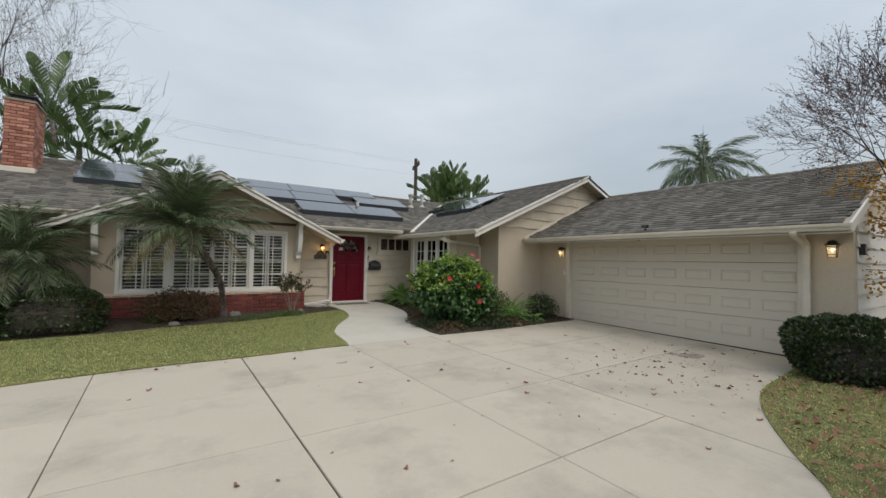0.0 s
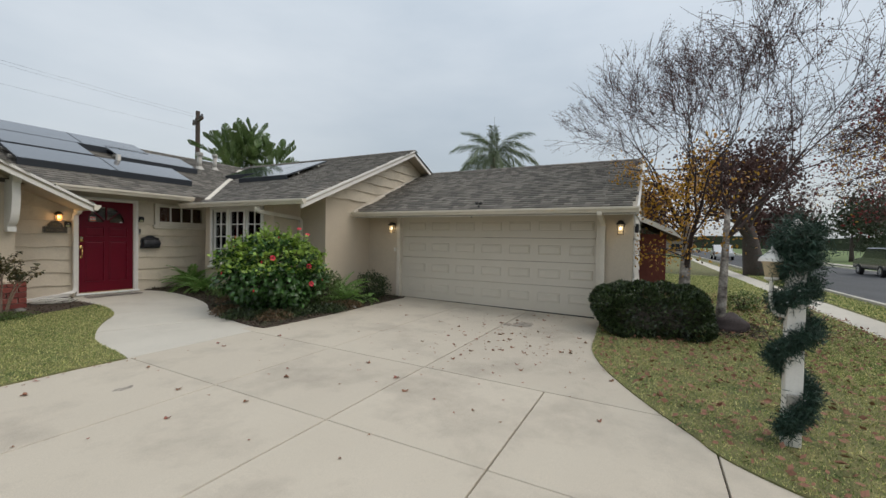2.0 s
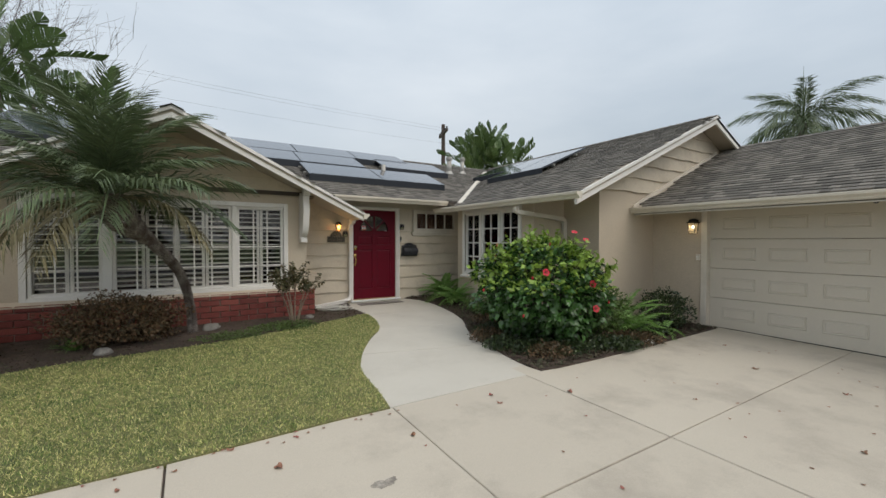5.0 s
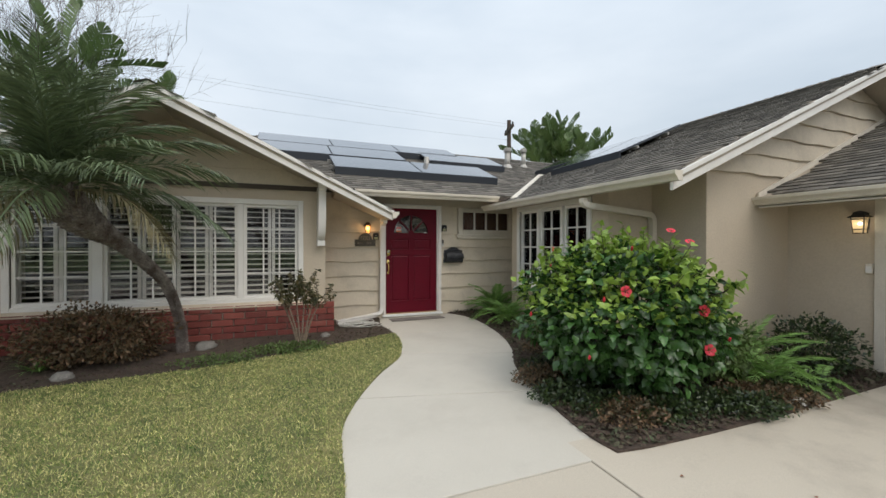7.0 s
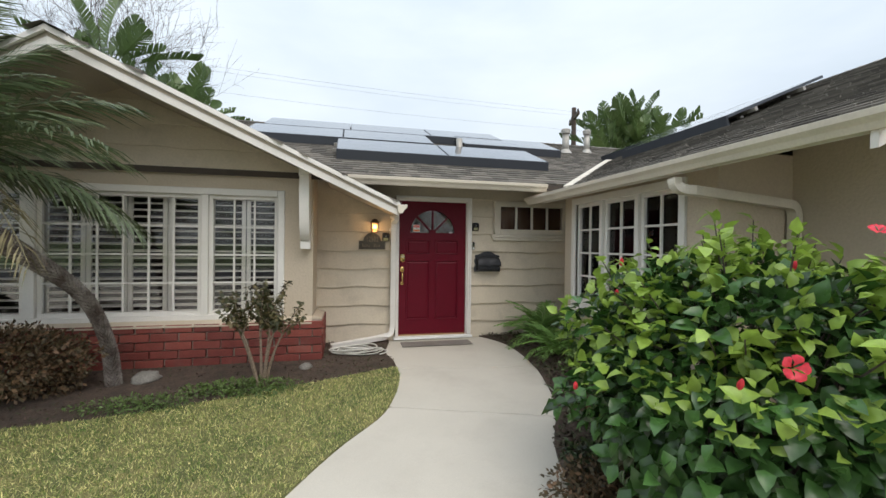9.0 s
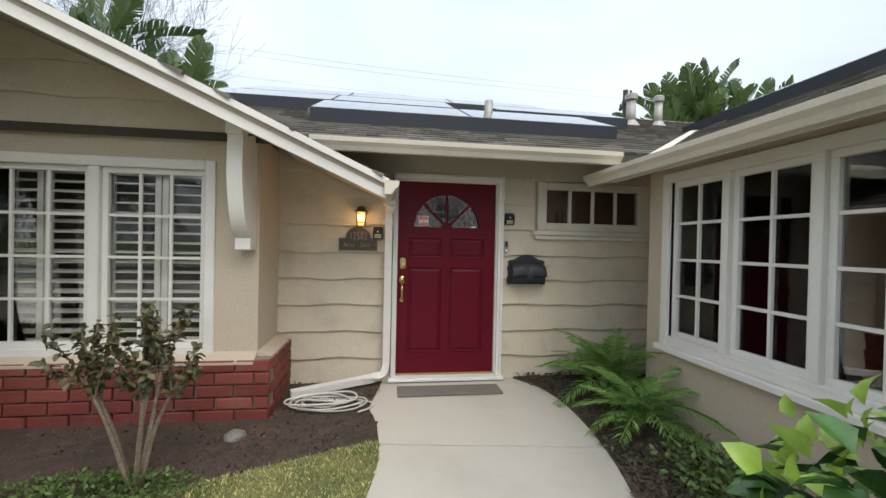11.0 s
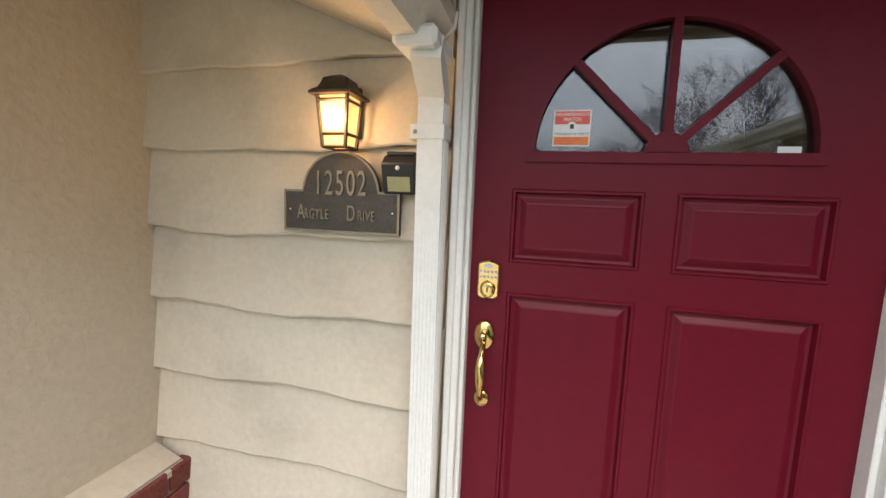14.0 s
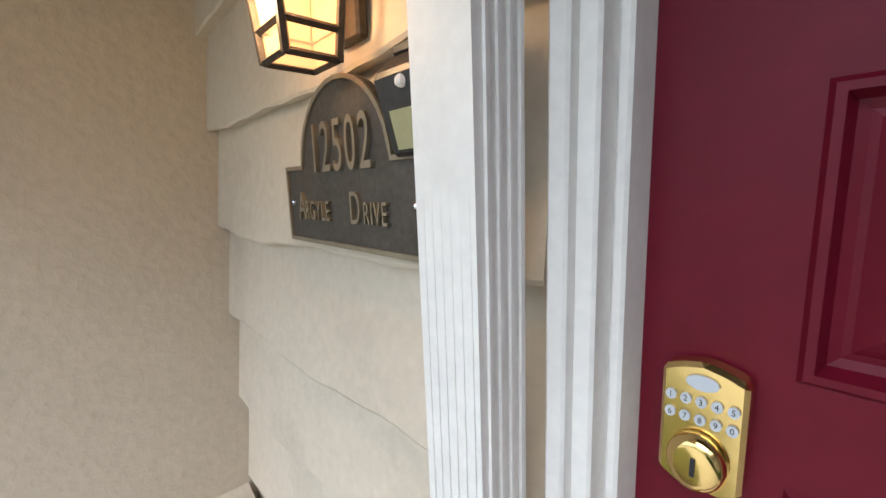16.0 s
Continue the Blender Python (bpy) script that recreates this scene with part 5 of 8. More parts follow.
for side in (0, 1):
    for i in range(NU + 1):
        u = -1 + 2 * i / NU
        hem = -0.052 - 0.007 * math.cos(u * 7.5) - 0.018 * max(0.0, 1 - (u * 6) ** 2) + 0.030 * abs(u) ** 3
        row = []
        for j in range(NV + 1):
            v = j / NV
            bulge = 0.012 * math.sin(math.pi * v) 
            yy = -0.012 - 0.118 * math.sin(v * 1.45) - bulge
            zz = 0.100 + (hem - 0.100) * (1 - math.cos(v * math.pi / 2)) - 0.03 * abs(u) ** 6
            row.append(bm.verts.new((u * (0.192 - 0.012 * (1 - v)), yy + 0.007 * side, zz - 0.005 * side)))
        grid[side].append(row)
for side in (0, 1):
    for i in range(NU):
        for j in range(NV):
            bm.faces.new((grid[side][i][j], grid[side][i + 1][j], grid[side][i + 1][j + 1], grid[side][i][j + 1]))
for i in range(NU):
    bm.faces.new((grid[0][i][NV], grid[0][i + 1][NV], grid[1][i + 1][NV], grid[1][i][NV]))
    bm.faces.new((grid[0][i][0], grid[0][i + 1][0], grid[1][i + 1][0], grid[1][i][0]))
for j in range(NV):
    for i in (0, NU):
        bm.faces.new((grid[0][i][j], grid[0][i][j + 1], grid[1][i][j + 1], grid[1][i][j]))
bmesh.ops.recalc_face_normals(bm, faces=bm.faces)
part("lid", bm, IRON, mb, "curved cast lid")
for sx in (-0.022, 0.022):
    bm = bmesh.new()
    ring = [(sx + 0.016 * math.cos(a), -0.137, -0.080 + 0.011 * math.sin(a)) for a in np.linspace(0, 2 * math.pi, 10)]
    tube(bm, ring, 0.005, 5)
    part("loop_pull", bm, IRON, mb)
for z in (-0.085, -0.105):
    bm = bmesh.new()
    tube(bm, [(x, -0.108, z + 0.008 * math.sin(x * 60)) for x in np.linspace(-0.16, 0.16, 40)], 0.004, 5)
    part("relief_scroll", bm, IRON, mb)

# keypad lock and handle set
lock = thing("keypad_lock", "polished brass keypad deadbolt on the red door", "lock", "", (4.105, DY - 0.001, 1.235))
lock.scale = (0.88, 1, 1)
bm = bmesh.new()
prism(bm, [(-0.036, -0.05), (-0.02, -0.058), (0.02, -0.058), (0.036, -0.05), (0.036, 0.05), (0.02, 0.056), (0.0, 0.060), (-0.02, 0.056), (-0.036, 0.05)], "y", -0.022, 0.0, 0.004)
part("cover", bm, BRASS, lock)
bm = bmesh.new()
lathe(bm, [(0.026, 0), (0.026, 0.006), (0.022, 0.013), (0.016, 0.014)], (0, 0, 0), 20)
bmesh.ops.rotate(bm, verts=bm.verts, cent=(0, 0, 0), matrix=Matrix.Rotation(math.pi / 2, 3, "X"))
bmesh.ops.translate(bm, verts=bm.verts, vec=(0, -0.022, -0.027))
part("cylinder", bm, BRASS, lock, smooth=True)
part("keyhole", boxes((-0.002, 0.002, -0.0375, -0.035, -0.035, -0.019)), BLACK_METAL, lock)
for r in range(2):
    for c in range(5):
        bm = bmesh.new()
        tube(bm, [(-0.026 + 0.013 * c, -0.0222, 0.026 - 0.016 * r), (-0.026 + 0.013 * c, -0.0245, 0.026 - 0.016 * r)], 0.0048, 10)
        key = part("key", bm, KEY_GREY, lock)
        letters(key, "1234567890"[r * 5 + c], 0.0075, (-0.026 + 0.013 * c, -0.0247, 0.026 - 0.016 * r), STICK_BLACK, extrude=0.0002, name="digit")
bm = bmesh.new()
prism(bm, [(0.014 * math.cos(a), 0.043 + 0.0065 * math.sin(a)) for a in np.linspace(0, 2 * math.pi, 15)[:-1]], "y", -0.0245, -0.022)
part("logo_key", bm, KEY_GREY, lock)

bm = bmesh.new()
prism(bm, [(0.031 * math.cos(a), 0.09 + 0.046 * math.sin(a)) for a in np.linspace(0, 2 * math.pi, 21)[:-1]], "y", -0.014, 0.0, 0.004)
hs = part("door_handle", bm, BRASS, door, "polished brass grip handle", smooth=True)
hs.location = (4.10, DY - 0.001, 0.97)
bm = bmesh.new()
tube(bm, catmull([(0, -0.012, 0.065), (0, -0.035, 0.055), (0, -0.058, 0.02), (0, -0.062, -0.03), (0, -0.05, -0.075), (0, -0.03, -0.10), (0, -0.012, -0.115)], 5), [0.009] * 8 + [0.010, 0.012, 0.0135, 0.014, 0.0145, 0.0145, 0.0145, 0.014, 0.0135, 0.0125, 0.0115, 0.0105] + [0.009] * 11, 10)
part("grip", bm, BRASS, hs, smooth=True)
bm = bmesh.new()
tube(bm, [(0, -0.012, 0.10), (0, -0.032, 0.098), (0, -0.05, 0.092)], [0.008, 0.010, 0.014], 8)
part("thumb_latch", bm, BRASS, hs, smooth=True)
bm = bmesh.new()
prism(bm, [(0.024 * math.cos(a), -0.115 + 0.028 * math.sin(a)) for a in np.linspace(0, 2 * math.pi, 19)[:-1]], "y", -0.012, 0.0, 0.004)
part("lower_plate", bm, BRASS, hs, smooth=True)

# sticker inside the fanlight
st = thing("window_sticker", "red and white neighbourhood watch sticker on the glass", "sticker", "", (4.315, DY + 0.0175, 1.684))
st.scale = (0.88, 1, 0.9)
part("backing", boxes((-0.058, 0.058, 0, 0.001, -0.056, 0.056)), STICK_WHITE, st)
part("band", boxes((-0.054, 0.054, -0.001, -0.0002, 0.012, 0.052)), STICK_RED, st)
letters(st, "NEIGHBORHOOD", 0.0135, (0, -0.0012, 0.042), STICK_WHITE, extrude=0.0001)
letters(st, "WATCH", 0.015, (0, -0.0012, 0.027), STICK_WHITE, extrude=0.0001)
letters(st, "PROGRAM IN FORCE", 0.0115, (0, -0.0007, -0.018), STICK_BLACK, extrude=0.0001)
bm = bmesh.new()
tube(bm, [(0, 0, 0.006), (0, -0.0014, 0.006)], 0.014, 16)
part("disc", bm, STICK_WHITE, st)
part("mark", boxes((-0.006, 0.006, -0.0022, -0.0014, -0.002, 0.012)), STICK_BLACK, st)
part("lower_band", boxes((-0.054, 0.054, -0.001, -0.0002, -0.052, -0.026)), STICK_ORANGE, st)
for k in range(3):
    part("text_bar", boxes((-0.046, 0.03 - 0.012 * k, -0.0016, -0.0008, -0.034 - 0.007 * k, -0.031 - 0.007 * k)), STICK_RED, st)
st2 = thing("small_label", "small white label on the fanlight glass", "label", "", (4.85, DY + 0.0175, 1.628))
part("strip", boxes((-0.026, 0.026, 0, 0.001, -0.008, 0.008)), STICK_WHITE, st2)


def downspout(name, pts, label, w=0.070, d=0.062, straps=(), side=(1, 0, 0), ribs=True, group=""):
    t = thing(name, label, "downspout", group)
    b = bmesh.new()
    rect_tube(b, pts, w, d, side)
    part("pipe", b, CREAM if group else WHITE, t)
    return t


dsp = downspout("downspout", catmull([(3.973, 11.64, 1.815), (3.963, 11.70, 1.79), (3.950, 11.795, 1.75)], 4) + [Vector((3.950, 11.80, 1.0)), Vector((3.950, 11.80, 0.30))] + catmull([(3.950, 11.80, 0.22), (3.923, 11.79, 0.14), (3.84, 11.77, 0.10), (3.70, 11.73, 0.085)], 4) + [Vector((3.10, 11.50, 0.055))], "white ribbed metal downspout beside the door")
for k in range(6):
    x = 3.950 - 0.027 + 0.0108 * k
    part("rib", boxes((x - 0.0022, x + 0.0022, 11.766, 11.77, 0.30, 1.72)), WHITE, dsp)
for k in range(4):
    y = 11.779 + 0.014 * k
    part("rib", boxes((3.9845, 3.988, y - 0.0022, y + 0.0022, 0.30, 1.72)), WHITE, dsp)
strap = part("strap", boxes((3.896, 3.990, 11.762, 11.835, 1.625, 1.665), bevel=0.002), WHITE, dsp)
for sx in (3.910,):
    bm = bmesh.new()
    bmesh.ops.create_uvsphere(bm, u_segments=8, v_segments=6, radius=0.006)
    bmesh.ops.translate(bm, verts=bm.verts, vec=(sx, 11.760, 1.645))
    part("screw", bm, GALV, strap)
part("outlet", boxes((3.900, 4.005, 11.60, 11.76, 1.805, 1.85), bevel=0.01), WHITE, dsp)
downspout("downspout", catmull([(5.93, 8.70, 2.0), (5.935, 8.69, 1.94), (5.97, 8.66, 1.905), (6.05, 8.63, 1.895)], 4) + catmull([(6.95, 8.60, 1.815), (7.03, 8.60, 1.80), (7.07, 8.60, 1.75), (7.075, 8.60, 1.68)], 4) + [Vector((7.075, 8.60, -0.1))], "cream downspout that bends along the bay wall", 0.075, 0.075, side=(0, 1, 0), group="side downspouts")
downspout("downspout", catmull([(8.06, 1.93, 1.94), (8.08, 1.93, 1.88), (8.27, 1.93, 1.84), (8.55, 1.93, 1.78), (8.69, 1.93, 1.72), (8.71, 1.93, 1.64)], 4) + [Vector((8.71, 1.93, -0.22))], "cream downspout beside the garage door", 0.085, 0.075, side=(0, 1, 0), group="side downspouts")

# roof cameras, garage button
fl = thing("roof_floodlight", "small dark twin floodlight on the garage eave", "floodlight", "", (8.18, 4.42, 2.06))
part("post", tube(bmesh.new(), [(0, 0, 0), (0, 0, 0.10)], 0.012, 8), BLACK_METAL, fl)
for s in (-1, 1):
    part("lamp_head", tube(bmesh.new(), [(0, s * 0.02, 0.12), (-0.05, s * 0.055, 0.10)], [0.022, 0.036], 10), BLACK_METAL, fl)
part("sensor", tube(bmesh.new(), [(0, 0, 0.06), (-0.04, 0, 0.03)], [0.015, 0.02], 8), BLACK_METAL, fl)
ec = thing("eave_camera", "tiny black camera under the garage soffit", "camera", "", (8.32, 4.66, 1.915))
part("dome", lathe(bmesh.new(), [(0.03, 0), (0.03, -0.02), (0.02, -0.04), (0.005, -0.045)], (0, 0, 0), 12), BLACK_PLASTIC, ec)
gb = thing("door_button", "beige garage keypad box on the wall", "keypad", "", (8.775, 6.99, 1.1))
part("case", boxes((-0.025, 0.012, -0.035, 0.035, -0.06, 0.06), bevel=0.006), CREAM, gb)
part("cover", boxes((-0.03, -0.024, -0.028, 0.028, -0.05, 0.03), bevel=0.002), WHITE, gb)

# soffit vents over the entry
sv = thing("soffit_vent", "row of round dark vent holes in the eave blocking", "vent", kind="structure")
for k in range(4):
    for c in range(2):
        b = bmesh.new()
        x = 4.6 + 0.15 * k + c * 1.0
        tube(b, [(x, 11.62, 2.468), (x, 11.62, 2.40 + 0.012)], 0.028, 12)
        part("vent_hole", b, BLACK_PLASTIC, sv)

# ---- roof: solar panels, vents, chimney ----


def solar_array(place, cols, rows, pw, ph, label, skirt=True):
    """Panels on a slope; local x along the eave, y up the slope."""
    t = thing("solar_array", label, "solar panel")
    for i in range(cols):
        for j in range(rows):
            x0, y0 = i * (pw + 0.015), j * (ph + 0.015)
            p = part("panel", boxes((x0, x0 + pw, y0, y0 + ph, 0.09, 0.125)), SOLAR_FRAME, t)
            g = part("cell_sheet", boxes((x0 + 0.012, x0 + pw - 0.012, y0 + 0.012, y0 + ph - 0.012, 0.1255, 0.1275)), SOLAR, p, "dark glossy cells")
            for ob in (p, g):
                ob.data.transform(place)
    W, H = cols * (pw + 0.015) - 0.015, rows * (ph + 0.015) - 0.015
    b = bmesh.new()
    prism(b, [(-0.06, -0.01), (-0.015, 0.125), (-0.004, 0.125), (-0.004, 0.0)], "x", 0, W)
    s = part("skirt", b, SOLAR_EDGE, t, "black front skirt")
    s.data.transform(place)
    for k in range(2):
        yy = H * (0.22 + 0.5 * k)
        r = part("rail", boxes((-0.06, W + 0.06, yy, yy + 0.04, 0.04, 0.089)), GALV, t)
        r.data.transform(place)
    for k in range(max(2, int(W / 1.2))):
        for yy in (H * 0.22, H * 0.72):
            xx = 0.2 + k * (W - 0.4) / max(1, int(W / 1.2) - 1) if W > 1.5 else 0.2 + k * (W - 0.4)
            f = part("foot", boxes((xx, xx + 0.05, yy, yy + 0.05, -0.004, 0.04)), GALV, t)
            f.data.transform(place)
    return t


mf = slope_frame((0, 11.2, MAINZ(11.2) + 0.03), (1, 0, 0), (0, 1, 0.42))
solar_array(mf(3.13, 0.93), 2, 1, 1.68, 1.0, "pair of black solar panels on the main roof")
solar_array(mf(1.62, 2.06), 2, 1, 1.58, 1.0, "black solar panels above the gable valley")
solar_array(mf(1.75, 3.10), 3, 1, 1.58, 1.0, "row of black solar panels under the ridge")
solar_array(mf(5.45, 2.35), 1, 1, 2.0, 1.0, "single black solar panel behind the vent pipe")
solar_array(mf(-2.1, 2.10), 1, 2, 1.35, 1.0, "black solar panels beside the chimney")
rf = slope_frame((5.99, 14.0, SLOPE_R(5.99) + 0.01), (0, -1, 0), (1, 0, 0.43))
solar_array(rf(2.05, 2.08), 2, 1, 0.98, 1.66, "two black solar panels on the wing roof")
solar_array(rf(0.55, 2.75), 1, 1, 1.45, 1.0, "single black solar panel by the valley")


def vent_pipe(x, y, z0, h, r, label, cap=False):
    t = thing("vent_pipe", label, "vent pipe", "roof vents", (x, y, z0))
    part("pipe", tube(bmesh.new(), [(0, 0, -0.08), (0, 0, h)], r, 14), GALV, t, smooth=True)
    part("collar", lathe(bmesh.new(), [(r * 2.2, -0.05), (r * 1.25, 0.05), (r * 1.05, 0.07)], (0, 0, 0), 14), GALV, t)
    if cap:
        part("cap", lathe(bmesh.new(), [(r * 1.35, h), (r * 1.4, h + 0.08), (r * 1.1, h + 0.10)], (0, 0, 0), 14), GALV, t)


vent_pipe(5.24, 12.95, MAINZ(12.95), 0.30, 0.055, "pale painted vent pipe between the panels")
vent_pipe(8.0, 14.1, MAINZ(14.1), 0.42, 0.075, "capped grey metal flue on the main roof", True)
vent_pipe(8.65, 14.3, MAINZ(14.3), 0.42, 0.065, "capped cream flue near the valley", True)
rv = thing("roof_vent", "low cream box vent on the shingles", "roof vent", "", (5.72, 12.95, MAINZ(12.95)))
part("hood", boxes((-0.17, 0.17, -0.1, 0.12, -0.04, 0.10), bevel=0.01), CREAM, rv)

ch = thing("chimney", "tall red brick chimney with a black metal cap", "chimney", "", (-3.18, 14.1, 3.1))
part("core", boxes((-0.25, 0.25, -0.47, 0.47, 0, 1.93)), MORTAR, ch)
cbm = bmesh.new()
for c in range(24):
    z = 0.06 + c * 0.078
    off = 0.11 if c % 2 else 0
    for s in (-1, 1):
        x = -0.27 + (0 if off == 0 else -0.0)
        xs_ = [-0.27, -0.05, 0.17, 0.27] if not c % 2 else [-0.27, -0.16, 0.06, 0.27]
        for a, b_ in zip(xs_, xs_[1:]):
            box(cbm, a + 0.005, b_ - 0.005, s * 0.49 - 0.03, s * 0.49 + 0.03, z, z + 0.068, 0.004)
        ys_ = [-0.46, -0.24, -0.02, 0.2, 0.46] if c % 2 else [-0.46, -0.35, -0.13, 0.09, 0.31, 0.46]
        for a, b_ in zip(ys_, ys_[1:]):
            box(cbm, s * 0.25 - 0.02, s * 0.25 + 0.022, a + 0.005, b_ - 0.005, z, z + 0.068, 0.004)
bp = part("brickwork", cbm, CHIMNEY_BRICK, ch)
bp["kind"] = "stuff"
part("flashing", boxes((-0.32, 0.32, -0.56, 0.5, 0.1, 0.34), bevel=0.01), CREAM, ch)
part("crown", boxes((-0.30, 0.30, -0.54, 0.54, 1.93, 1.99), bevel=0.01), MORTAR, ch)
part("cap", boxes((-0.2, 0.2, -0.3, 0.3, 1.99, 2.12), (-0.26, 0.26, -0.36, 0.36, 2.12, 2.16)), BLACK_METAL, ch)

# ---- by the door ----
dm = thing("door_mat", "worn grey doormat on the concrete step", "doormat", "", (4.57, 11.60, G(4.5, 11.60) + 0.001))
part("pad", boxes((-0.51, 0.51, -0.13, 0.13, 0, 0.012), bevel=0.004), MAT_GREY, dm)
rh = random.Random(5)
hose = thing("garden_hose", "loosely coiled pale garden hose on the soil", "hose", "", (3.42, 11.33, G(3.4, 11.3) + 0.02))
for k in range(7):
    pts = []
    r0 = rh.uniform(0.16, 0.3)
    ox, oy = rh.uniform(-0.06, 0.06), rh.uniform(-0.03, 0.03)
    for i in range(25):
        a = 2 * math.pi * i / 24
        pts.append((ox + r0 * 1.15 * math.cos(a), oy + r0 * 0.55 * math.sin(a) + 0.01 * math.sin(3 * a + k), 0.012 * k + 0.01 * math.sin(2 * a + k)))
    part("coil", tube(bmesh.new(), pts, 0.008, 6), HOSE, hose)
part("tail", tube(bmesh.new(), catmull([(0.25, -0.02, 0.01), (0.34, 0.06, 0.008), (0.42, 0.0, 0.006), (0.38, -0.1, 0.004), (0.3, -0.16, 0.002)], 5), 0.0075, 6), HOSE, hose)


def rock(x, y, r, label, material=STONE, squash=0.6):
    t = thing("rock", label, "rock", "garden rocks", (x, y, G(x, y)))
    b = bmesh.new()
    bmesh.ops.create_icosphere(b, subdivisions=3, radius=r)
    for v in b.verts:
        v.co *= 1 + 0.28 * noise.noise(v.co * (2.2 / r) + Vector((x, y, 0)))
        v.co.z = v.co.z * squash + r * squash * 0.5
    part("stone", b, material, t, smooth=True)


rock(0.0, 9.98, 0.10, "rounded grey garden rock on the soil")
rock(2.84, 10.87, 0.075, "small pale garden rock by the brick corner")
rock(1.25, 10.74, 0.13, "rough lichen-grey stump of rock by the palm")
rock(6.74, 6.68, 0.075, "white half-buried stone at the bed edge", mat("white_stone", (0.62, 0.6, 0.55), 0.8, var=0.1))
rock(9.3, -0.25, 0.36, "large dark boulder in the mulch bed", mat("dark_stone", (0.06, 0.045, 0.042), 0.9, var=0.25, fine=40, bump=0.6))

# ---- plants ----
nr = np.random.default_rng(5)


def fast_mesh(name, verts, tris, material, parent=None, kind="", label=""):
    """A mesh of triangles from arrays."""
    me = bpy.data.meshes.new(name)
    verts, tris = np.asarray(verts, dtype=np.float32), np.asarray(tris, dtype=np.int32)
    me.vertices.add(len(verts))
    me.vertices.foreach_set("co", verts.ravel())
    me.loops.add(tris.size)
    me.loops.foreach_set("vertex_index", tris.ravel())
    me.polygons.add(len(tris))
    me.polygons.foreach_set("loop_start", np.arange(0, tris.size, 3, dtype=np.int32))
    me.update(calc_edges=True)
    me.materials.append(material)
    ob = new(name, me)
    ob.parent = parent
    if kind:
        ob["kind"] = kind
    if label:
        ob["label"] = label
    return ob


def unit(a):
    return a / np.maximum(np.linalg.norm(a, axis=1, keepdims=True), 1e-6)


def leaf_arrays(P, D, U, L, W, fold=0.25, droop=0.2):
    """Folded pointed leaves. P: stalk ends, D: directions, U: upper side, L, W: sizes. Seven corners each."""
    D = unit(D)
    S = unit(np.cross(D, U))
    N = np.cross(S, D)
    L, W = L[:, None], W[:, None]
    m1 = P + D * L * 0.38
    m2 = P + D * L * 0.72 - N * L * droop * 0.4
    tip = P + D * L - N * L * droop
    l1, r1 = m1 + S * W * 0.5 + N * W * fold, m1 - S * W * 0.5 + N * W * fold
    l2, r2 = m2 + S * W * 0.36 + N * W * fold * 0.7, m2 - S * W * 0.36 + N * W * fold * 0.7
    n = len(P)
    V = np.stack([P, m1, m2, tip, l1, r1, l2, r2], axis=1).reshape(-1, 3)
    T = np.array([(0, 1, 4), (0, 5, 1), (1, 2, 6), (1, 6, 4), (1, 5, 7), (1, 7, 2), (2, 3, 6), (2, 7, 3)])
    F = (np.arange(n)[:, None, None] * 8 + T[None]).reshape(-1, 3)
    return V, F


def quick_leaf(P, D, U, L, W):
    """Small two-triangle leaves."""
    D = unit(D)
    S = unit(np.cross(D, U))
    L, W = L[:, None], W[:, None]
    m = P + D * L * 0.5
    V = np.stack([P, m + S * W * 0.5, P + D * L, m - S * W * 0.5], axis=1).reshape(-1, 3)
    T = np.array([(0, 1, 2), (0, 2, 3)])
    return V, (np.arange(len(P))[:, None, None] * 4 + T[None]).reshape(-1, 3)


def rand_dirs(n):
    return unit(nr.normal(size=(n, 3)))


# hibiscus beside the path
hib = thing("hibiscus_bush", "large green hibiscus bush with red flowers", "bush", "", (5.55, 7.72, G(5.55, 7.72)))
HC, HR = np.array((0, 0, 0.77)), np.array((0.88, 0.93, 0.66))


def hib_surface(d):
    """Uneven outline of the bush in direction d."""
    w = 1 + 0.15 * np.sin(5.1 * d[:, 0] + 2.0 * d[:, 1]) * np.cos(4.3 * d[:, 2] + 1) + 0.09 * np.sin(9 * d[:, 1] + 7 * d[:, 2])
    return HC + d * HR * w[:, None]


bm = bmesh.new()
rs = random.Random(2)
for k in range(46):
    a, e = rs.uniform(0, 6.28), rs.uniform(0.05, 1.3)
    d = Vector((math.cos(a) * math.cos(e), math.sin(a) * math.cos(e), math.sin(e)))
    s = Vector((rs.uniform(-0.15, 0.15), rs.uniform(-0.15, 0.15), 0))
    e_ = Vector((d.x * 0.85, d.y * 0.85, 0.45 + d.z * 1.0))
    tube(bm, catmull([s, s * 0.6 + Vector((d.x * 0.3, d.y * 0.3, 0.35)), e_], 4), [0.018, 0.016, 0.015, 0.013, 0.011, 0.009, 0.007, 0.005, 0.004], 5)
part("stems", bm, BARK_DARK, hib)["kind"] = "stuff"
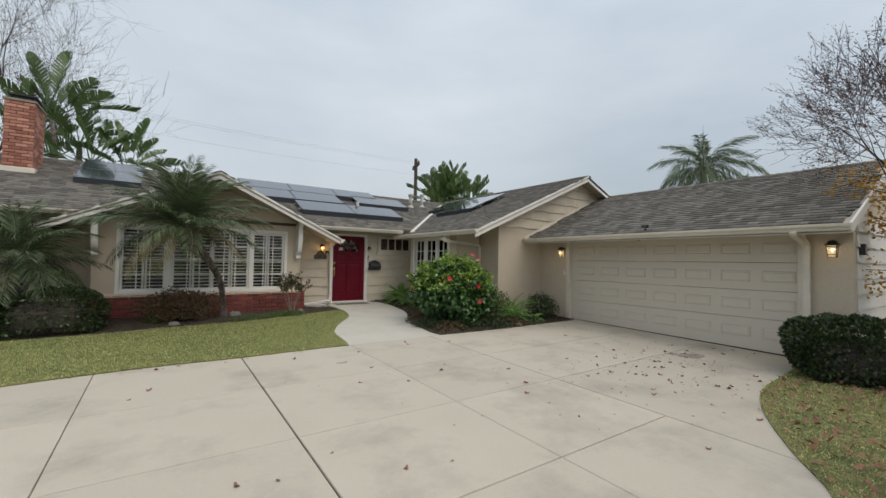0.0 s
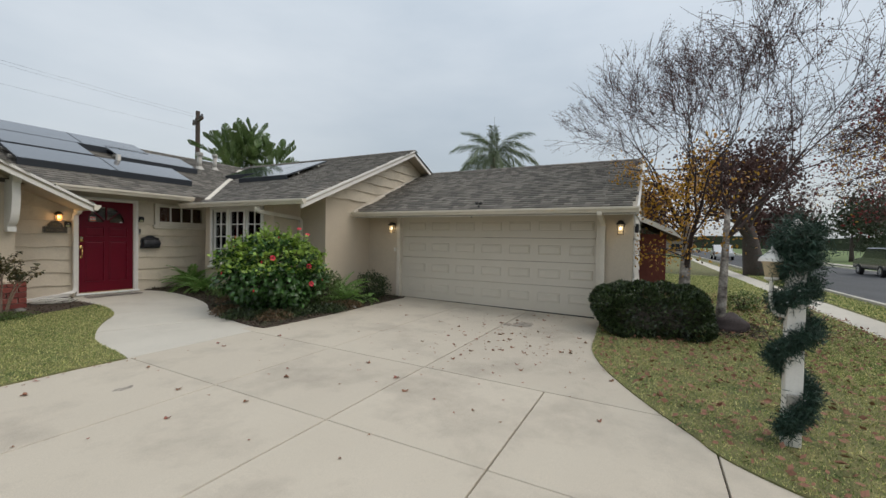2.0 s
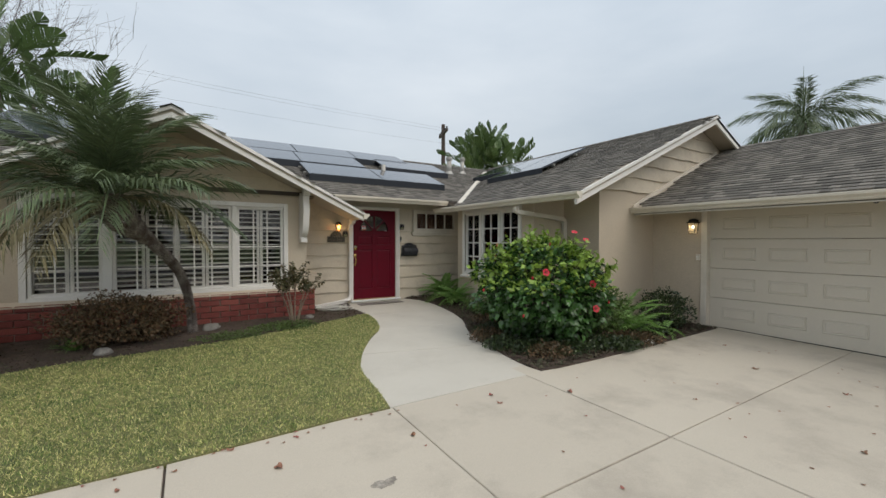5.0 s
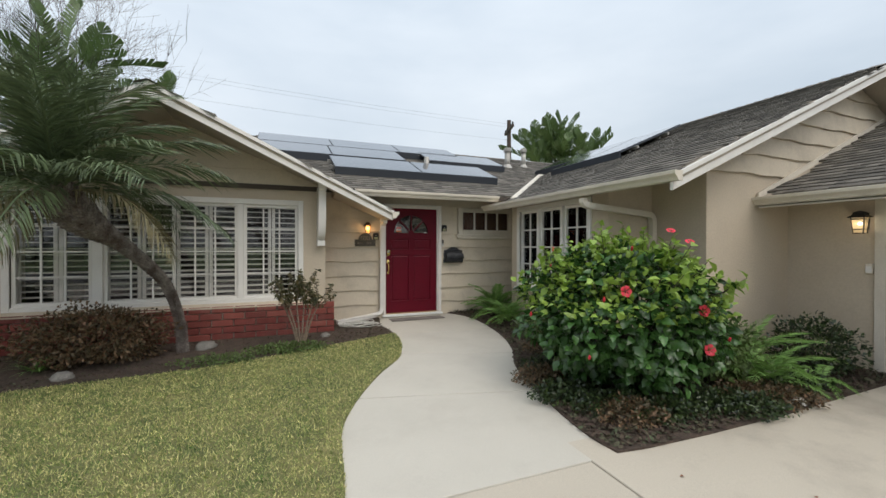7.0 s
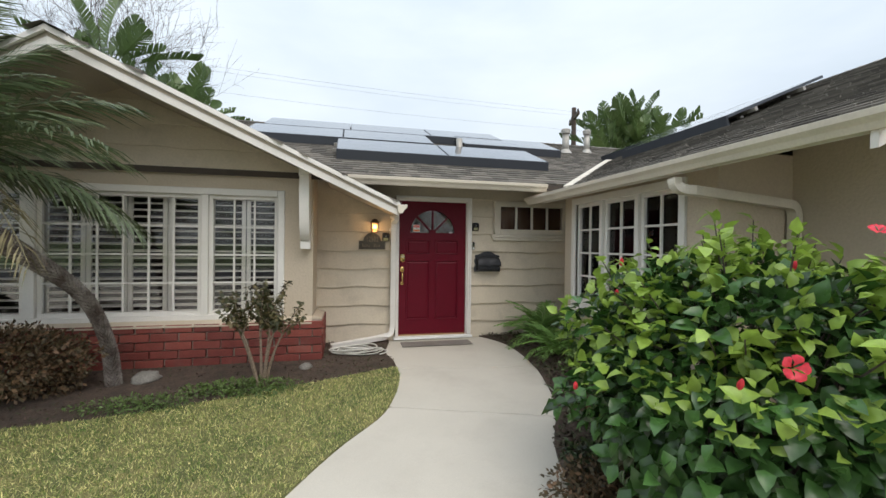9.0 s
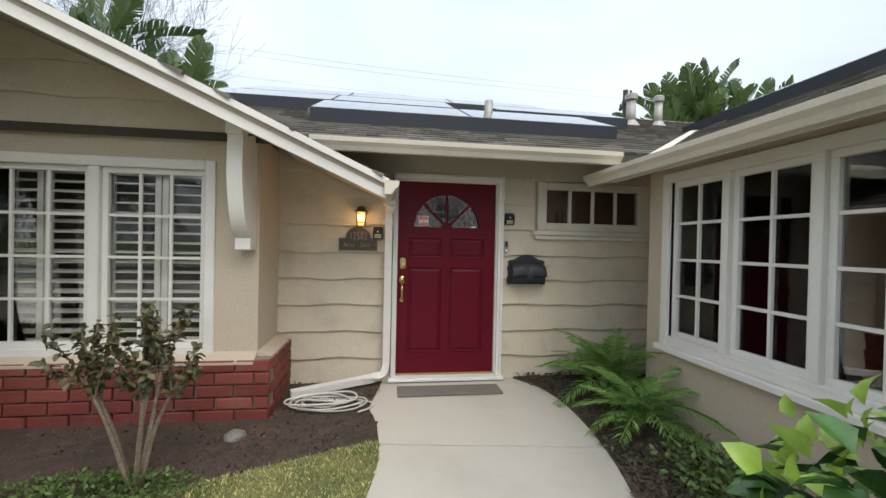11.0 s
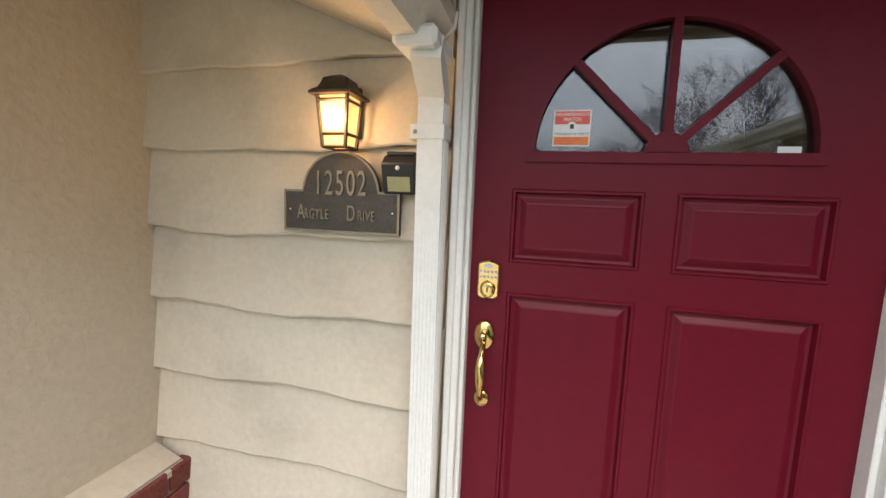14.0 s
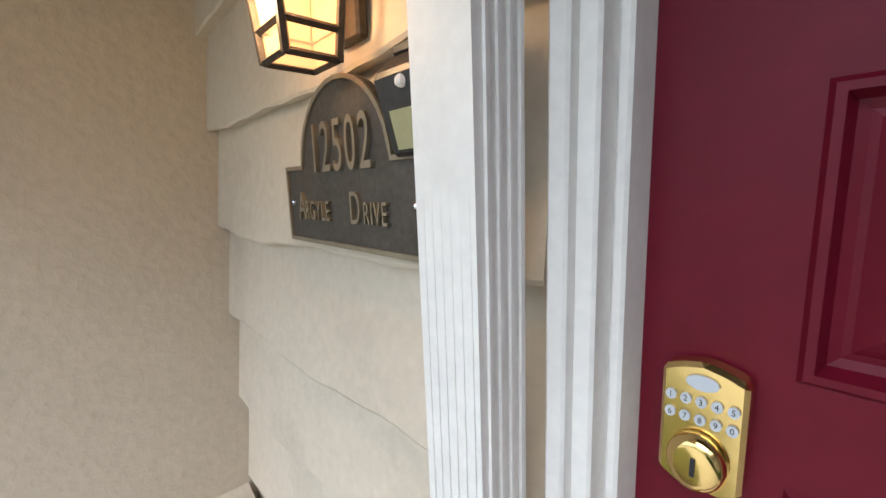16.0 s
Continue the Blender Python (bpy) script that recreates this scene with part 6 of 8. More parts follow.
for nme, n, lo, hi, mt, size in (("leaves", 5600, 0.58, 1.04, HIB_LEAF, (0.065, 0.125)), ("young_leaves", 1050, 0.93, 1.10, HIB_YOUNG, (0.045, 0.095))):
    d = rand_dirs(n)
    if nme == "young_leaves":
        d[:, 2] = np.abs(d[:, 2]) * 0.9 + 0.05
        d = unit(d)
    r = lo + (hi - lo) * nr.random(n) ** 0.55
    P = HC + (hib_surface(d) - HC) * r[:, None]
    keep = P[:, 2] > 0.06
    P, d = P[keep], d[keep]
    n = len(P)
    D = unit(d * 0.9 + nr.normal(size=(n, 3)) * 0.55 + np.array((0, 0, -0.15 if nme == "leaves" else 0.45)))
    U = unit(d * 0.6 + nr.normal(size=(n, 3)) * 0.35 + np.array((0, 0, 0.75)))
    L = nr.uniform(*size, n)
    V, F = leaf_arrays(P, D, U, L, L * nr.uniform(0.62, 0.8, n), 0.2, 0.3)
    fast_mesh(nme, V, F, mt, hib, "stuff")
# shoots that stand above the outline
bm, PP, DD = bmesh.new(), [], []
for k in range(66):
    d = rand_dirs(1)
    d[0, 2] = abs(d[0, 2]) + 0.35
    p = hib_surface(unit(d))[0]
    q = p + unit(d)[0] * rs.uniform(0.08, 0.26) + np.array((0, 0, 0.06))
    tube(bm, [p * 0.85 + HC * 0.15, p, q], [0.006, 0.005, 0.003], 5)
    for i in range(11):
        t = i / 10
        PP.append(p + (q - p) * t)
        DD.append(unit(d)[0] * 0.35 + nr.normal(size=3) * 0.75)
part("shoots", bm, BARK_DARK, hib)["kind"] = "stuff"
PP, DD = np.array(PP), unit(np.array(DD))
L = nr.uniform(0.055, 0.12, len(PP))
V, F = leaf_arrays(PP, DD, unit(np.tile((0, 0, 1.0), (len(PP), 1)) + nr.normal(size=PP.shape) * 0.3), L, L * 0.66, 0.14, 0.2)
fast_mesh("shoot_leaves", V, F, HIB_YOUNG, hib, "stuff")


def flower(at, facing, size=0.055, bud=False):
    """A hibiscus bloom of five ruffled petals, or a furled bud."""
    z = Vector(facing).normalized()
    rot = z.to_track_quat("Z", "Y").to_matrix().to_4x4()
    m = Matrix.Translation(at) @ rot
    b = bmesh.new()
    if bud:
        lathe(b, [(0.004, 0), (0.011, 0.012), (0.013, 0.028), (0.010, 0.045), (0.003, 0.058)], (0, 0, 0), 7)
    else:
        for k in range(5):
            a0 = 2 * math.pi * k / 5
            rows = []
            for i, (r, h, wd) in enumerate(((0.1, 0.0, 0.08), (0.45, 0.28, 0.42), (0.8, 0.42, 0.62), (1.0, 0.38, 0.5))):
                row = []
                for j in range(5):
                    s = (j - 2) / 2
                    ang = a0 + s * wd
                    rr = size * r * (1 - 0.10 * s * s)
                    row.append(b.verts.new((rr * math.cos(ang), rr * math.sin(ang), size * (h + 0.10 * math.sin(s * 5 + k * 2 + i) * r))))
                rows.append(row)
            for p, q in zip(rows, rows[1:]):
                for j in range(4):
                    b.faces.new((p[j], p[j + 1], q[j + 1], q[j]))
    ob = part("flower_bud" if bud else "flower", b, HIB_FLOWER, hib, "red flower", smooth=True)
    ob.matrix_parent_inverse = Matrix.Identity(4)
    ob.matrix_basis = Matrix.Translation(-hib.location) @ m


for p in ((5.61, 6.94, 0.88), (5.63, 6.90, 0.55), (5.02, 7.22, 1.04)):
    flower((p[0] - 0.06, p[1] - 0.17, p[2] - 0.07), (-0.35, -1, 0.25), 0.052)
for p in ((5.0, 8.2, 1.38), (4.97, 8.2, 1.19), (5.85, 7.45, 1.58), (5.92, 7.3, 1.47), (6.01, 6.98, 0.57), (4.55, 7.95, 0.74), (4.70, 7.3, 0.46), (5.39, 7.5, 1.39), (4.84, 7.28, 0.95)):
    flower((p[0] - 0.06, p[1] - 0.17, p[2] - 0.07), (-0.3, -0.5, 0.9), 0.045, bud=len(p) == 3 and p[2] not in (1.58, 1.47))


def shrub(name, label, category, at, radii, mt, n, leaf, hollow=0.4, stems=14, flat=False, group="", box_form=False, width=0.55, lumps=0.12):
    """A leafy shrub: stems and small leaves in an uneven ellipsoid or clipped block."""
    t = thing(name, label, category, group, (at[0], at[1], G(at[0], at[1])))
    R = np.array(radii)
    if box_form:
        P = nr.uniform(-1, 1, size=(n, 3))
        ax = nr.integers(0, 3, n)
        sg = np.where(nr.random(n) < 0.5, -1, 1)
        sg = np.where((ax == 2), 1, sg)
        P[np.arange(n), ax] = sg * (1.06 - 0.34 * nr.random(n) ** 1.5)
        q = np.abs(P) ** 3.2
        P = P / np.maximum(1.0, (q.sum(1) ** (1 / 3.2)))[:, None]
        d = unit(P)
        P = P * R
        P += lumps * R.min() * np.sin(P * 4.2 + 1)[:, [1, 2, 0]] + 0.05 * R.min() * np.sin(P * 17)[:, [2, 0, 1]]
        P[:, 2] += R[2]
        cb = bmesh.new()
        box(cb, -R[0] * 0.74, R[0] * 0.74, -R[1] * 0.74, R[1] * 0.74, 0.0, R[2] * 1.5, 0.16)
        part("twig_core", cb, BARK_DARK, t)
    else:
        d = rand_dirs(n)
        r = hollow + (1 - hollow) * nr.random(n) ** 0.5
        w = 1 + lumps * np.sin(6 * d[:, 0] + 3 * d[:, 2]) + lumps * np.sin(8 * d[:, 1] + 2)
        P = d * (r * w)[:, None] * R
        P[:, 2] += R[2] * 0.95
    keep = P[:, 2] > 0.02
    P, d = P[keep], d[keep]
    n = len(P)
    D = unit(d + nr.normal(size=(n, 3)) * 0.7)
    U = unit(nr.normal(size=(n, 3)) * 0.5 + d * 0.5 + np.array((0, 0, 0.7)))
    L = nr.uniform(leaf * 0.65, leaf * 1.2, n)
    V, F = quick_leaf(P, D, U, L, L * width)
    fast_mesh("leaves", V, F, mt, t, "stuff")
    b = bmesh.new()
    for k in range(stems):
        a = rng.uniform(0, 6.28)
        q = Vector((math.cos(a) * R[0] * rng.uniform(0.2, 0.8), math.sin(a) * R[1] * rng.uniform(0.2, 0.8), R[2] * rng.uniform(1.0, 1.7)))
        tube(b, catmull([(q.x * 0.15, q.y * 0.15, -0.02), (q.x * 0.5, q.y * 0.5, q.z * 0.45), q], 3), [0.014, 0.013, 0.012, 0.01, 0.008, 0.005, 0.003], 5)
    part("stems", b, BARK_DARK, t)["kind"] = "stuff"
    return t


hr = shrub("hedge", "dense clipped dark green hedge beside the driveway", "hedge", (8.04, 1.0), (0.60, 0.95, 0.40), HEDGE_LEAF, 21000, 0.058, box_form=True, stems=20, lumps=0.22)
hr.rotation_euler = (0, 0, radians(20))
for k in range(4):
    shrub("hedge", "low clipped green hedge in front of the palms", "hedge", (-1.9 - 1.25 * k, 10.0 - 0.05 * k), (0.74, 0.56, 0.38), HEDGE_LEAF, 10000, 0.055, box_form=True, lumps=0.2, group="left hedge")
shrub("bronze_shrub", "bronze and brown leaved shrub under the window", "shrub", (0.12, 10.5), (0.8, 0.46, 0.36), DUSK_LEAF, 7500, 0.05, 0.3)
shrub("dark_bush", "small dark green bush beside the garage", "bush", (8.05, 7.18), (0.42, 0.40, 0.34), HEDGE_LEAF, 3200, 0.05, 0.3)
shrub("leggy_bush", "loose green bush behind the hibiscus", "bush", (6.55, 7.35), (0.45, 0.4, 0.42), SOFT_LEAF, 2200, 0.06, 0.3)
shrub("ground_shrub", "low green plant at the foot of the bay", "plant", (5.95, 9.6), (0.3, 0.7, 0.16), SOFT_LEAF, 1600, 0.05, 0.2)
shrub("ground_shrub", "low green weeds by the window bed", "plant", (2.3, 10.24), (0.6, 0.18, 0.07), SOFT_LEAF, 1700, 0.035, 0.1, stems=3)
shrub("ground_shrub", "low green weeds along the bed edge", "plant", (1.5, 10.0), (0.5, 0.16, 0.06), SOFT_LEAF, 1200, 0.03, 0.1, stems=3)
for gx, gy in ((4.95, 7.25), (5.35, 6.95), (5.9, 6.92), (6.4, 6.95), (5.15, 8.35), (5.6, 9.0), (6.9, 6.95), (7.3, 6.98), (5.0, 7.0), (6.15, 6.72), (6.65, 6.75), (4.75, 7.6), (4.85, 8.05)):
    shrub("ground_cover", "low dark reddish-green creeping ground cover", "ground cover", (gx, gy), (0.36, 0.24, 0.085), DUSK_LEAF if gx * 10 % 2 < 1 else HEDGE_LEAF, 1300, 0.042, 0.1, stems=2, group="ground cover")
shrub("small_bush", "small round bush by the pavement", "bush", (12.4, -1.0), (0.35, 0.35, 0.26), SOFT_LEAF, 900, 0.06, 0.3)
shrub("small_bush", "small dark bush by the pavement", "bush", (15.0, -2.2), (0.4, 0.3, 0.18), HEDGE_LEAF, 700, 0.07, 0.3)

# bare-stemmed rose
rose = thing("rose_shrub", "leggy rose shrub with pale bare stems", "shrub", "", (2.46, 10.34, G(2.46, 10.34)))
bm, tips = bmesh.new(), []
for k in range(6):
    a = k * 1.05 + rng.uniform(-0.3, 0.3)
    p0 = Vector((0.02 * math.cos(a), 0.02 * math.sin(a), 0))
    p1 = Vector((0.10 * math.cos(a), 0.10 * math.sin(a), 0.35))
    p2 = Vector((0.20 * math.cos(a), 0.16 * math.sin(a), 0.66 + rng.uniform(-0.08, 0.08)))
    tube(bm, catmull([p0, p1, p2], 4), [0.013, 0.013, 0.012, 0.011, 0.010, 0.009, 0.008, 0.007, 0.006], 6)
    for j in range(5):
        q = p2 + Vector((rng.uniform(-0.14, 0.14), rng.uniform(-0.12, 0.12), rng.uniform(0.05, 0.28)))
        s = p1.lerp(p2, rng.uniform(0.4, 1))
        tube(bm, [s, s.lerp(q, 0.5) + Vector((0, 0, 0.02)), q], [0.005, 0.004, 0.0025], 5)
        tips += [s.lerp(q, t) for t in np.linspace(0.25, 1.05, 10)]
part("stems", bm, mat("rose_stem", (0.25, 0.19, 0.14), 0.8, var=0.3, scale=20), rose)["kind"] = "stuff"
P = np.array([tuple(t) for t in tips for _ in range(4)])
D = rand_dirs(len(P))
L = nr.uniform(0.028, 0.055, len(P))
V, F = leaf_arrays(P, D, unit(nr.normal(size=P.shape) * 0.4 + (0, 0, 1)), L, L * 0.6)
fast_mesh("leaves", V, F, mat("rose_leaf", (0.075, 0.085, 0.032), 0.5, var=0.2, bump=0, isl_var=0.4, alt=(0.11, 0.085, 0.035), trans=0.15), rose, "stuff")


rose.scale = (1.3, 1.2, 1.1)

# ---- palms ----


def frond_mesh(name, length, pairs, leaf, droop, material, width=0.02, spread=0.75, seed=0, hang=0.35, plume=False, stalk=0.12):
    """A feather frond along +x that arches up and over; leaflets are part of the one blade."""
    r = np.random.default_rng(seed)
    t = np.linspace(0, 1, 14)
    X = length * (t - 0.18 * droop * t ** 2)
    Z = length * (0.10 * np.sin(t * 2.2) - droop * 0.55 * t ** 2.2)
    spine = np.stack([X, np.zeros_like(X), Z], 1)
    vs, fs = [], []
    for i in range(14):
        w = 0.011 * (1 - 0.8 * t[i]) * max(0.7, length)
        vs += [spine[i] + (0, w, 0), spine[i] + (0, 0, w * 0.8), spine[i] + (0, -w, 0)]
    for i in range(13):
        for a, b_ in ((0, 1), (1, 2)):
            p, q = i * 3 + a, i * 3 + b_
            fs += [(p, q, q + 3), (p, q + 3, p + 3)]
    vs = np.array(vs)
    P, D, L = [], [], []
    for k in range(pairs):
        s = stalk + (1 - stalk) * (k + 0.5) / pairs
        p = np.array([np.interp(s, t, spine[:, c]) for c in range(3)])
        tg = np.array([np.interp(min(s + 0.03, 1), t, spine[:, c]) for c in range(3)]) - p
        tg = tg / max(np.linalg.norm(tg), 1e-5)
        ln = leaf * (0.45 + 0.75 * math.sin(math.pi * min(1, 0.12 + 0.86 * s)) ** 0.8)
        for sd in (-1, 1):
            up = r.uniform(-0.25, 0.35) if not plume else r.uniform(-0.8, 0.8)
            d = tg * (0.62 + 0.35 * s) + np.array((0, sd * spread, 0)) + np.array((0, 0, up * 0.6 - 0.05))
            P.append(p)
            D.append(d + r.normal(size=3) * 0.08)
            L.append(ln * r.uniform(0.85, 1.12))
    P, D, L = np.array(P), unit(np.array(D)), np.array(L)
    S = unit(np.cross(D, np.tile((0, 0, 1.0), (len(D), 1)) + r.normal(size=D.shape) * 0.25))
    W = (width * L / leaf)[:, None]
    m = P + D * L[:, None] * 0.5 + np.array((0, 0, -0.03)) * hang * L[:, None]
    e = P + D * L[:, None] * 0.97 + np.array((0, 0, -1.0)) * (hang * L[:, None] * 0.55)
    LV = np.stack([P, m + S * W * 0.5, m - S * W * 0.5, e], 1).reshape(-1, 3)
    LF = (np.arange(len(P))[:, None, None] * 4 + np.array([(0, 1, 2), (1, 3, 2)])[None]).reshape(-1, 3) + len(vs)
    ob = fast_mesh(name, np.concatenate([vs, LV]), np.concatenate([np.array(fs), LF]), material)
    me = ob.data
    bpy.data.objects.remove(ob)
    return me


def crown(parent, centre, meshes, count, low, high, seed, scale=(0.85, 1.1), dry=None, lean=(0, 0)):
    """Fronds in a spiral round a palm's head, upright in the middle and hanging at the rim."""
    r = random.Random(seed)
    for k in range(count):
        f = k / (count - 1)
        el = high + (low - high) * f ** 0.85 + r.uniform(-7, 7)
        az = k * 137.5 + r.uniform(-14, 14)
        me = dry if dry and f > 0.93 else meshes[r.randrange(len(meshes))]
        ob = new("frond", me)
        ob.parent = parent
        s = r.uniform(*scale)
        ob.matrix_basis = Matrix.Translation(centre) @ Matrix.Rotation(radians(az), 4, "Z") @ Matrix.Rotation(radians(-el), 4, "Y") @ Matrix.Rotation(radians(r.uniform(-18, 18)), 4, "X") @ Matrix.Scale(s, 4)


PYG = [frond_mesh("frond", 1.45, 54, 0.30, d, PALM_LEAF, 0.017, 0.8, 10 + i, 0.5) for i, d in enumerate((0.3, 0.5, 0.72))]
PYG_DRY = frond_mesh("dry_frond", 1.25, 46, 0.26, 1.0, PALM_DRY, 0.016, 0.75, 21, 0.8)


def pygmy_palm(name, label, path, radii, head, count, seed, low=-38, high=84, scale=(0.85, 1.12)):
    t = thing(name, label, "palm tree", "", (path[0][0], path[0][1], G(path[0][0], path[0][1])))
    o = Vector(t.location)
    pts = catmull([Vector(p) - o for p in path], 8)
    n = len(pts)
    rr = [float(np.interp(i / (n - 1), np.linspace(0, 1, len(radii)), radii)) for i in range(n)]
    b = bmesh.new()
    tube(b, pts, rr, 14)
    part("trunk", b, BARK_PALM, t, "ringed grey-brown trunk", smooth=True)
    # old leaf scars
    V, F = [], []
    r = random.Random(seed)
    for i in range(n - 1):
        d = (pts[i + 1] - pts[i]).normalized()
        s = d.cross(Vector((0, 1, 0.2))).normalized()
        u = d.cross(s)
        big = max(0.0, (i / n - 0.66) / 0.34)
        for h_ in range(3):
            for k in range(11):
                a = 2 * math.pi * (k + 0.5 * (h_ % 2)) / 11 + i * 0.3 + r.uniform(-0.1, 0.1)
                rad = s * math.cos(a) + u * math.sin(a)
                tan = d.cross(rad)
                c = pts[i].lerp(pts[i + 1], h_ / 3) + rad * rr[i] * 0.97
                w, hh, oo = rr[i] * 0.28, 0.04 + 0.05 * big, 0.026 + 0.04 * big
                j = len(V)
                V += [c - tan * w, c + tan * w, c + rad * oo + d * hh, c - rad * 0.01 + d * (hh + 0.02)]
                F += [(j, j + 1, j + 2), (j, j + 2, j + 3), (j + 1, j + 3, j + 2)]
    ob = raw_part("leaf_scars", V, F, BARK_PALM, t)
    ob["kind"] = "stuff"
    crown(t, Vector(head) - o, PYG, count, low, high, seed, scale, PYG_DRY)
    return t


pygmy_palm("palm_tree", "leaning pygmy date palm with arching grey-green fronds", [(1.0, 10.66, -0.1), (0.96, 10.6, 0.42), (0.83, 10.42, 0.92), (0.53, 10.05, 1.36), (0.26, 9.76, 1.64), (0.08, 9.63, 1.92)], [0.056, 0.045, 0.050, 0.068, 0.165, 0.12], (0.09, 9.63, 1.88), 50, 4, low=-9, high=87, scale=(0.92, 1.22))
pygmy_palm("palm_tree", "short dark pygmy date palm behind the hedge", [(-2.55, 10.75, 0.0), (-2.52, 10.74, 0.5), (-2.5, 10.72, 1.15)], [0.10, 0.10, 0.16], (-2.5, 10.72, 1.2), 44, 9, low=-35, scale=(0.85, 1.15))

QUEEN = [frond_mesh("queen_frond", 2.6, 70, 0.55, d, PALM_LEAF, 0.03, 0.55, 40 + i, 0.9, True) for i, d in enumerate((0.8, 1.1))]


def queen_palm(x, y, h, label, s=1.0, count=18):
    t = thing("queen_palm", label, "palm tree", "far palms", (x, y, G(x, y) - 0.1))
    b = bmesh.new()
    tube(b, catmull([(0, 0, 0), (0.1, 0, h * 0.5), (0, 0, h)], 6), [0.2 * s] * 10 + [0.22 * s, 0.16 * s, 0.1 * s], 10)
    part("trunk", b, BARK_PALM, t)
    crown(t, Vector((0, 0, h)), QUEEN, count, -30, 75, int(x), (0.8 * s, 1.05 * s))
    b = bmesh.new()
    tube(b, [(0, 0, h), (0.05, 0.02, h + 2.1 * s)], [0.03, 0.004], 5)
    part("spear", b, PALM_LEAF, t)


queen_palm(25.0, 10.4, 7.0, "feathery queen palm behind the garage", 1.25, 22)
queen_palm(29.0, 9.6, 5.9, "smaller queen palm behind the garage", 0.95, 16)


def banana_leaf_mesh(name, L, W, seed):
    """A broad paddle leaf on a stalk along +x, torn at the edge into strips."""
    r = random.Random(seed)
    b = bmesh.new()
    tube(b, [(0, 0, 0), (L * 0.35, 0, 0.02), (L * 0.4, 0, 0.02)], [0.022, 0.014, 0.012], 5)
    n = 14
    for sd in (-1, 1):
        prev = None
        for i in range(n):
            s0, s1 = 0.36 + 0.64 * i / n, 0.36 + 0.64 * (i + 1) / n
            arch = lambda s: 0.05 * L * math.sin(s * 2.6) - 0.22 * L * max(0, s - 0.4) ** 2
            w0 = W * math.sin(math.pi * min(1, (s0 - 0.30) / 0.74)) ** 0.6
            w1 = W * math.sin(math.pi * min(1, max(0, (s1 - 0.30)) / 0.74)) ** 0.6 if i < n - 1 else 0.03
            dz = r.uniform(-0.04, 0.10) * W
            g_ = r.choice((0, 0, 0.15, 0.5)) * L * 0.64 / n
            a = b.verts.new((s0 * L, 0, arch(s0)))
            c = b.verts.new((s1 * L, 0, arch(s1)))
            d = b.verts.new((s1 * L + 0.10 * L - g_, sd * w1 * 0.5, arch(s1) + 0.16 * W + dz))
            e = b.verts.new((s0 * L + 0.10 * L, sd * w0 * 0.5, arch(s0) + 0.16 * W + dz))
            b.faces.new((a, c, d, e) if sd > 0 else (a, e, d, c))
    return link_mesh(name, b, BANANA_LEAF)


PADDLE = [banana_leaf_mesh("paddle_leaf", 1.9, 0.55, 1), banana_leaf_mesh("paddle_leaf", 1.6, 0.46, 2), banana_leaf_mesh("paddle_leaf", 2.1, 0.5, 3)]


def paradise_tree(name, label, x, y, heads, seed):
    """A clump of tall stems, each with a fan of paddle leaves. heads: (dx, dy, z, count, fan angle, size)."""
    t = thing(name, label, "tree", "giant bird of paradise trees", (x, y, G(x, y) - 0.1))
    r = random.Random(seed)
    for dx, dy, z, count, fan_az, s in heads:
        b = bmesh.new()
        tube(b, catmull([(dx * 0.3, dy * 0.3, 0), (dx * 0.7, dy * 0.7, z * 0.5), (dx, dy, z)], 5), [0.14] * 6 + [0.13, 0.12, 0.11, 0.1, 0.08], 8)
        part("stem", b, BARK_PALM, t)
        for k in range(count):
            f = (k + 0.5) / count * 2 - 1
            ob = new("leaf", PADDLE[r.randrange(3)])
            ob.parent = t
            el = 86 - abs(f) * 82 + r.uniform(-8, 8)
            az = fan_az + (0 if f > 0 else 180) + r.uniform(-45, 45)
            ob.matrix_basis = Matrix.Translation((dx, dy, z - 0.1 + 0.02 * k)) @ Matrix.Rotation(radians(az), 4, "Z") @ Matrix.Rotation(radians(-el), 4, "Y") @ Matrix.Rotation(radians(r.uniform(-60, 60)), 4, "X") @ Matrix.Scale(s * r.uniform(0.85, 1.1), 4)
    return t


paradise_tree("bird_of_paradise", "tall bird of paradise with split paddle leaves", -3.0, 19.6, [(-0.6, 0, 6.2, 12, 0, 1.1), (0.5, -0.3, 4.7, 12, 20, 1.0), (1.6, -0.2, 4.6, 12, -10, 0.95), (-1.2, 0.4, 5.2, 10, 60, 1.0), (0.1, 0.3, 5.5, 10, 30, 1.0)], 3)
paradise_tree("bird_of_paradise", "bird of paradise clump behind the ridge", 13.3, 18.6, [(-0.9, 0, 4.5, 20, 0, 0.95), (0.2, 0.2, 5.1, 22, 15, 0.95), (1.2, -0.2, 4.3, 20, -20, 0.95), (-0.3, 0.5, 4.1, 18, 40, 0.95), (0.6, 0.4, 4.6, 18, 70, 0.9)], 6)

# ferns by the door and the bay
FERN = [frond_mesh("fern_frond", 0.66, 40, 0.11, d, FERN_LEAF, 0.012, 0.95, 60 + i, 0.25, False, 0.2) for i, d in enumerate((0.75, 1.0, 1.25))]


def fern(x, y, count, s, label, high=80, low=2, seed=1, group="ferns"):
    t = thing("fern", label, "fern", group, (x, y, G(x, y) + 0.02))
    crown(t, Vector((0, 0, 0.03)), FERN, count, low, high, seed, (0.8 * s, 1.15 * s))


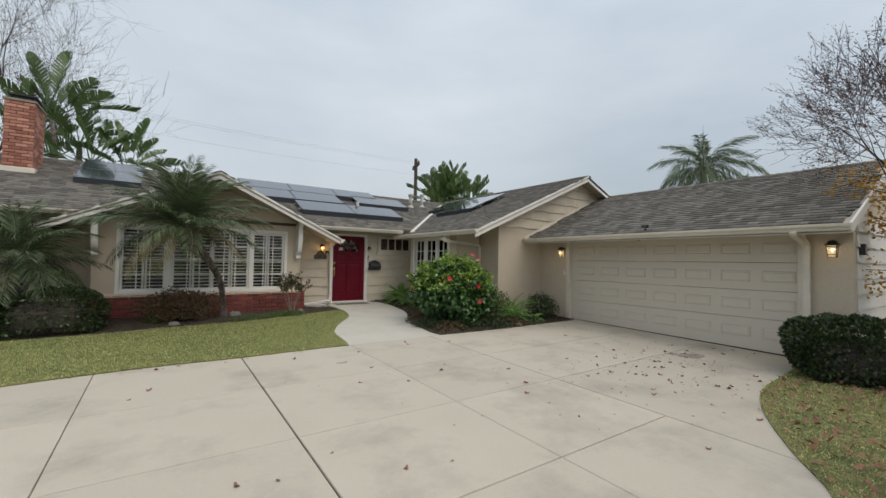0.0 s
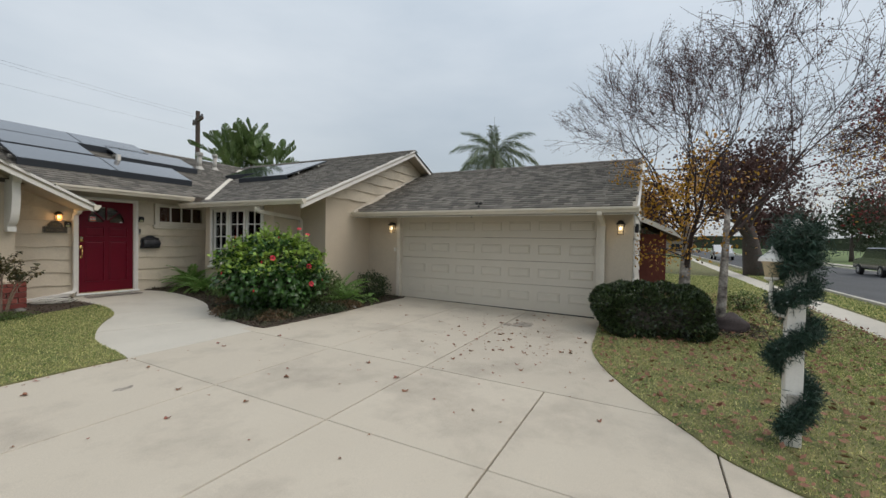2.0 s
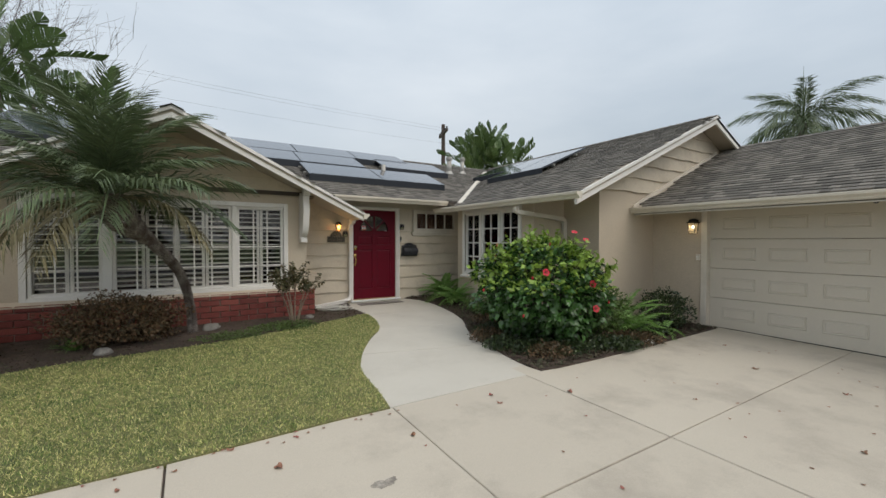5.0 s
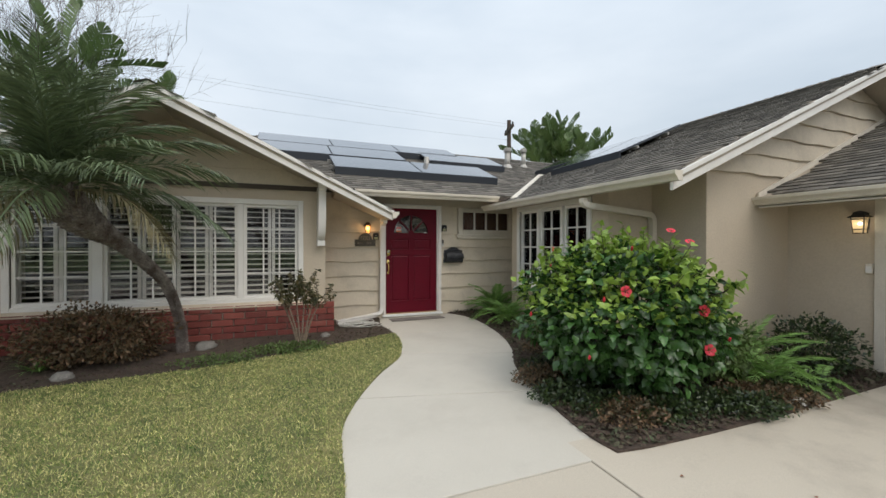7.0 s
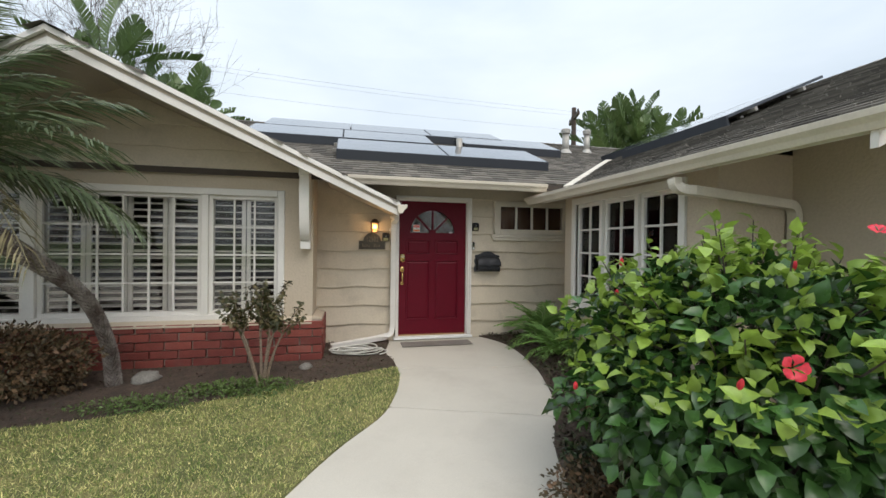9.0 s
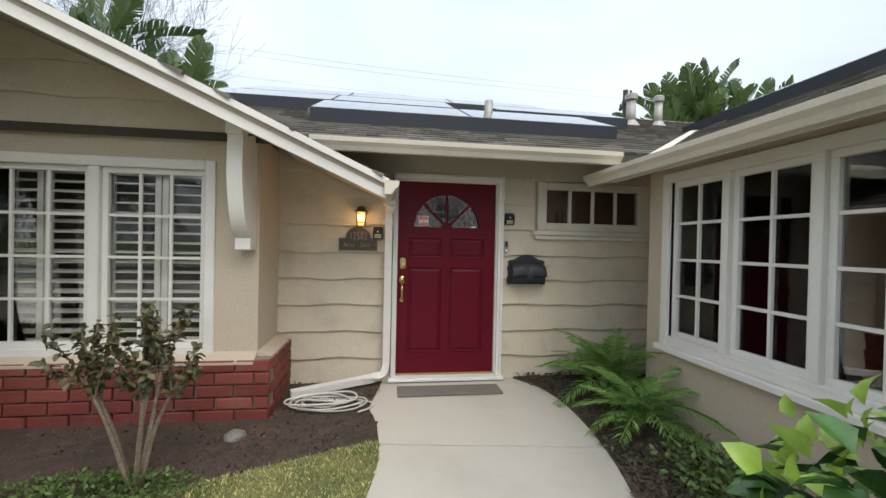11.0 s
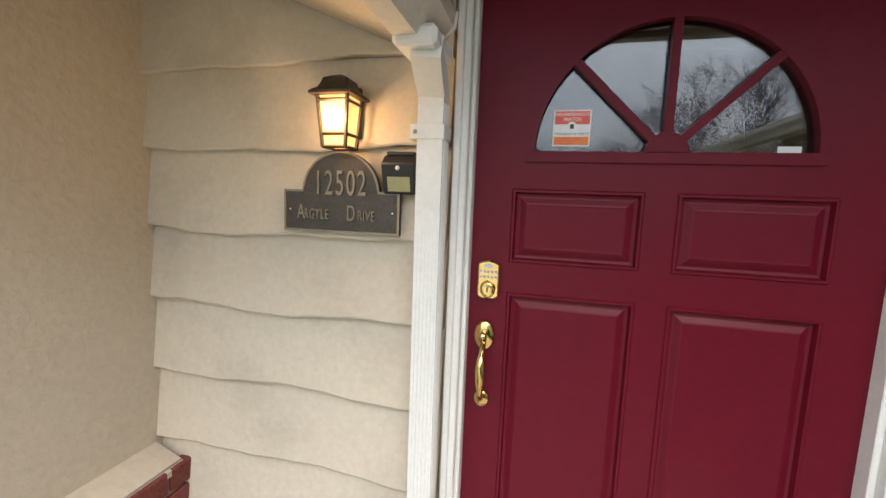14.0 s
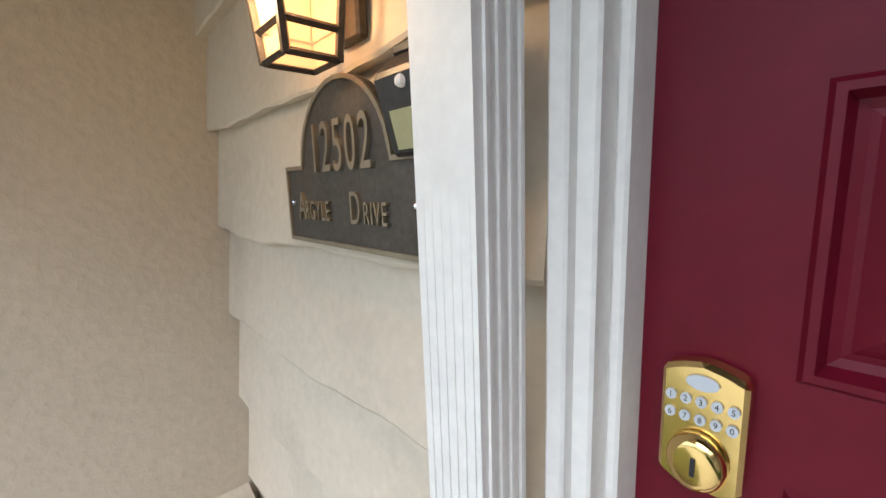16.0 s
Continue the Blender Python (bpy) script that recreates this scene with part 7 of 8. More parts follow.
fern(6.12, 11.38, 30, 1.1, "arching bright green fern beside the entry wall", 86, 22, seed=2)
fern(6.02, 10.72, 24, 0.95, "drooping green fern under the bay window", 82, 15, seed=3)
fern(6.85, 7.0, 18, 0.95, "feathery fern-like plant beside the hibiscus", 82, 20, 4)
fern(7.45, 6.86, 12, 0.6, "small low fern at the driveway edge", 50, -5, 5)
fern(7.15, 7.4, 14, 1.1, "taller feathery plant against the stucco", 85, 35, 6)


def strap_plant(x, y, n, L, label, mt=FERN_LEAF):
    """A tuft of long strap leaves."""
    t = thing("strap_plant", label, "plant", "strap-leaved plants", (x, y, G(x, y)))
    V, F = [], []
    for k in range(n):
        a, e = rng.uniform(0, 6.28), rng.uniform(0.5, 1.4)
        d, up = Vector((math.cos(a), math.sin(a), 0)), Vector((0, 0, 1))
        s = Vector((-d.y, d.x, 0)) * 0.012
        l = L * rng.uniform(0.7, 1.1)
        o = len(V)
        for i in range(5):
            q = i / 4
            p = d * (l * q * math.cos(e) + 0.25 * l * q * q) + up * (l * q * math.sin(e) - 0.35 * l * q ** 3)
            w = 1 - q * 0.95
            V += [p + s * w, p - s * w]
        F += [(o + 2 * i, o + 2 * i + 1, o + 2 * i + 3, o + 2 * i + 2) for i in range(4)]
    raw_part("leaves", V, F, mt, t)["kind"] = "stuff"


for x, y, n, L in ((-0.35, 10.35, 60, 0.34), (9.6, 1.25, 130, 0.75), (10.2, 0.9, 110, 0.75), (10.5, -0.35, 90, 0.5), (10.9, 0.1, 80, 0.6)):
    strap_plant(x, y, n, L, "tuft of green strap leaves on the soil")

# ---- bare trees ----


def twig_tree(name, label, at, height, seed, bark=TWIG, trunk_bark=None, depth=5, lean=(0, 0), spread=0.62, r0=0.09, split=0.28, droop=0.0, twigs=True, group="", kids=(3, 4), trunks=1):
    """A branching tree of tapered limbs. Returns the thing and the ends of its twigs."""
    r = random.Random(seed)
    t = thing(name, label, "tree", group, (at[0], at[1], G(at[0], at[1]) - 0.05))
    trunk, limbs = bmesh.new(), []
    ends = []

    def grow(p, d, L, rad, lev):
        n = 4 if lev < 3 else 3
        pts, rr = [p], [rad]
        q, dd = p.copy(), d.copy()
        for i in range(n):
            sg = 0.03 if lev == 0 else 0.13
            dd = (dd + Vector((r.gauss(0, sg), r.gauss(0, sg), r.gauss(0.04 if lev < 3 else -droop, 0.08)))).normalized()
            q = q + dd * (L / n)
            pts.append(q.copy())
            rr.append(rad * (1 - 0.5 * (i + 1) / n))
        if lev == 0:
            tube(trunk, pts, rr, 10)
        else:
            limbs.append((pts, rr, 6 if lev < 2 else 4 if lev < 4 else 3))
        if lev >= depth:
            ends.extend(pts[1:])
            return
        for k in range(r.randint(*kids)):
            f = 1.0 if k == 0 else r.uniform(0.4, 1.0)
            i = min(n, max(1, round(f * n)))
            a = r.uniform(0, 6.28)
            side = dd.cross(Vector((math.cos(a), math.sin(a), 0.3))).normalized()
            ang = r.uniform(0.25, 1.0) * spread * (0.5 if k == 0 else 1.2)
            nd = (dd * math.cos(ang) + side * math.sin(ang)).normalized()
            grow(pts[i], nd, L * r.uniform(0.62, 0.85), max(rr[i] * r.uniform(0.5, 0.72), 0.0045), lev + 1)

    for k in range(trunks):
        a = 2 * math.pi * k / max(1, trunks) + 0.6
        o = Vector((math.cos(a) * 0.12, math.sin(a) * 0.12, 0)) if trunks > 1 else Vector()
        grow(o, Vector((lean[0] + (0.18 * math.cos(a) if trunks > 1 else 0), lean[1] + (0.18 * math.sin(a) if trunks > 1 else 0), 1)).normalized(), height * split, r0, 0)
    part("trunk", trunk, trunk_bark or bark, t, smooth=True)
    V, F = [], []
    for pts, rr, sides in limbs:
        b0 = len(V)
        for i, p in enumerate(pts):
            d = (pts[min(i + 1, len(pts) - 1)] - pts[max(i - 1, 0)]).normalized()
            s = d.cross(Vector((0.31, 0.2, 0.93))).normalized()
            u = d.cross(s)
            for k in range(sides):
                V.append(p + (s * math.cos(2 * math.pi * k / sides) + u * math.sin(2 * math.pi * k / sides)) * rr[i])
        for i in range(len(pts) - 1):
            for k in range(sides):
                k2 = (k + 1) % sides
                F.append((b0 + i * sides + k, b0 + i * sides + k2, b0 + (i + 1) * sides + k2, b0 + (i + 1) * sides + k))
    raw_part("branches", V, F, bark, t, smooth=True)["kind"] = "stuff"
    return t, np.array([tuple(e) for e in ends])


def leaf_on(t, ends, n, size, mt, name="leaves", jitter=0.12, where=None, hang=0.5):
    E = ends if where is None else ends[where(ends)]
    if len(E) == 0:
        return
    P = E[nr.integers(0, len(E), n)] + nr.normal(size=(n, 3)) * jitter
    D = unit(nr.normal(size=(n, 3)) + np.array((0, 0, -hang)))
    L = nr.uniform(size * 0.6, size * 1.25, n)
    V, F = quick_leaf(P, D, rand_dirs(n), L, L * 0.62)
    fast_mesh(name, V, F, mt, t, "stuff")


ta, ea = twig_tree("birch_tree", "slender birch with white bark and few yellow leaves", (9.45, 0.45), 9.6, 41, TWIG, BARK_BIRCH, depth=6, lean=(0.0, 0.0), r0=0.13, split=0.22, spread=0.58, droop=-0.02, kids=(3, 4))
bm, low_ends = bmesh.new(), []
for k in range(34):
    z = rng.uniform(1.3, 3.3)
    a = rng.uniform(0.3, 4.6)
    d = Vector((math.cos(a) * rng.uniform(0.4, 1.2), math.sin(a) * rng.uniform(0.4, 1.35), rng.uniform(-0.3, 0.9)))
    s = Vector((0.0, 0.02 * z, z))
    tube(bm, [s, s + d * 0.5 + Vector((0, 0, 0.1)), s + d], [0.014, 0.009, 0.004], 5)
    low_ends += [tuple(s + d * q + Vector((0, 0, 0.1 * math.sin(q * 3)))) for q in (0.35, 0.5, 0.65, 0.8, 0.9, 1.0)]
part("low_branches", bm, TWIG, ta)["kind"] = "stuff"
leaf_on(ta, np.array(low_ends), 2300, 0.07, YELLOW_LEAF, "yellow_leaves", 0.17)
leaf_on(ta, ea, 8000, 0.032, SEED, "seed_catkins", 0.035)
tb, eb = twig_tree("birch_tree", "second birch with peeling bark and purple-brown twigs", (9.15, -0.12), 9.4, 52, TWIG, BARK_BIRCH, depth=6, lean=(0.02, -0.06), r0=0.09, split=0.25, spread=0.85, droop=-0.01, kids=(3, 4))
leaf_on(tb, eb, 900, 0.05, YELLOW_LEAF, "yellow_leaves", 0.12, lambda e: e[:, 2] < 3.6)
leaf_on(tb, eb, 6000, 0.032, SEED, "seed_catkins", 0.035)
leaf_on(tb, eb, 6500, 0.036, SEED, "withered_leaves", 0.07, lambda e: e[:, 2] < 4.0)
tc, ec_ = twig_tree("red_tree", "street tree with dark red autumn leaves", (10.5, -4.0), 6.6, 8, BARK_DARK, depth=5, r0=0.14, spread=0.7)
leaf_on(tc, ec_, 9000, 0.075, RED_LEAF, "red_leaves", 0.22)
td, ed = twig_tree("big_street_tree", "large leaning street tree with rusty foliage", (29.5, -4.3), 10.5, 5, BARK_DARK, depth=5, lean=(-0.1, 0.22), r0=0.62, spread=0.85)
leaf_on(td, ed, 9000, 0.20, RUST_LEAF, "rusty_leaves", 0.45)
te, ee = twig_tree("bare_tree", "tall leafless tree behind the house", (-6.0, 24.5), 16.5, 17, TWIG, depth=6, r0=0.3, spread=0.75)
tf, ef = twig_tree("park_tree", "half-bare tree at the edge of the park", (50.0, -20.0), 12.0, 23, BARK_DARK, depth=5, r0=0.4, spread=0.75, group="park trees")
leaf_on(tf, ef, 5000, 0.22, RUST_LEAF, "leaves", 0.4)
tg, eg = twig_tree("street_tree", "broad street tree across the road", (1.5, -14.6), 9.0, 29, BARK_DARK, depth=5, r0=0.3, spread=0.8, group="park trees")
leaf_on(tg, eg, 5200, 0.14, FAR_LEAF, "leaves", 0.35)
th, eh = twig_tree("street_tree", "half-bare street tree across the road", (7.5, -15.5), 8.0, 37, BARK_DARK, depth=5, r0=0.25, spread=0.8, group="park trees")
leaf_on(th, eh, 2600, 0.14, FAR_LEAF, "leaves", 0.35)
FAR_ROWS = [(62, -12, 9, 3), (72, -22, 11, 4), (85, -30, 12, 5), (95, -16, 10, 6), (110, -42, 13, 7), (70, -36, 9, 8), (44, 3, 9, 9), (58, 2, 8, 10), (120, -26, 13, 11)]
for x, y, h_, sd in FAR_ROWS:
    tt, en = twig_tree("far_tree", "distant dark tree beyond the street", (x, y), h_, sd, BARK_DARK, depth=4, r0=0.3, spread=0.8, group="far trees")
    leaf_on(tt, en, 2600, 0.5, FAR_LEAF if sd % 3 else RUST_LEAF, "leaves", 0.9)

# ---- lamp post wound with garland ----
lp = thing("lamp_post", "square white lamp post wrapped in green garland", "lamp post", "", (4.14, -0.02, G(4.14, -0.02)))
PW = 0.058
part("post", boxes((-PW, PW, -PW, PW, -0.02, 1.72), bevel=0.006), WHITE, lp)
part("post_cap", boxes((-PW - 0.02, PW + 0.02, -PW - 0.02, PW + 0.02, 1.72, 1.75), bevel=0.008), WHITE, lp)
part("finial", lathe(bmesh.new(), [(0.06, 1.75), (0.045, 1.79), (0.02, 1.83), (0.004, 1.85)], (0, 0, 0), 10), WHITE, lp)
for s in (1,):
    arm = part("lamp_arm", tube(bmesh.new(), catmull([(0, s * 0.06, 1.05), (0.0, s * 0.13, 1.08), (-0.02, s * 0.16, 1.2), (-0.02, s * 0.16, 1.36)], 4), 0.014, 8), WHITE, lp)
    part("lamp_glass", lathe(bmesh.new(), [(0.045, 1.37), (0.06, 1.44), (0.075, 1.50)], (-0.02, s * 0.16, 0), 6), LAMP_COOL if s > 0 else FROST, arm, "frosted lantern glass")
    part("lamp_roof", lathe(bmesh.new(), [(0.10, 1.50), (0.09, 1.525), (0.035, 1.575), (0.012, 1.60), (0.004, 1.63)], (-0.02, s * 0.16, 0), 6), WHITE, arm)
    part("lamp_base", lathe(bmesh.new(), [(0.03, 1.34), (0.05, 1.355), (0.05, 1.37)], (-0.02, s * 0.16, 0), 10), WHITE, arm)
part("outlet_box", boxes((-0.085, -0.057, -0.05, 0.05, 0.32, 0.44), bevel=0.006), GALV, lp)
gar = thing("garland", "dark green artificial pine garland with white tips", "garland", "", (4.14, -0.02, G(4.14, -0.02)))
core, P, D = [], [], []
for i in range(150):
    t = i / 149
    a = (2.1 * t + 2.3 * t ** 3) * 2 * math.pi + 2.4
    rr = 0.10 + 0.015 * math.sin(t * 40)
    core.append(Vector((rr * math.cos(a), rr * math.sin(a), 0.16 + 1.60 * t)))
bm = bmesh.new()
tube(bm, core, 0.018, 6)
part("rope", bm, BARK_DARK, gar)
C = np.array([tuple(c) for c in core])
P = C[nr.integers(0, 150, 27000)] + nr.normal(size=(27000, 3)) * 0.036
out = unit(C * np.array((1, 1, 0)) + 1e-6)
D = unit(nr.normal(size=(27000, 3)))
L = nr.uniform(0.035, 0.085, 27000)
V, F = quick_leaf(P, D, rand_dirs(27000), L, np.full(27000, 0.007))
fast_mesh("needles", V, F, PINE, gar, "stuff")
top = nr.normal(size=(5200, 3)) * np.array((0.075, 0.075, 0.13)) + np.array((0, 0, 1.60))
L = nr.uniform(0.035, 0.09, 5200)
V, F = quick_leaf(top, rand_dirs(5200), rand_dirs(5200), L, np.full(5200, 0.007))
fast_mesh("top_needles", V, F, PINE, gar, "stuff")
P = C[nr.integers(0, 150, 160)] + nr.normal(size=(160, 3)) * 0.03
L = nr.uniform(0.02, 0.035, 160)
V, F = quick_leaf(P, rand_dirs(160), rand_dirs(160), L, L * 0.6)
fast_mesh("white_tips", V, F, STICK_WHITE, gar, "stuff")

mt_ = thing("wall_vent", "small dark meter box on the garage end wall", "meter box", "", (9.12, 1.34, 1.66))
part("case", boxes((-0.06, 0.06, -0.05, 0.02, -0.09, 0.09), bevel=0.008), BLACK_METAL, mt_)
part("cover", boxes((-0.045, 0.045, -0.058, -0.05, -0.07, 0.07), bevel=0.002), GALV, mt_)

# ---- street and distance ----


def car(name, label, x, y, turn, paint, L=4.8, W=1.9, H=1.75, pickup=False):
    t = thing(name, label, "car", "", (x, y, -0.345))
    t.rotation_euler = (0, 0, radians(turn))
    b = bmesh.new()
    if pickup:
        prof = [(-L / 2, 0.5), (-L / 2, 1.05), (-0.5, 1.08), (-0.45, H * 0.98), (0.75, H), (1.35, 1.12), (L / 2 - 0.1, 1.02), (L / 2, 0.8), (L / 2, 0.45), (-L / 2 + 0.2, 0.4)]
    else:
        prof = [(-L / 2, 0.5), (-L / 2 + 0.02, 1.0), (-L / 2 + 0.22, H * 0.97), (-L / 2 + 0.6, H), (0.4, H), (1.15, 1.12), (L / 2 - 0.2, 1.0), (L / 2, 0.8), (L / 2, 0.42), (-L / 2 + 0.2, 0.38)]
    prism(b, prof, "y", -W / 2, W / 2, 0.06)
    part("body", b, paint, t)
    for s in (-1, 1):
        b = bmesh.new()
        x0 = -L / 2 + 0.35 if not pickup else -0.38
        prism(b, [(x0, 1.08), (x0 + 0.08, H - 0.14), (0.38, H - 0.12), (0.95, 1.12)], "y", s * W / 2, s * (W / 2 + 0.012))
        part("side_window", b, WINDOW_DARK, t)
        part("tail_lamp", boxes((-L / 2 - 0.015, -L / 2 + 0.02, s * (W / 2 - 0.22) - 0.1, s * (W / 2 - 0.22) + 0.1, 0.85, 1.1)), TAIL, t)
        part("headlight", boxes((L / 2 - 0.06, L / 2 + 0.015, s * (W / 2 - 0.3) - 0.16, s * (W / 2 - 0.3) + 0.16, 0.70, 0.84)), FROST, t)
        for xx in (-L * 0.3, L * 0.31):
            w = part("wheel", tube(bmesh.new(), [(xx, s * (W / 2 - 0.2), 0.34), (xx, s * (W / 2 + 0.02), 0.34)], 0.34, 20), RUBBER, t)
            part("rim", tube(bmesh.new(), [(xx, s * (W / 2), 0.34), (xx, s * (W / 2 + 0.03), 0.34)], 0.2, 14), CHROME, w)
    part("rear_window", boxes((-L / 2 + 0.05, -L / 2 + 0.10, -W / 2 + 0.25, W / 2 - 0.25, 1.12, H - 0.16)), WINDOW_DARK, t)
    part("bumper", boxes((-L / 2 - 0.05, -L / 2 + 0.1, -W / 2 + 0.08, W / 2 - 0.08, 0.42, 0.62), bevel=0.03), BLACK_PLASTIC, t)


car("parked_car", "black sport utility car parked by the far kerb", 34.5, -11.8, 0, CAR_DARK)
car("parked_truck", "white pickup truck parked far down the street", 62.0, -6.6, 180, CAR_WHITE, 5.4, 1.95, 1.85, True)
car("parked_car", "dark car parked far down the street", 56.0, -11.9, 0, CAR_DARK, 4.5, 1.8, 1.5)

hy = thing("street_bin", "low yellow street bin at the kerb", "bin", "", (14.3, -4.75, -0.255))
part("body", lathe(bmesh.new(), [(0.13, 0), (0.16, 0.36), (0.165, 0.42)], (0, 0, 0), 12), YELLOW_PAINT, hy)
part("lid", lathe(bmesh.new(), [(0.18, 0.42), (0.18, 0.47), (0.10, 0.50)], (0, 0, 0), 12), YELLOW_PAINT, hy)

nb = thing("neighbour_house", "red brick neighbouring house with a white rake", "house")
part("wall", boxes((12.4, 20, 0.72, 1.6, -0.3, 1.62), (12.6, 20, 1.6, 6, -0.3, 2.2)), mat("neighbour_brick", (0.15, 0.042, 0.03), 0.85, var=0.25, scale=12, fine=40, bump=0.4), nb)
bm = bmesh.new()
prism(bm, [(0.30, 1.50), (3.0, 2.78), (3.0, 2.90), (0.30, 1.62)], "x", 12.1, 20.4)
part("roof", bm, FAR_ROOF, nb)
bm = bmesh.new()
prism(bm, [(0.28, 1.46), (3.0, 2.74), (3.0, 2.87), (0.28, 1.59)], "x", 12.04, 12.095)
part("rake_board", bm, WHITE, nb)


def far_house(x, y, w, d, h, label):
    t = thing("far_house", label, "house", "far houses", (x, y, -0.45))
    part("wall", boxes((0, w, 0, d, 0, h)), FAR_WALL, t)
    b = bmesh.new()
    prism(b, [(-0.5, h), (d + 0.5, h), (d / 2, h + d * 0.22)], "x", -0.5, w + 0.5)
    part("roof", b, FAR_ROOF, t)
    for k in range(3):
        part("window", boxes((-0.03, 0.02, d * (0.15 + 0.28 * k), d * (0.33 + 0.28 * k), 1.0, 2.1)), WINDOW_DARK, t)


for x, y, w, d in ((70, -62, 14, 10), (88, -58, 12, 11), (104, -66, 15, 10), (122, -60, 12, 10), (80, -46, 10, 8), (96, -6, 12, 12), (112, -2, 12, 12)):
    far_house(x, y, w, d, 2.8, "low distant house across the park")
fence = thing("park_fence", "dark chain-link fence along the park", "fence")
for k in range(44):
    part("post", boxes((46 + 2.5 * k, 46.06 + 2.5 * k, -44.03, -43.97, -0.5, 1.1)), BLACK_METAL, fence)
for z in (0.2, 0.62, 1.05):
    part("rail", boxes((46, 154, -44.02, -43.98, z, z + 0.05)), BLACK_METAL, fence)
hill = bmesh.new()
rows = []
for i in range(70):
    a = radians(-75 + 2.4 * i)
    rad = 420
    hgt = 6 + 7 * noise.noise(Vector((i * 0.13, 0.5, 0))) + 3 * noise.noise(Vector((i * 0.6, 2.5, 0))) + 5
    rows.append((hill.verts.new((rad * math.cos(a), rad * math.sin(a), -2)), hill.verts.new((rad * math.cos(a), rad * math.sin(a), hgt))))
for p, q in zip(rows, rows[1:]):
    hill.faces.new((p[0], q[0], q[1], p[1]))
structure("backdrop", hill, FAR_LEAF, "distant dark tree line and hills", "backdrop")

pole = thing("utility_pole", "dark wooden utility pole with a crossarm", "utility pole", "", (15.0, 25.6, -0.2))
part("post", tube(bmesh.new(), [(0, 0, 0), (0, 0, 9.1)], [0.17, 0.12], 10), WOOD_POLE, pole)
arm = boxes((-1.0, 1.0, -0.06, 0.06, 8.45, 8.60))
bmesh.ops.rotate(arm, verts=arm.verts, cent=(0, 0, 8.5), matrix=Matrix.Rotation(radians(72), 3, "Z"))
part("crossarm", arm, WOOD_POLE, pole)
for k in (-0.9, -0.45, 0.45, 0.9):
    p = Matrix.Rotation(radians(72), 3, "Z") @ Vector((k, 0, 0))
    part("insulator", lathe(bmesh.new(), [(0.03, 8.6), (0.06, 8.66), (0.05, 8.74), (0.01, 8.78)], (p.x, p.y, 0), 8), BLACK_METAL, pole)
wires = thing("overhead_wires", "thin overhead wires from the pole", "wires", "", (15.0, 25.6, 0))
for k, (dy, z) in enumerate(((-0.4, 8.55), (0.3, 8.6), (0.1, 7.75))):
    far = Vector((-42, -9.8 + dy, z - 0.2 + 0.1 * k))
    pts = [Vector((0.3 * k, dy, z)).lerp(far, i / 16) - Vector((0, 0, 1.0 * math.sin(math.pi * i / 16))) for i in range(17)]
    part("wire", tube(bmesh.new(), pts, 0.003, 4), BLACK_METAL, wires)

# ---- grass, litter and fallen leaves ----


def in_poly(x, y, poly):
    inside = np.zeros(len(x), bool)
    k = len(poly)
    for i in range(k):
        x1, y1 = poly[i]
        x2, y2 = poly[(i + 1) % k]
        if y1 == y2:
            continue
        c = ((y1 > y) != (y2 > y)) & (x < (x2 - x1) * (y - y1) / (y2 - y1) + x1)
        inside ^= c
    return inside


def ground_z(x, y):
    return -0.310 + 0.004 * np.clip(x, -8, 9) + 0.022 * np.clip(y, -4, 13) + 0.040 * np.clip(y - 10.5, 0, 2.0)


def grass(name, poly, x0, x1, y0, y1, n, hmin, hmax, lift, label, width=0.006):
    x, y = nr.uniform(x0, x1, n), nr.uniform(y0, y1, n)
    k = in_poly(x, y, poly)
    x, y = x[k], y[k]
    n = len(x)
    a = nr.uniform(0, 2 * np.pi, n)
    h_ = nr.uniform(hmin, hmax, n)
    b = np.stack([x, y, ground_z(x, y) + lift], 1)
    s = np.stack([np.cos(a), np.sin(a), np.zeros(n)], 1) * (width * nr.uniform(0.6, 1.3, n))[:, None]
    ln = np.stack([nr.normal(size=n), nr.normal(size=n), np.ones(n) * 1.0], 1)
    ln = unit(ln)
    tip = b + ln * h_[:, None] * 1.2
    V = np.stack([b - s, b + s, tip], 1).reshape(-1, 3)
    F = np.arange(3 * n).reshape(-1, 3)
    ob = fast_mesh(name, V, F, GRASS)
    tagged(ob, label, "grass", "", "stuff")


grass("grass", left_lawn, -4, 4.0, 6.2, 10.9, 420000, 0.012, 0.036, 0.006, "short green and straw-coloured lawn blades", 0.0042)
grass("grass", right_lawn, 3.0, 9.5, -2.8, 2.3, 240000, 0.008, 0.03, 0.008, "short autumn lawn blades", 0.005)
grass("grass", right_lawn, 9.5, 26, -2.8, 1.6, 60000, 0.02, 0.05, 0.01, "lawn blades towards the street", 0.012)
grass("grass", [(8, -4.85), (40, -4.85), (40, -3.77), (8, -3.77)], 8, 34, -4.85, -3.77, 26000, 0.03, 0.07, 0.01, "tufted grass on the kerb strip", 0.014)


def litter(name, poly, bx, n, size, mt, label, lift):
    x, y = nr.uniform(bx[0], bx[1], n), nr.uniform(bx[2], bx[3], n)
    k = in_poly(x, y, poly)
    x, y = x[k], y[k]
    P = np.stack([x, y, ground_z(x, y) + lift + nr.random(len(x)) * size * 0.5], 1)
    D = unit(nr.normal(size=P.shape) * np.array((1, 1, 0.35)))
    L = nr.uniform(size * 0.5, size * 1.3, len(x))
    V, F = quick_leaf(P, D, unit(np.array((0, 0, 1.0)) + nr.normal(size=P.shape) * 0.4), L, L * 0.55)
    ob = fast_mesh(name, V, F, mt)
    tagged(ob, label, "leaf litter", "", "stuff")


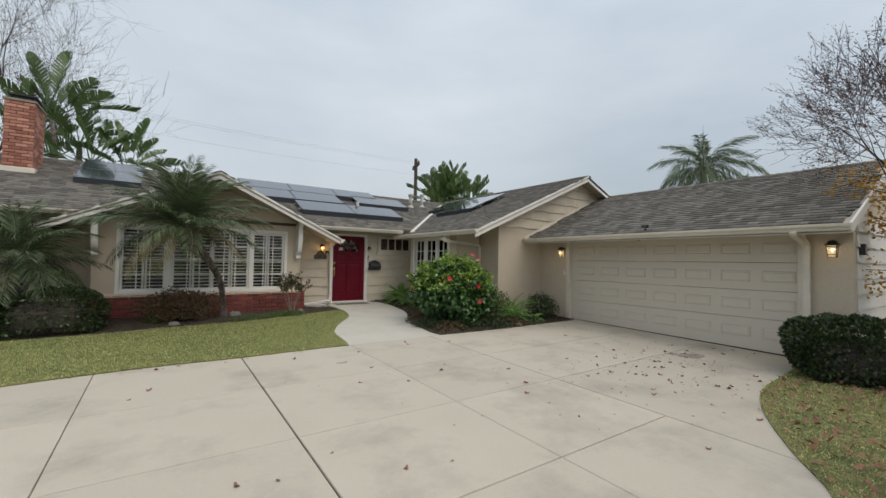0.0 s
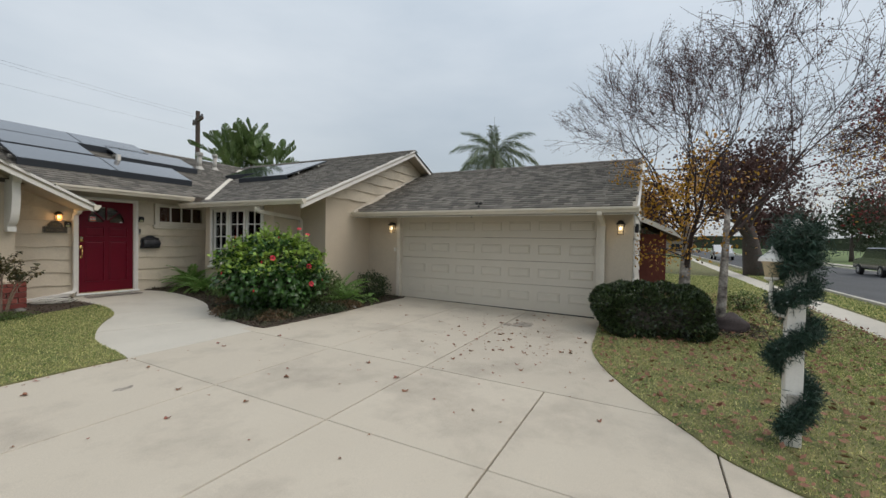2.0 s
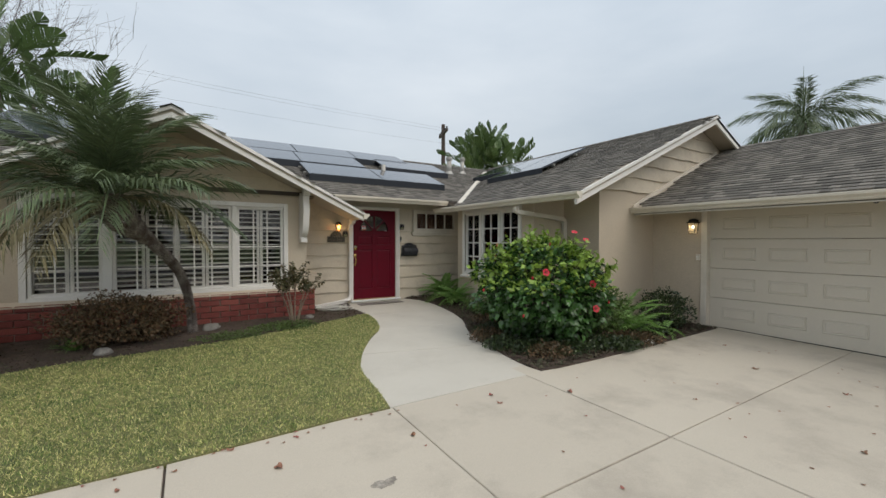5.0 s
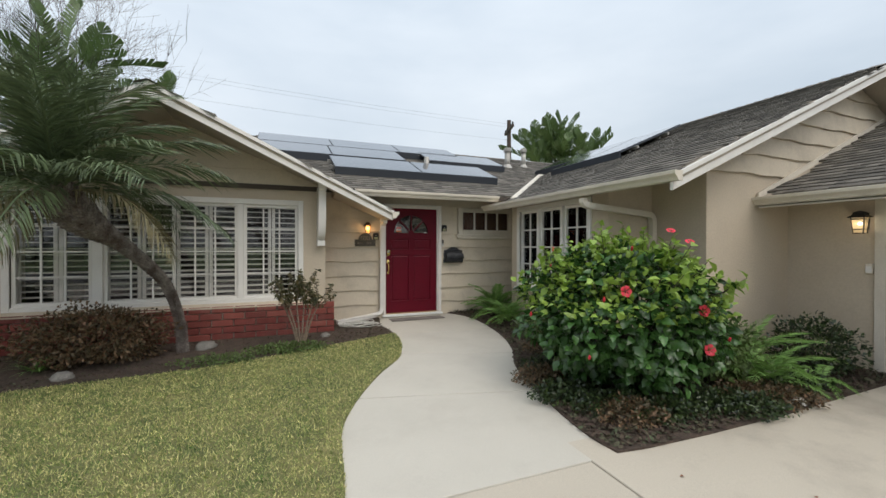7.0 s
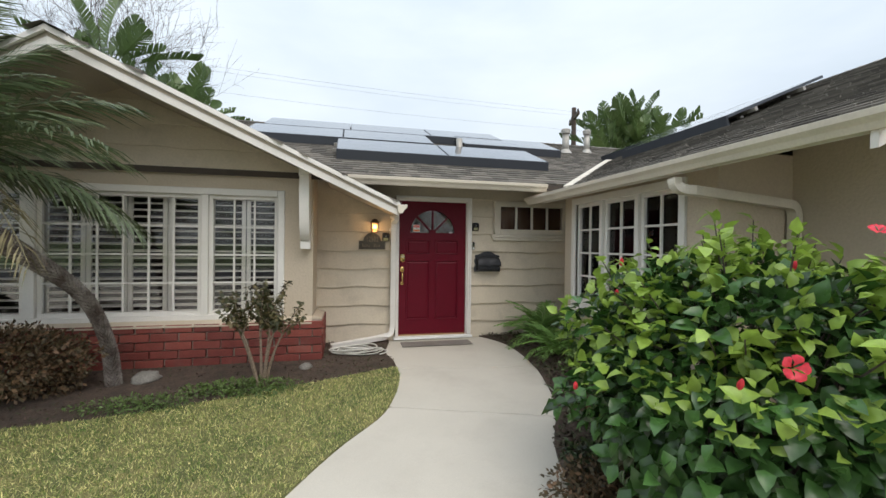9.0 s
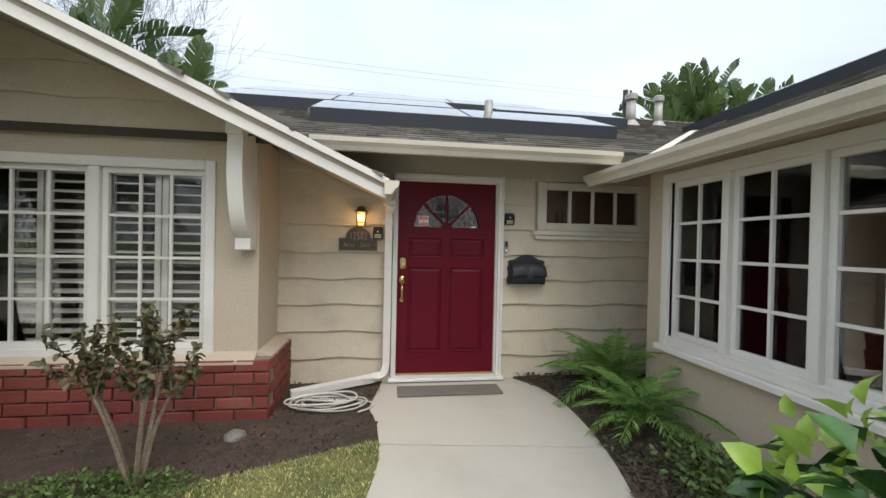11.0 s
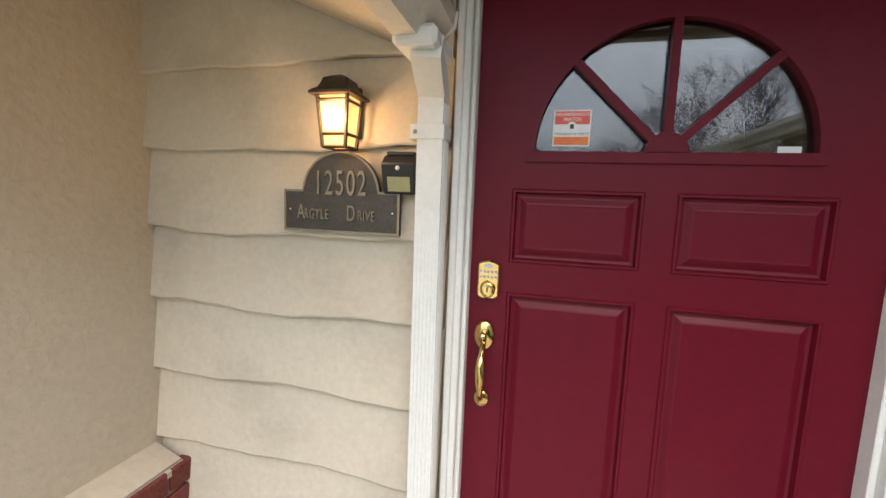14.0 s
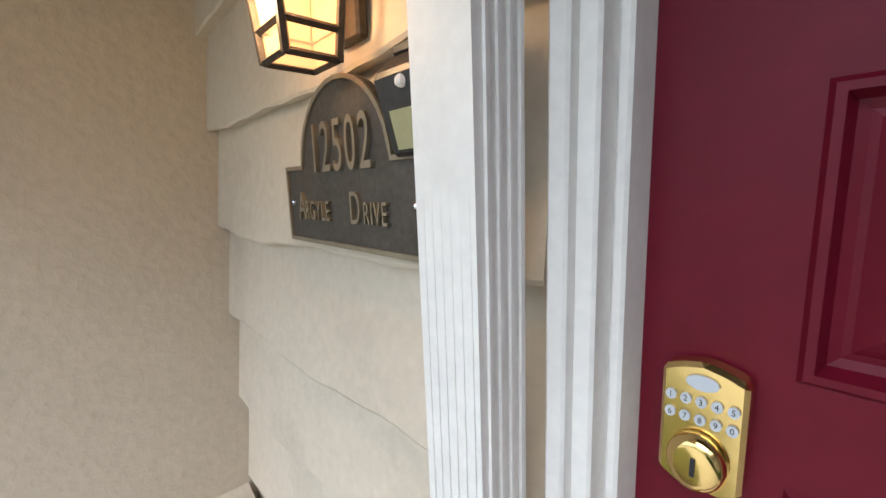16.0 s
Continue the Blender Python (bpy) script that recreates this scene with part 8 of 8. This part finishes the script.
litter("leaf_litter", right_bed, (4.4, 8.7, 6.6, 11.9), 42000, 0.05, MULCH, "brown leaf litter and low creeping plants", 0.018)
litter("soil_crumbs", left_bed, (-1.5, 4.0, 9.6, 11.9), 15000, 0.032, MULCH, "dry leaf crumbs on the soil", 0.008)
mulch_bed = [(8.3, 0.5), (8.4, -0.4), (8.8, -0.8), (9.4, -0.9), (10.4, -0.8), (11.0, -0.3), (11.0, 1.6), (8.7, 1.6)]
litter("bark_mulch", mulch_bed, (8.2, 11.2, -1, 1.7), 6000, 0.06, MULCH, "dark bark mulch under the birches", 0.02)
litter("lawn_leaves", right_lawn, (3.0, 16, -2.8, 2.2), 6500, 0.07, FALLEN, "small dead leaves scattered in the lawn", 0.04)


def leaf_mesh(name, size, curl, seed):
    r = random.Random(seed)
    b = bmesh.new()
    rim = []
    for k in range(12):
        a = 2 * math.pi * k / 12
        rad = size * (0.62 + 0.38 * abs(math.cos(a * 1.5))) * r.uniform(0.85, 1.1)
        rim.append(b.verts.new((rad * math.cos(a), rad * 0.75 * math.sin(a), 0.003 + curl * size * (0.5 + 0.5 * math.sin(a * 2 + seed)) ** 2)))
    c = b.verts.new((0, 0, 0.004))
    for k in range(12):
        b.faces.new((c, rim[k], rim[(k + 1) % 12]))
    return link_mesh(name, b, FALLEN)


LEAVES = [leaf_mesh("fallen_leaf", s, c, i) for i, (s, c) in enumerate(((0.016, 0.35), (0.022, 0.5), (0.03, 0.6), (0.042, 0.5)))]
rl = random.Random(21)
count = 0
while count < 295:
    z = rl.random()
    if z < 0.70:
        x, y = rl.gauss(6.3, 1.2), rl.gauss(3.0, 0.85)
    elif z < 0.84:
        x, y = rl.uniform(2.2, 8.4), rl.uniform(2.2, 6.5)
    elif z < 0.94:
        x, y = rl.uniform(-1.2, 2.6), 6.52 + rl.gauss(0, 0.06)
    else:
        x, y = rl.uniform(-0.5, 4.5), rl.uniform(1.8, 6.4)
    if not (y < 6.75 and x < 8.6 and y > 1.0) or in_poly(np.array([x]), np.array([y]), right_lawn)[0]:
        continue
    ob = new("fallen_leaf", LEAVES[min(3, int(rl.random() ** 3.4 * 4))])
    ob.matrix_basis = pose(x, y, G(x, y) + 0.002, 0, 0, rl.uniform(0, 360))
    tagged(ob, "curled reddish-brown fallen leaf on the driveway", "leaf", "fallen leaves")
    count += 1
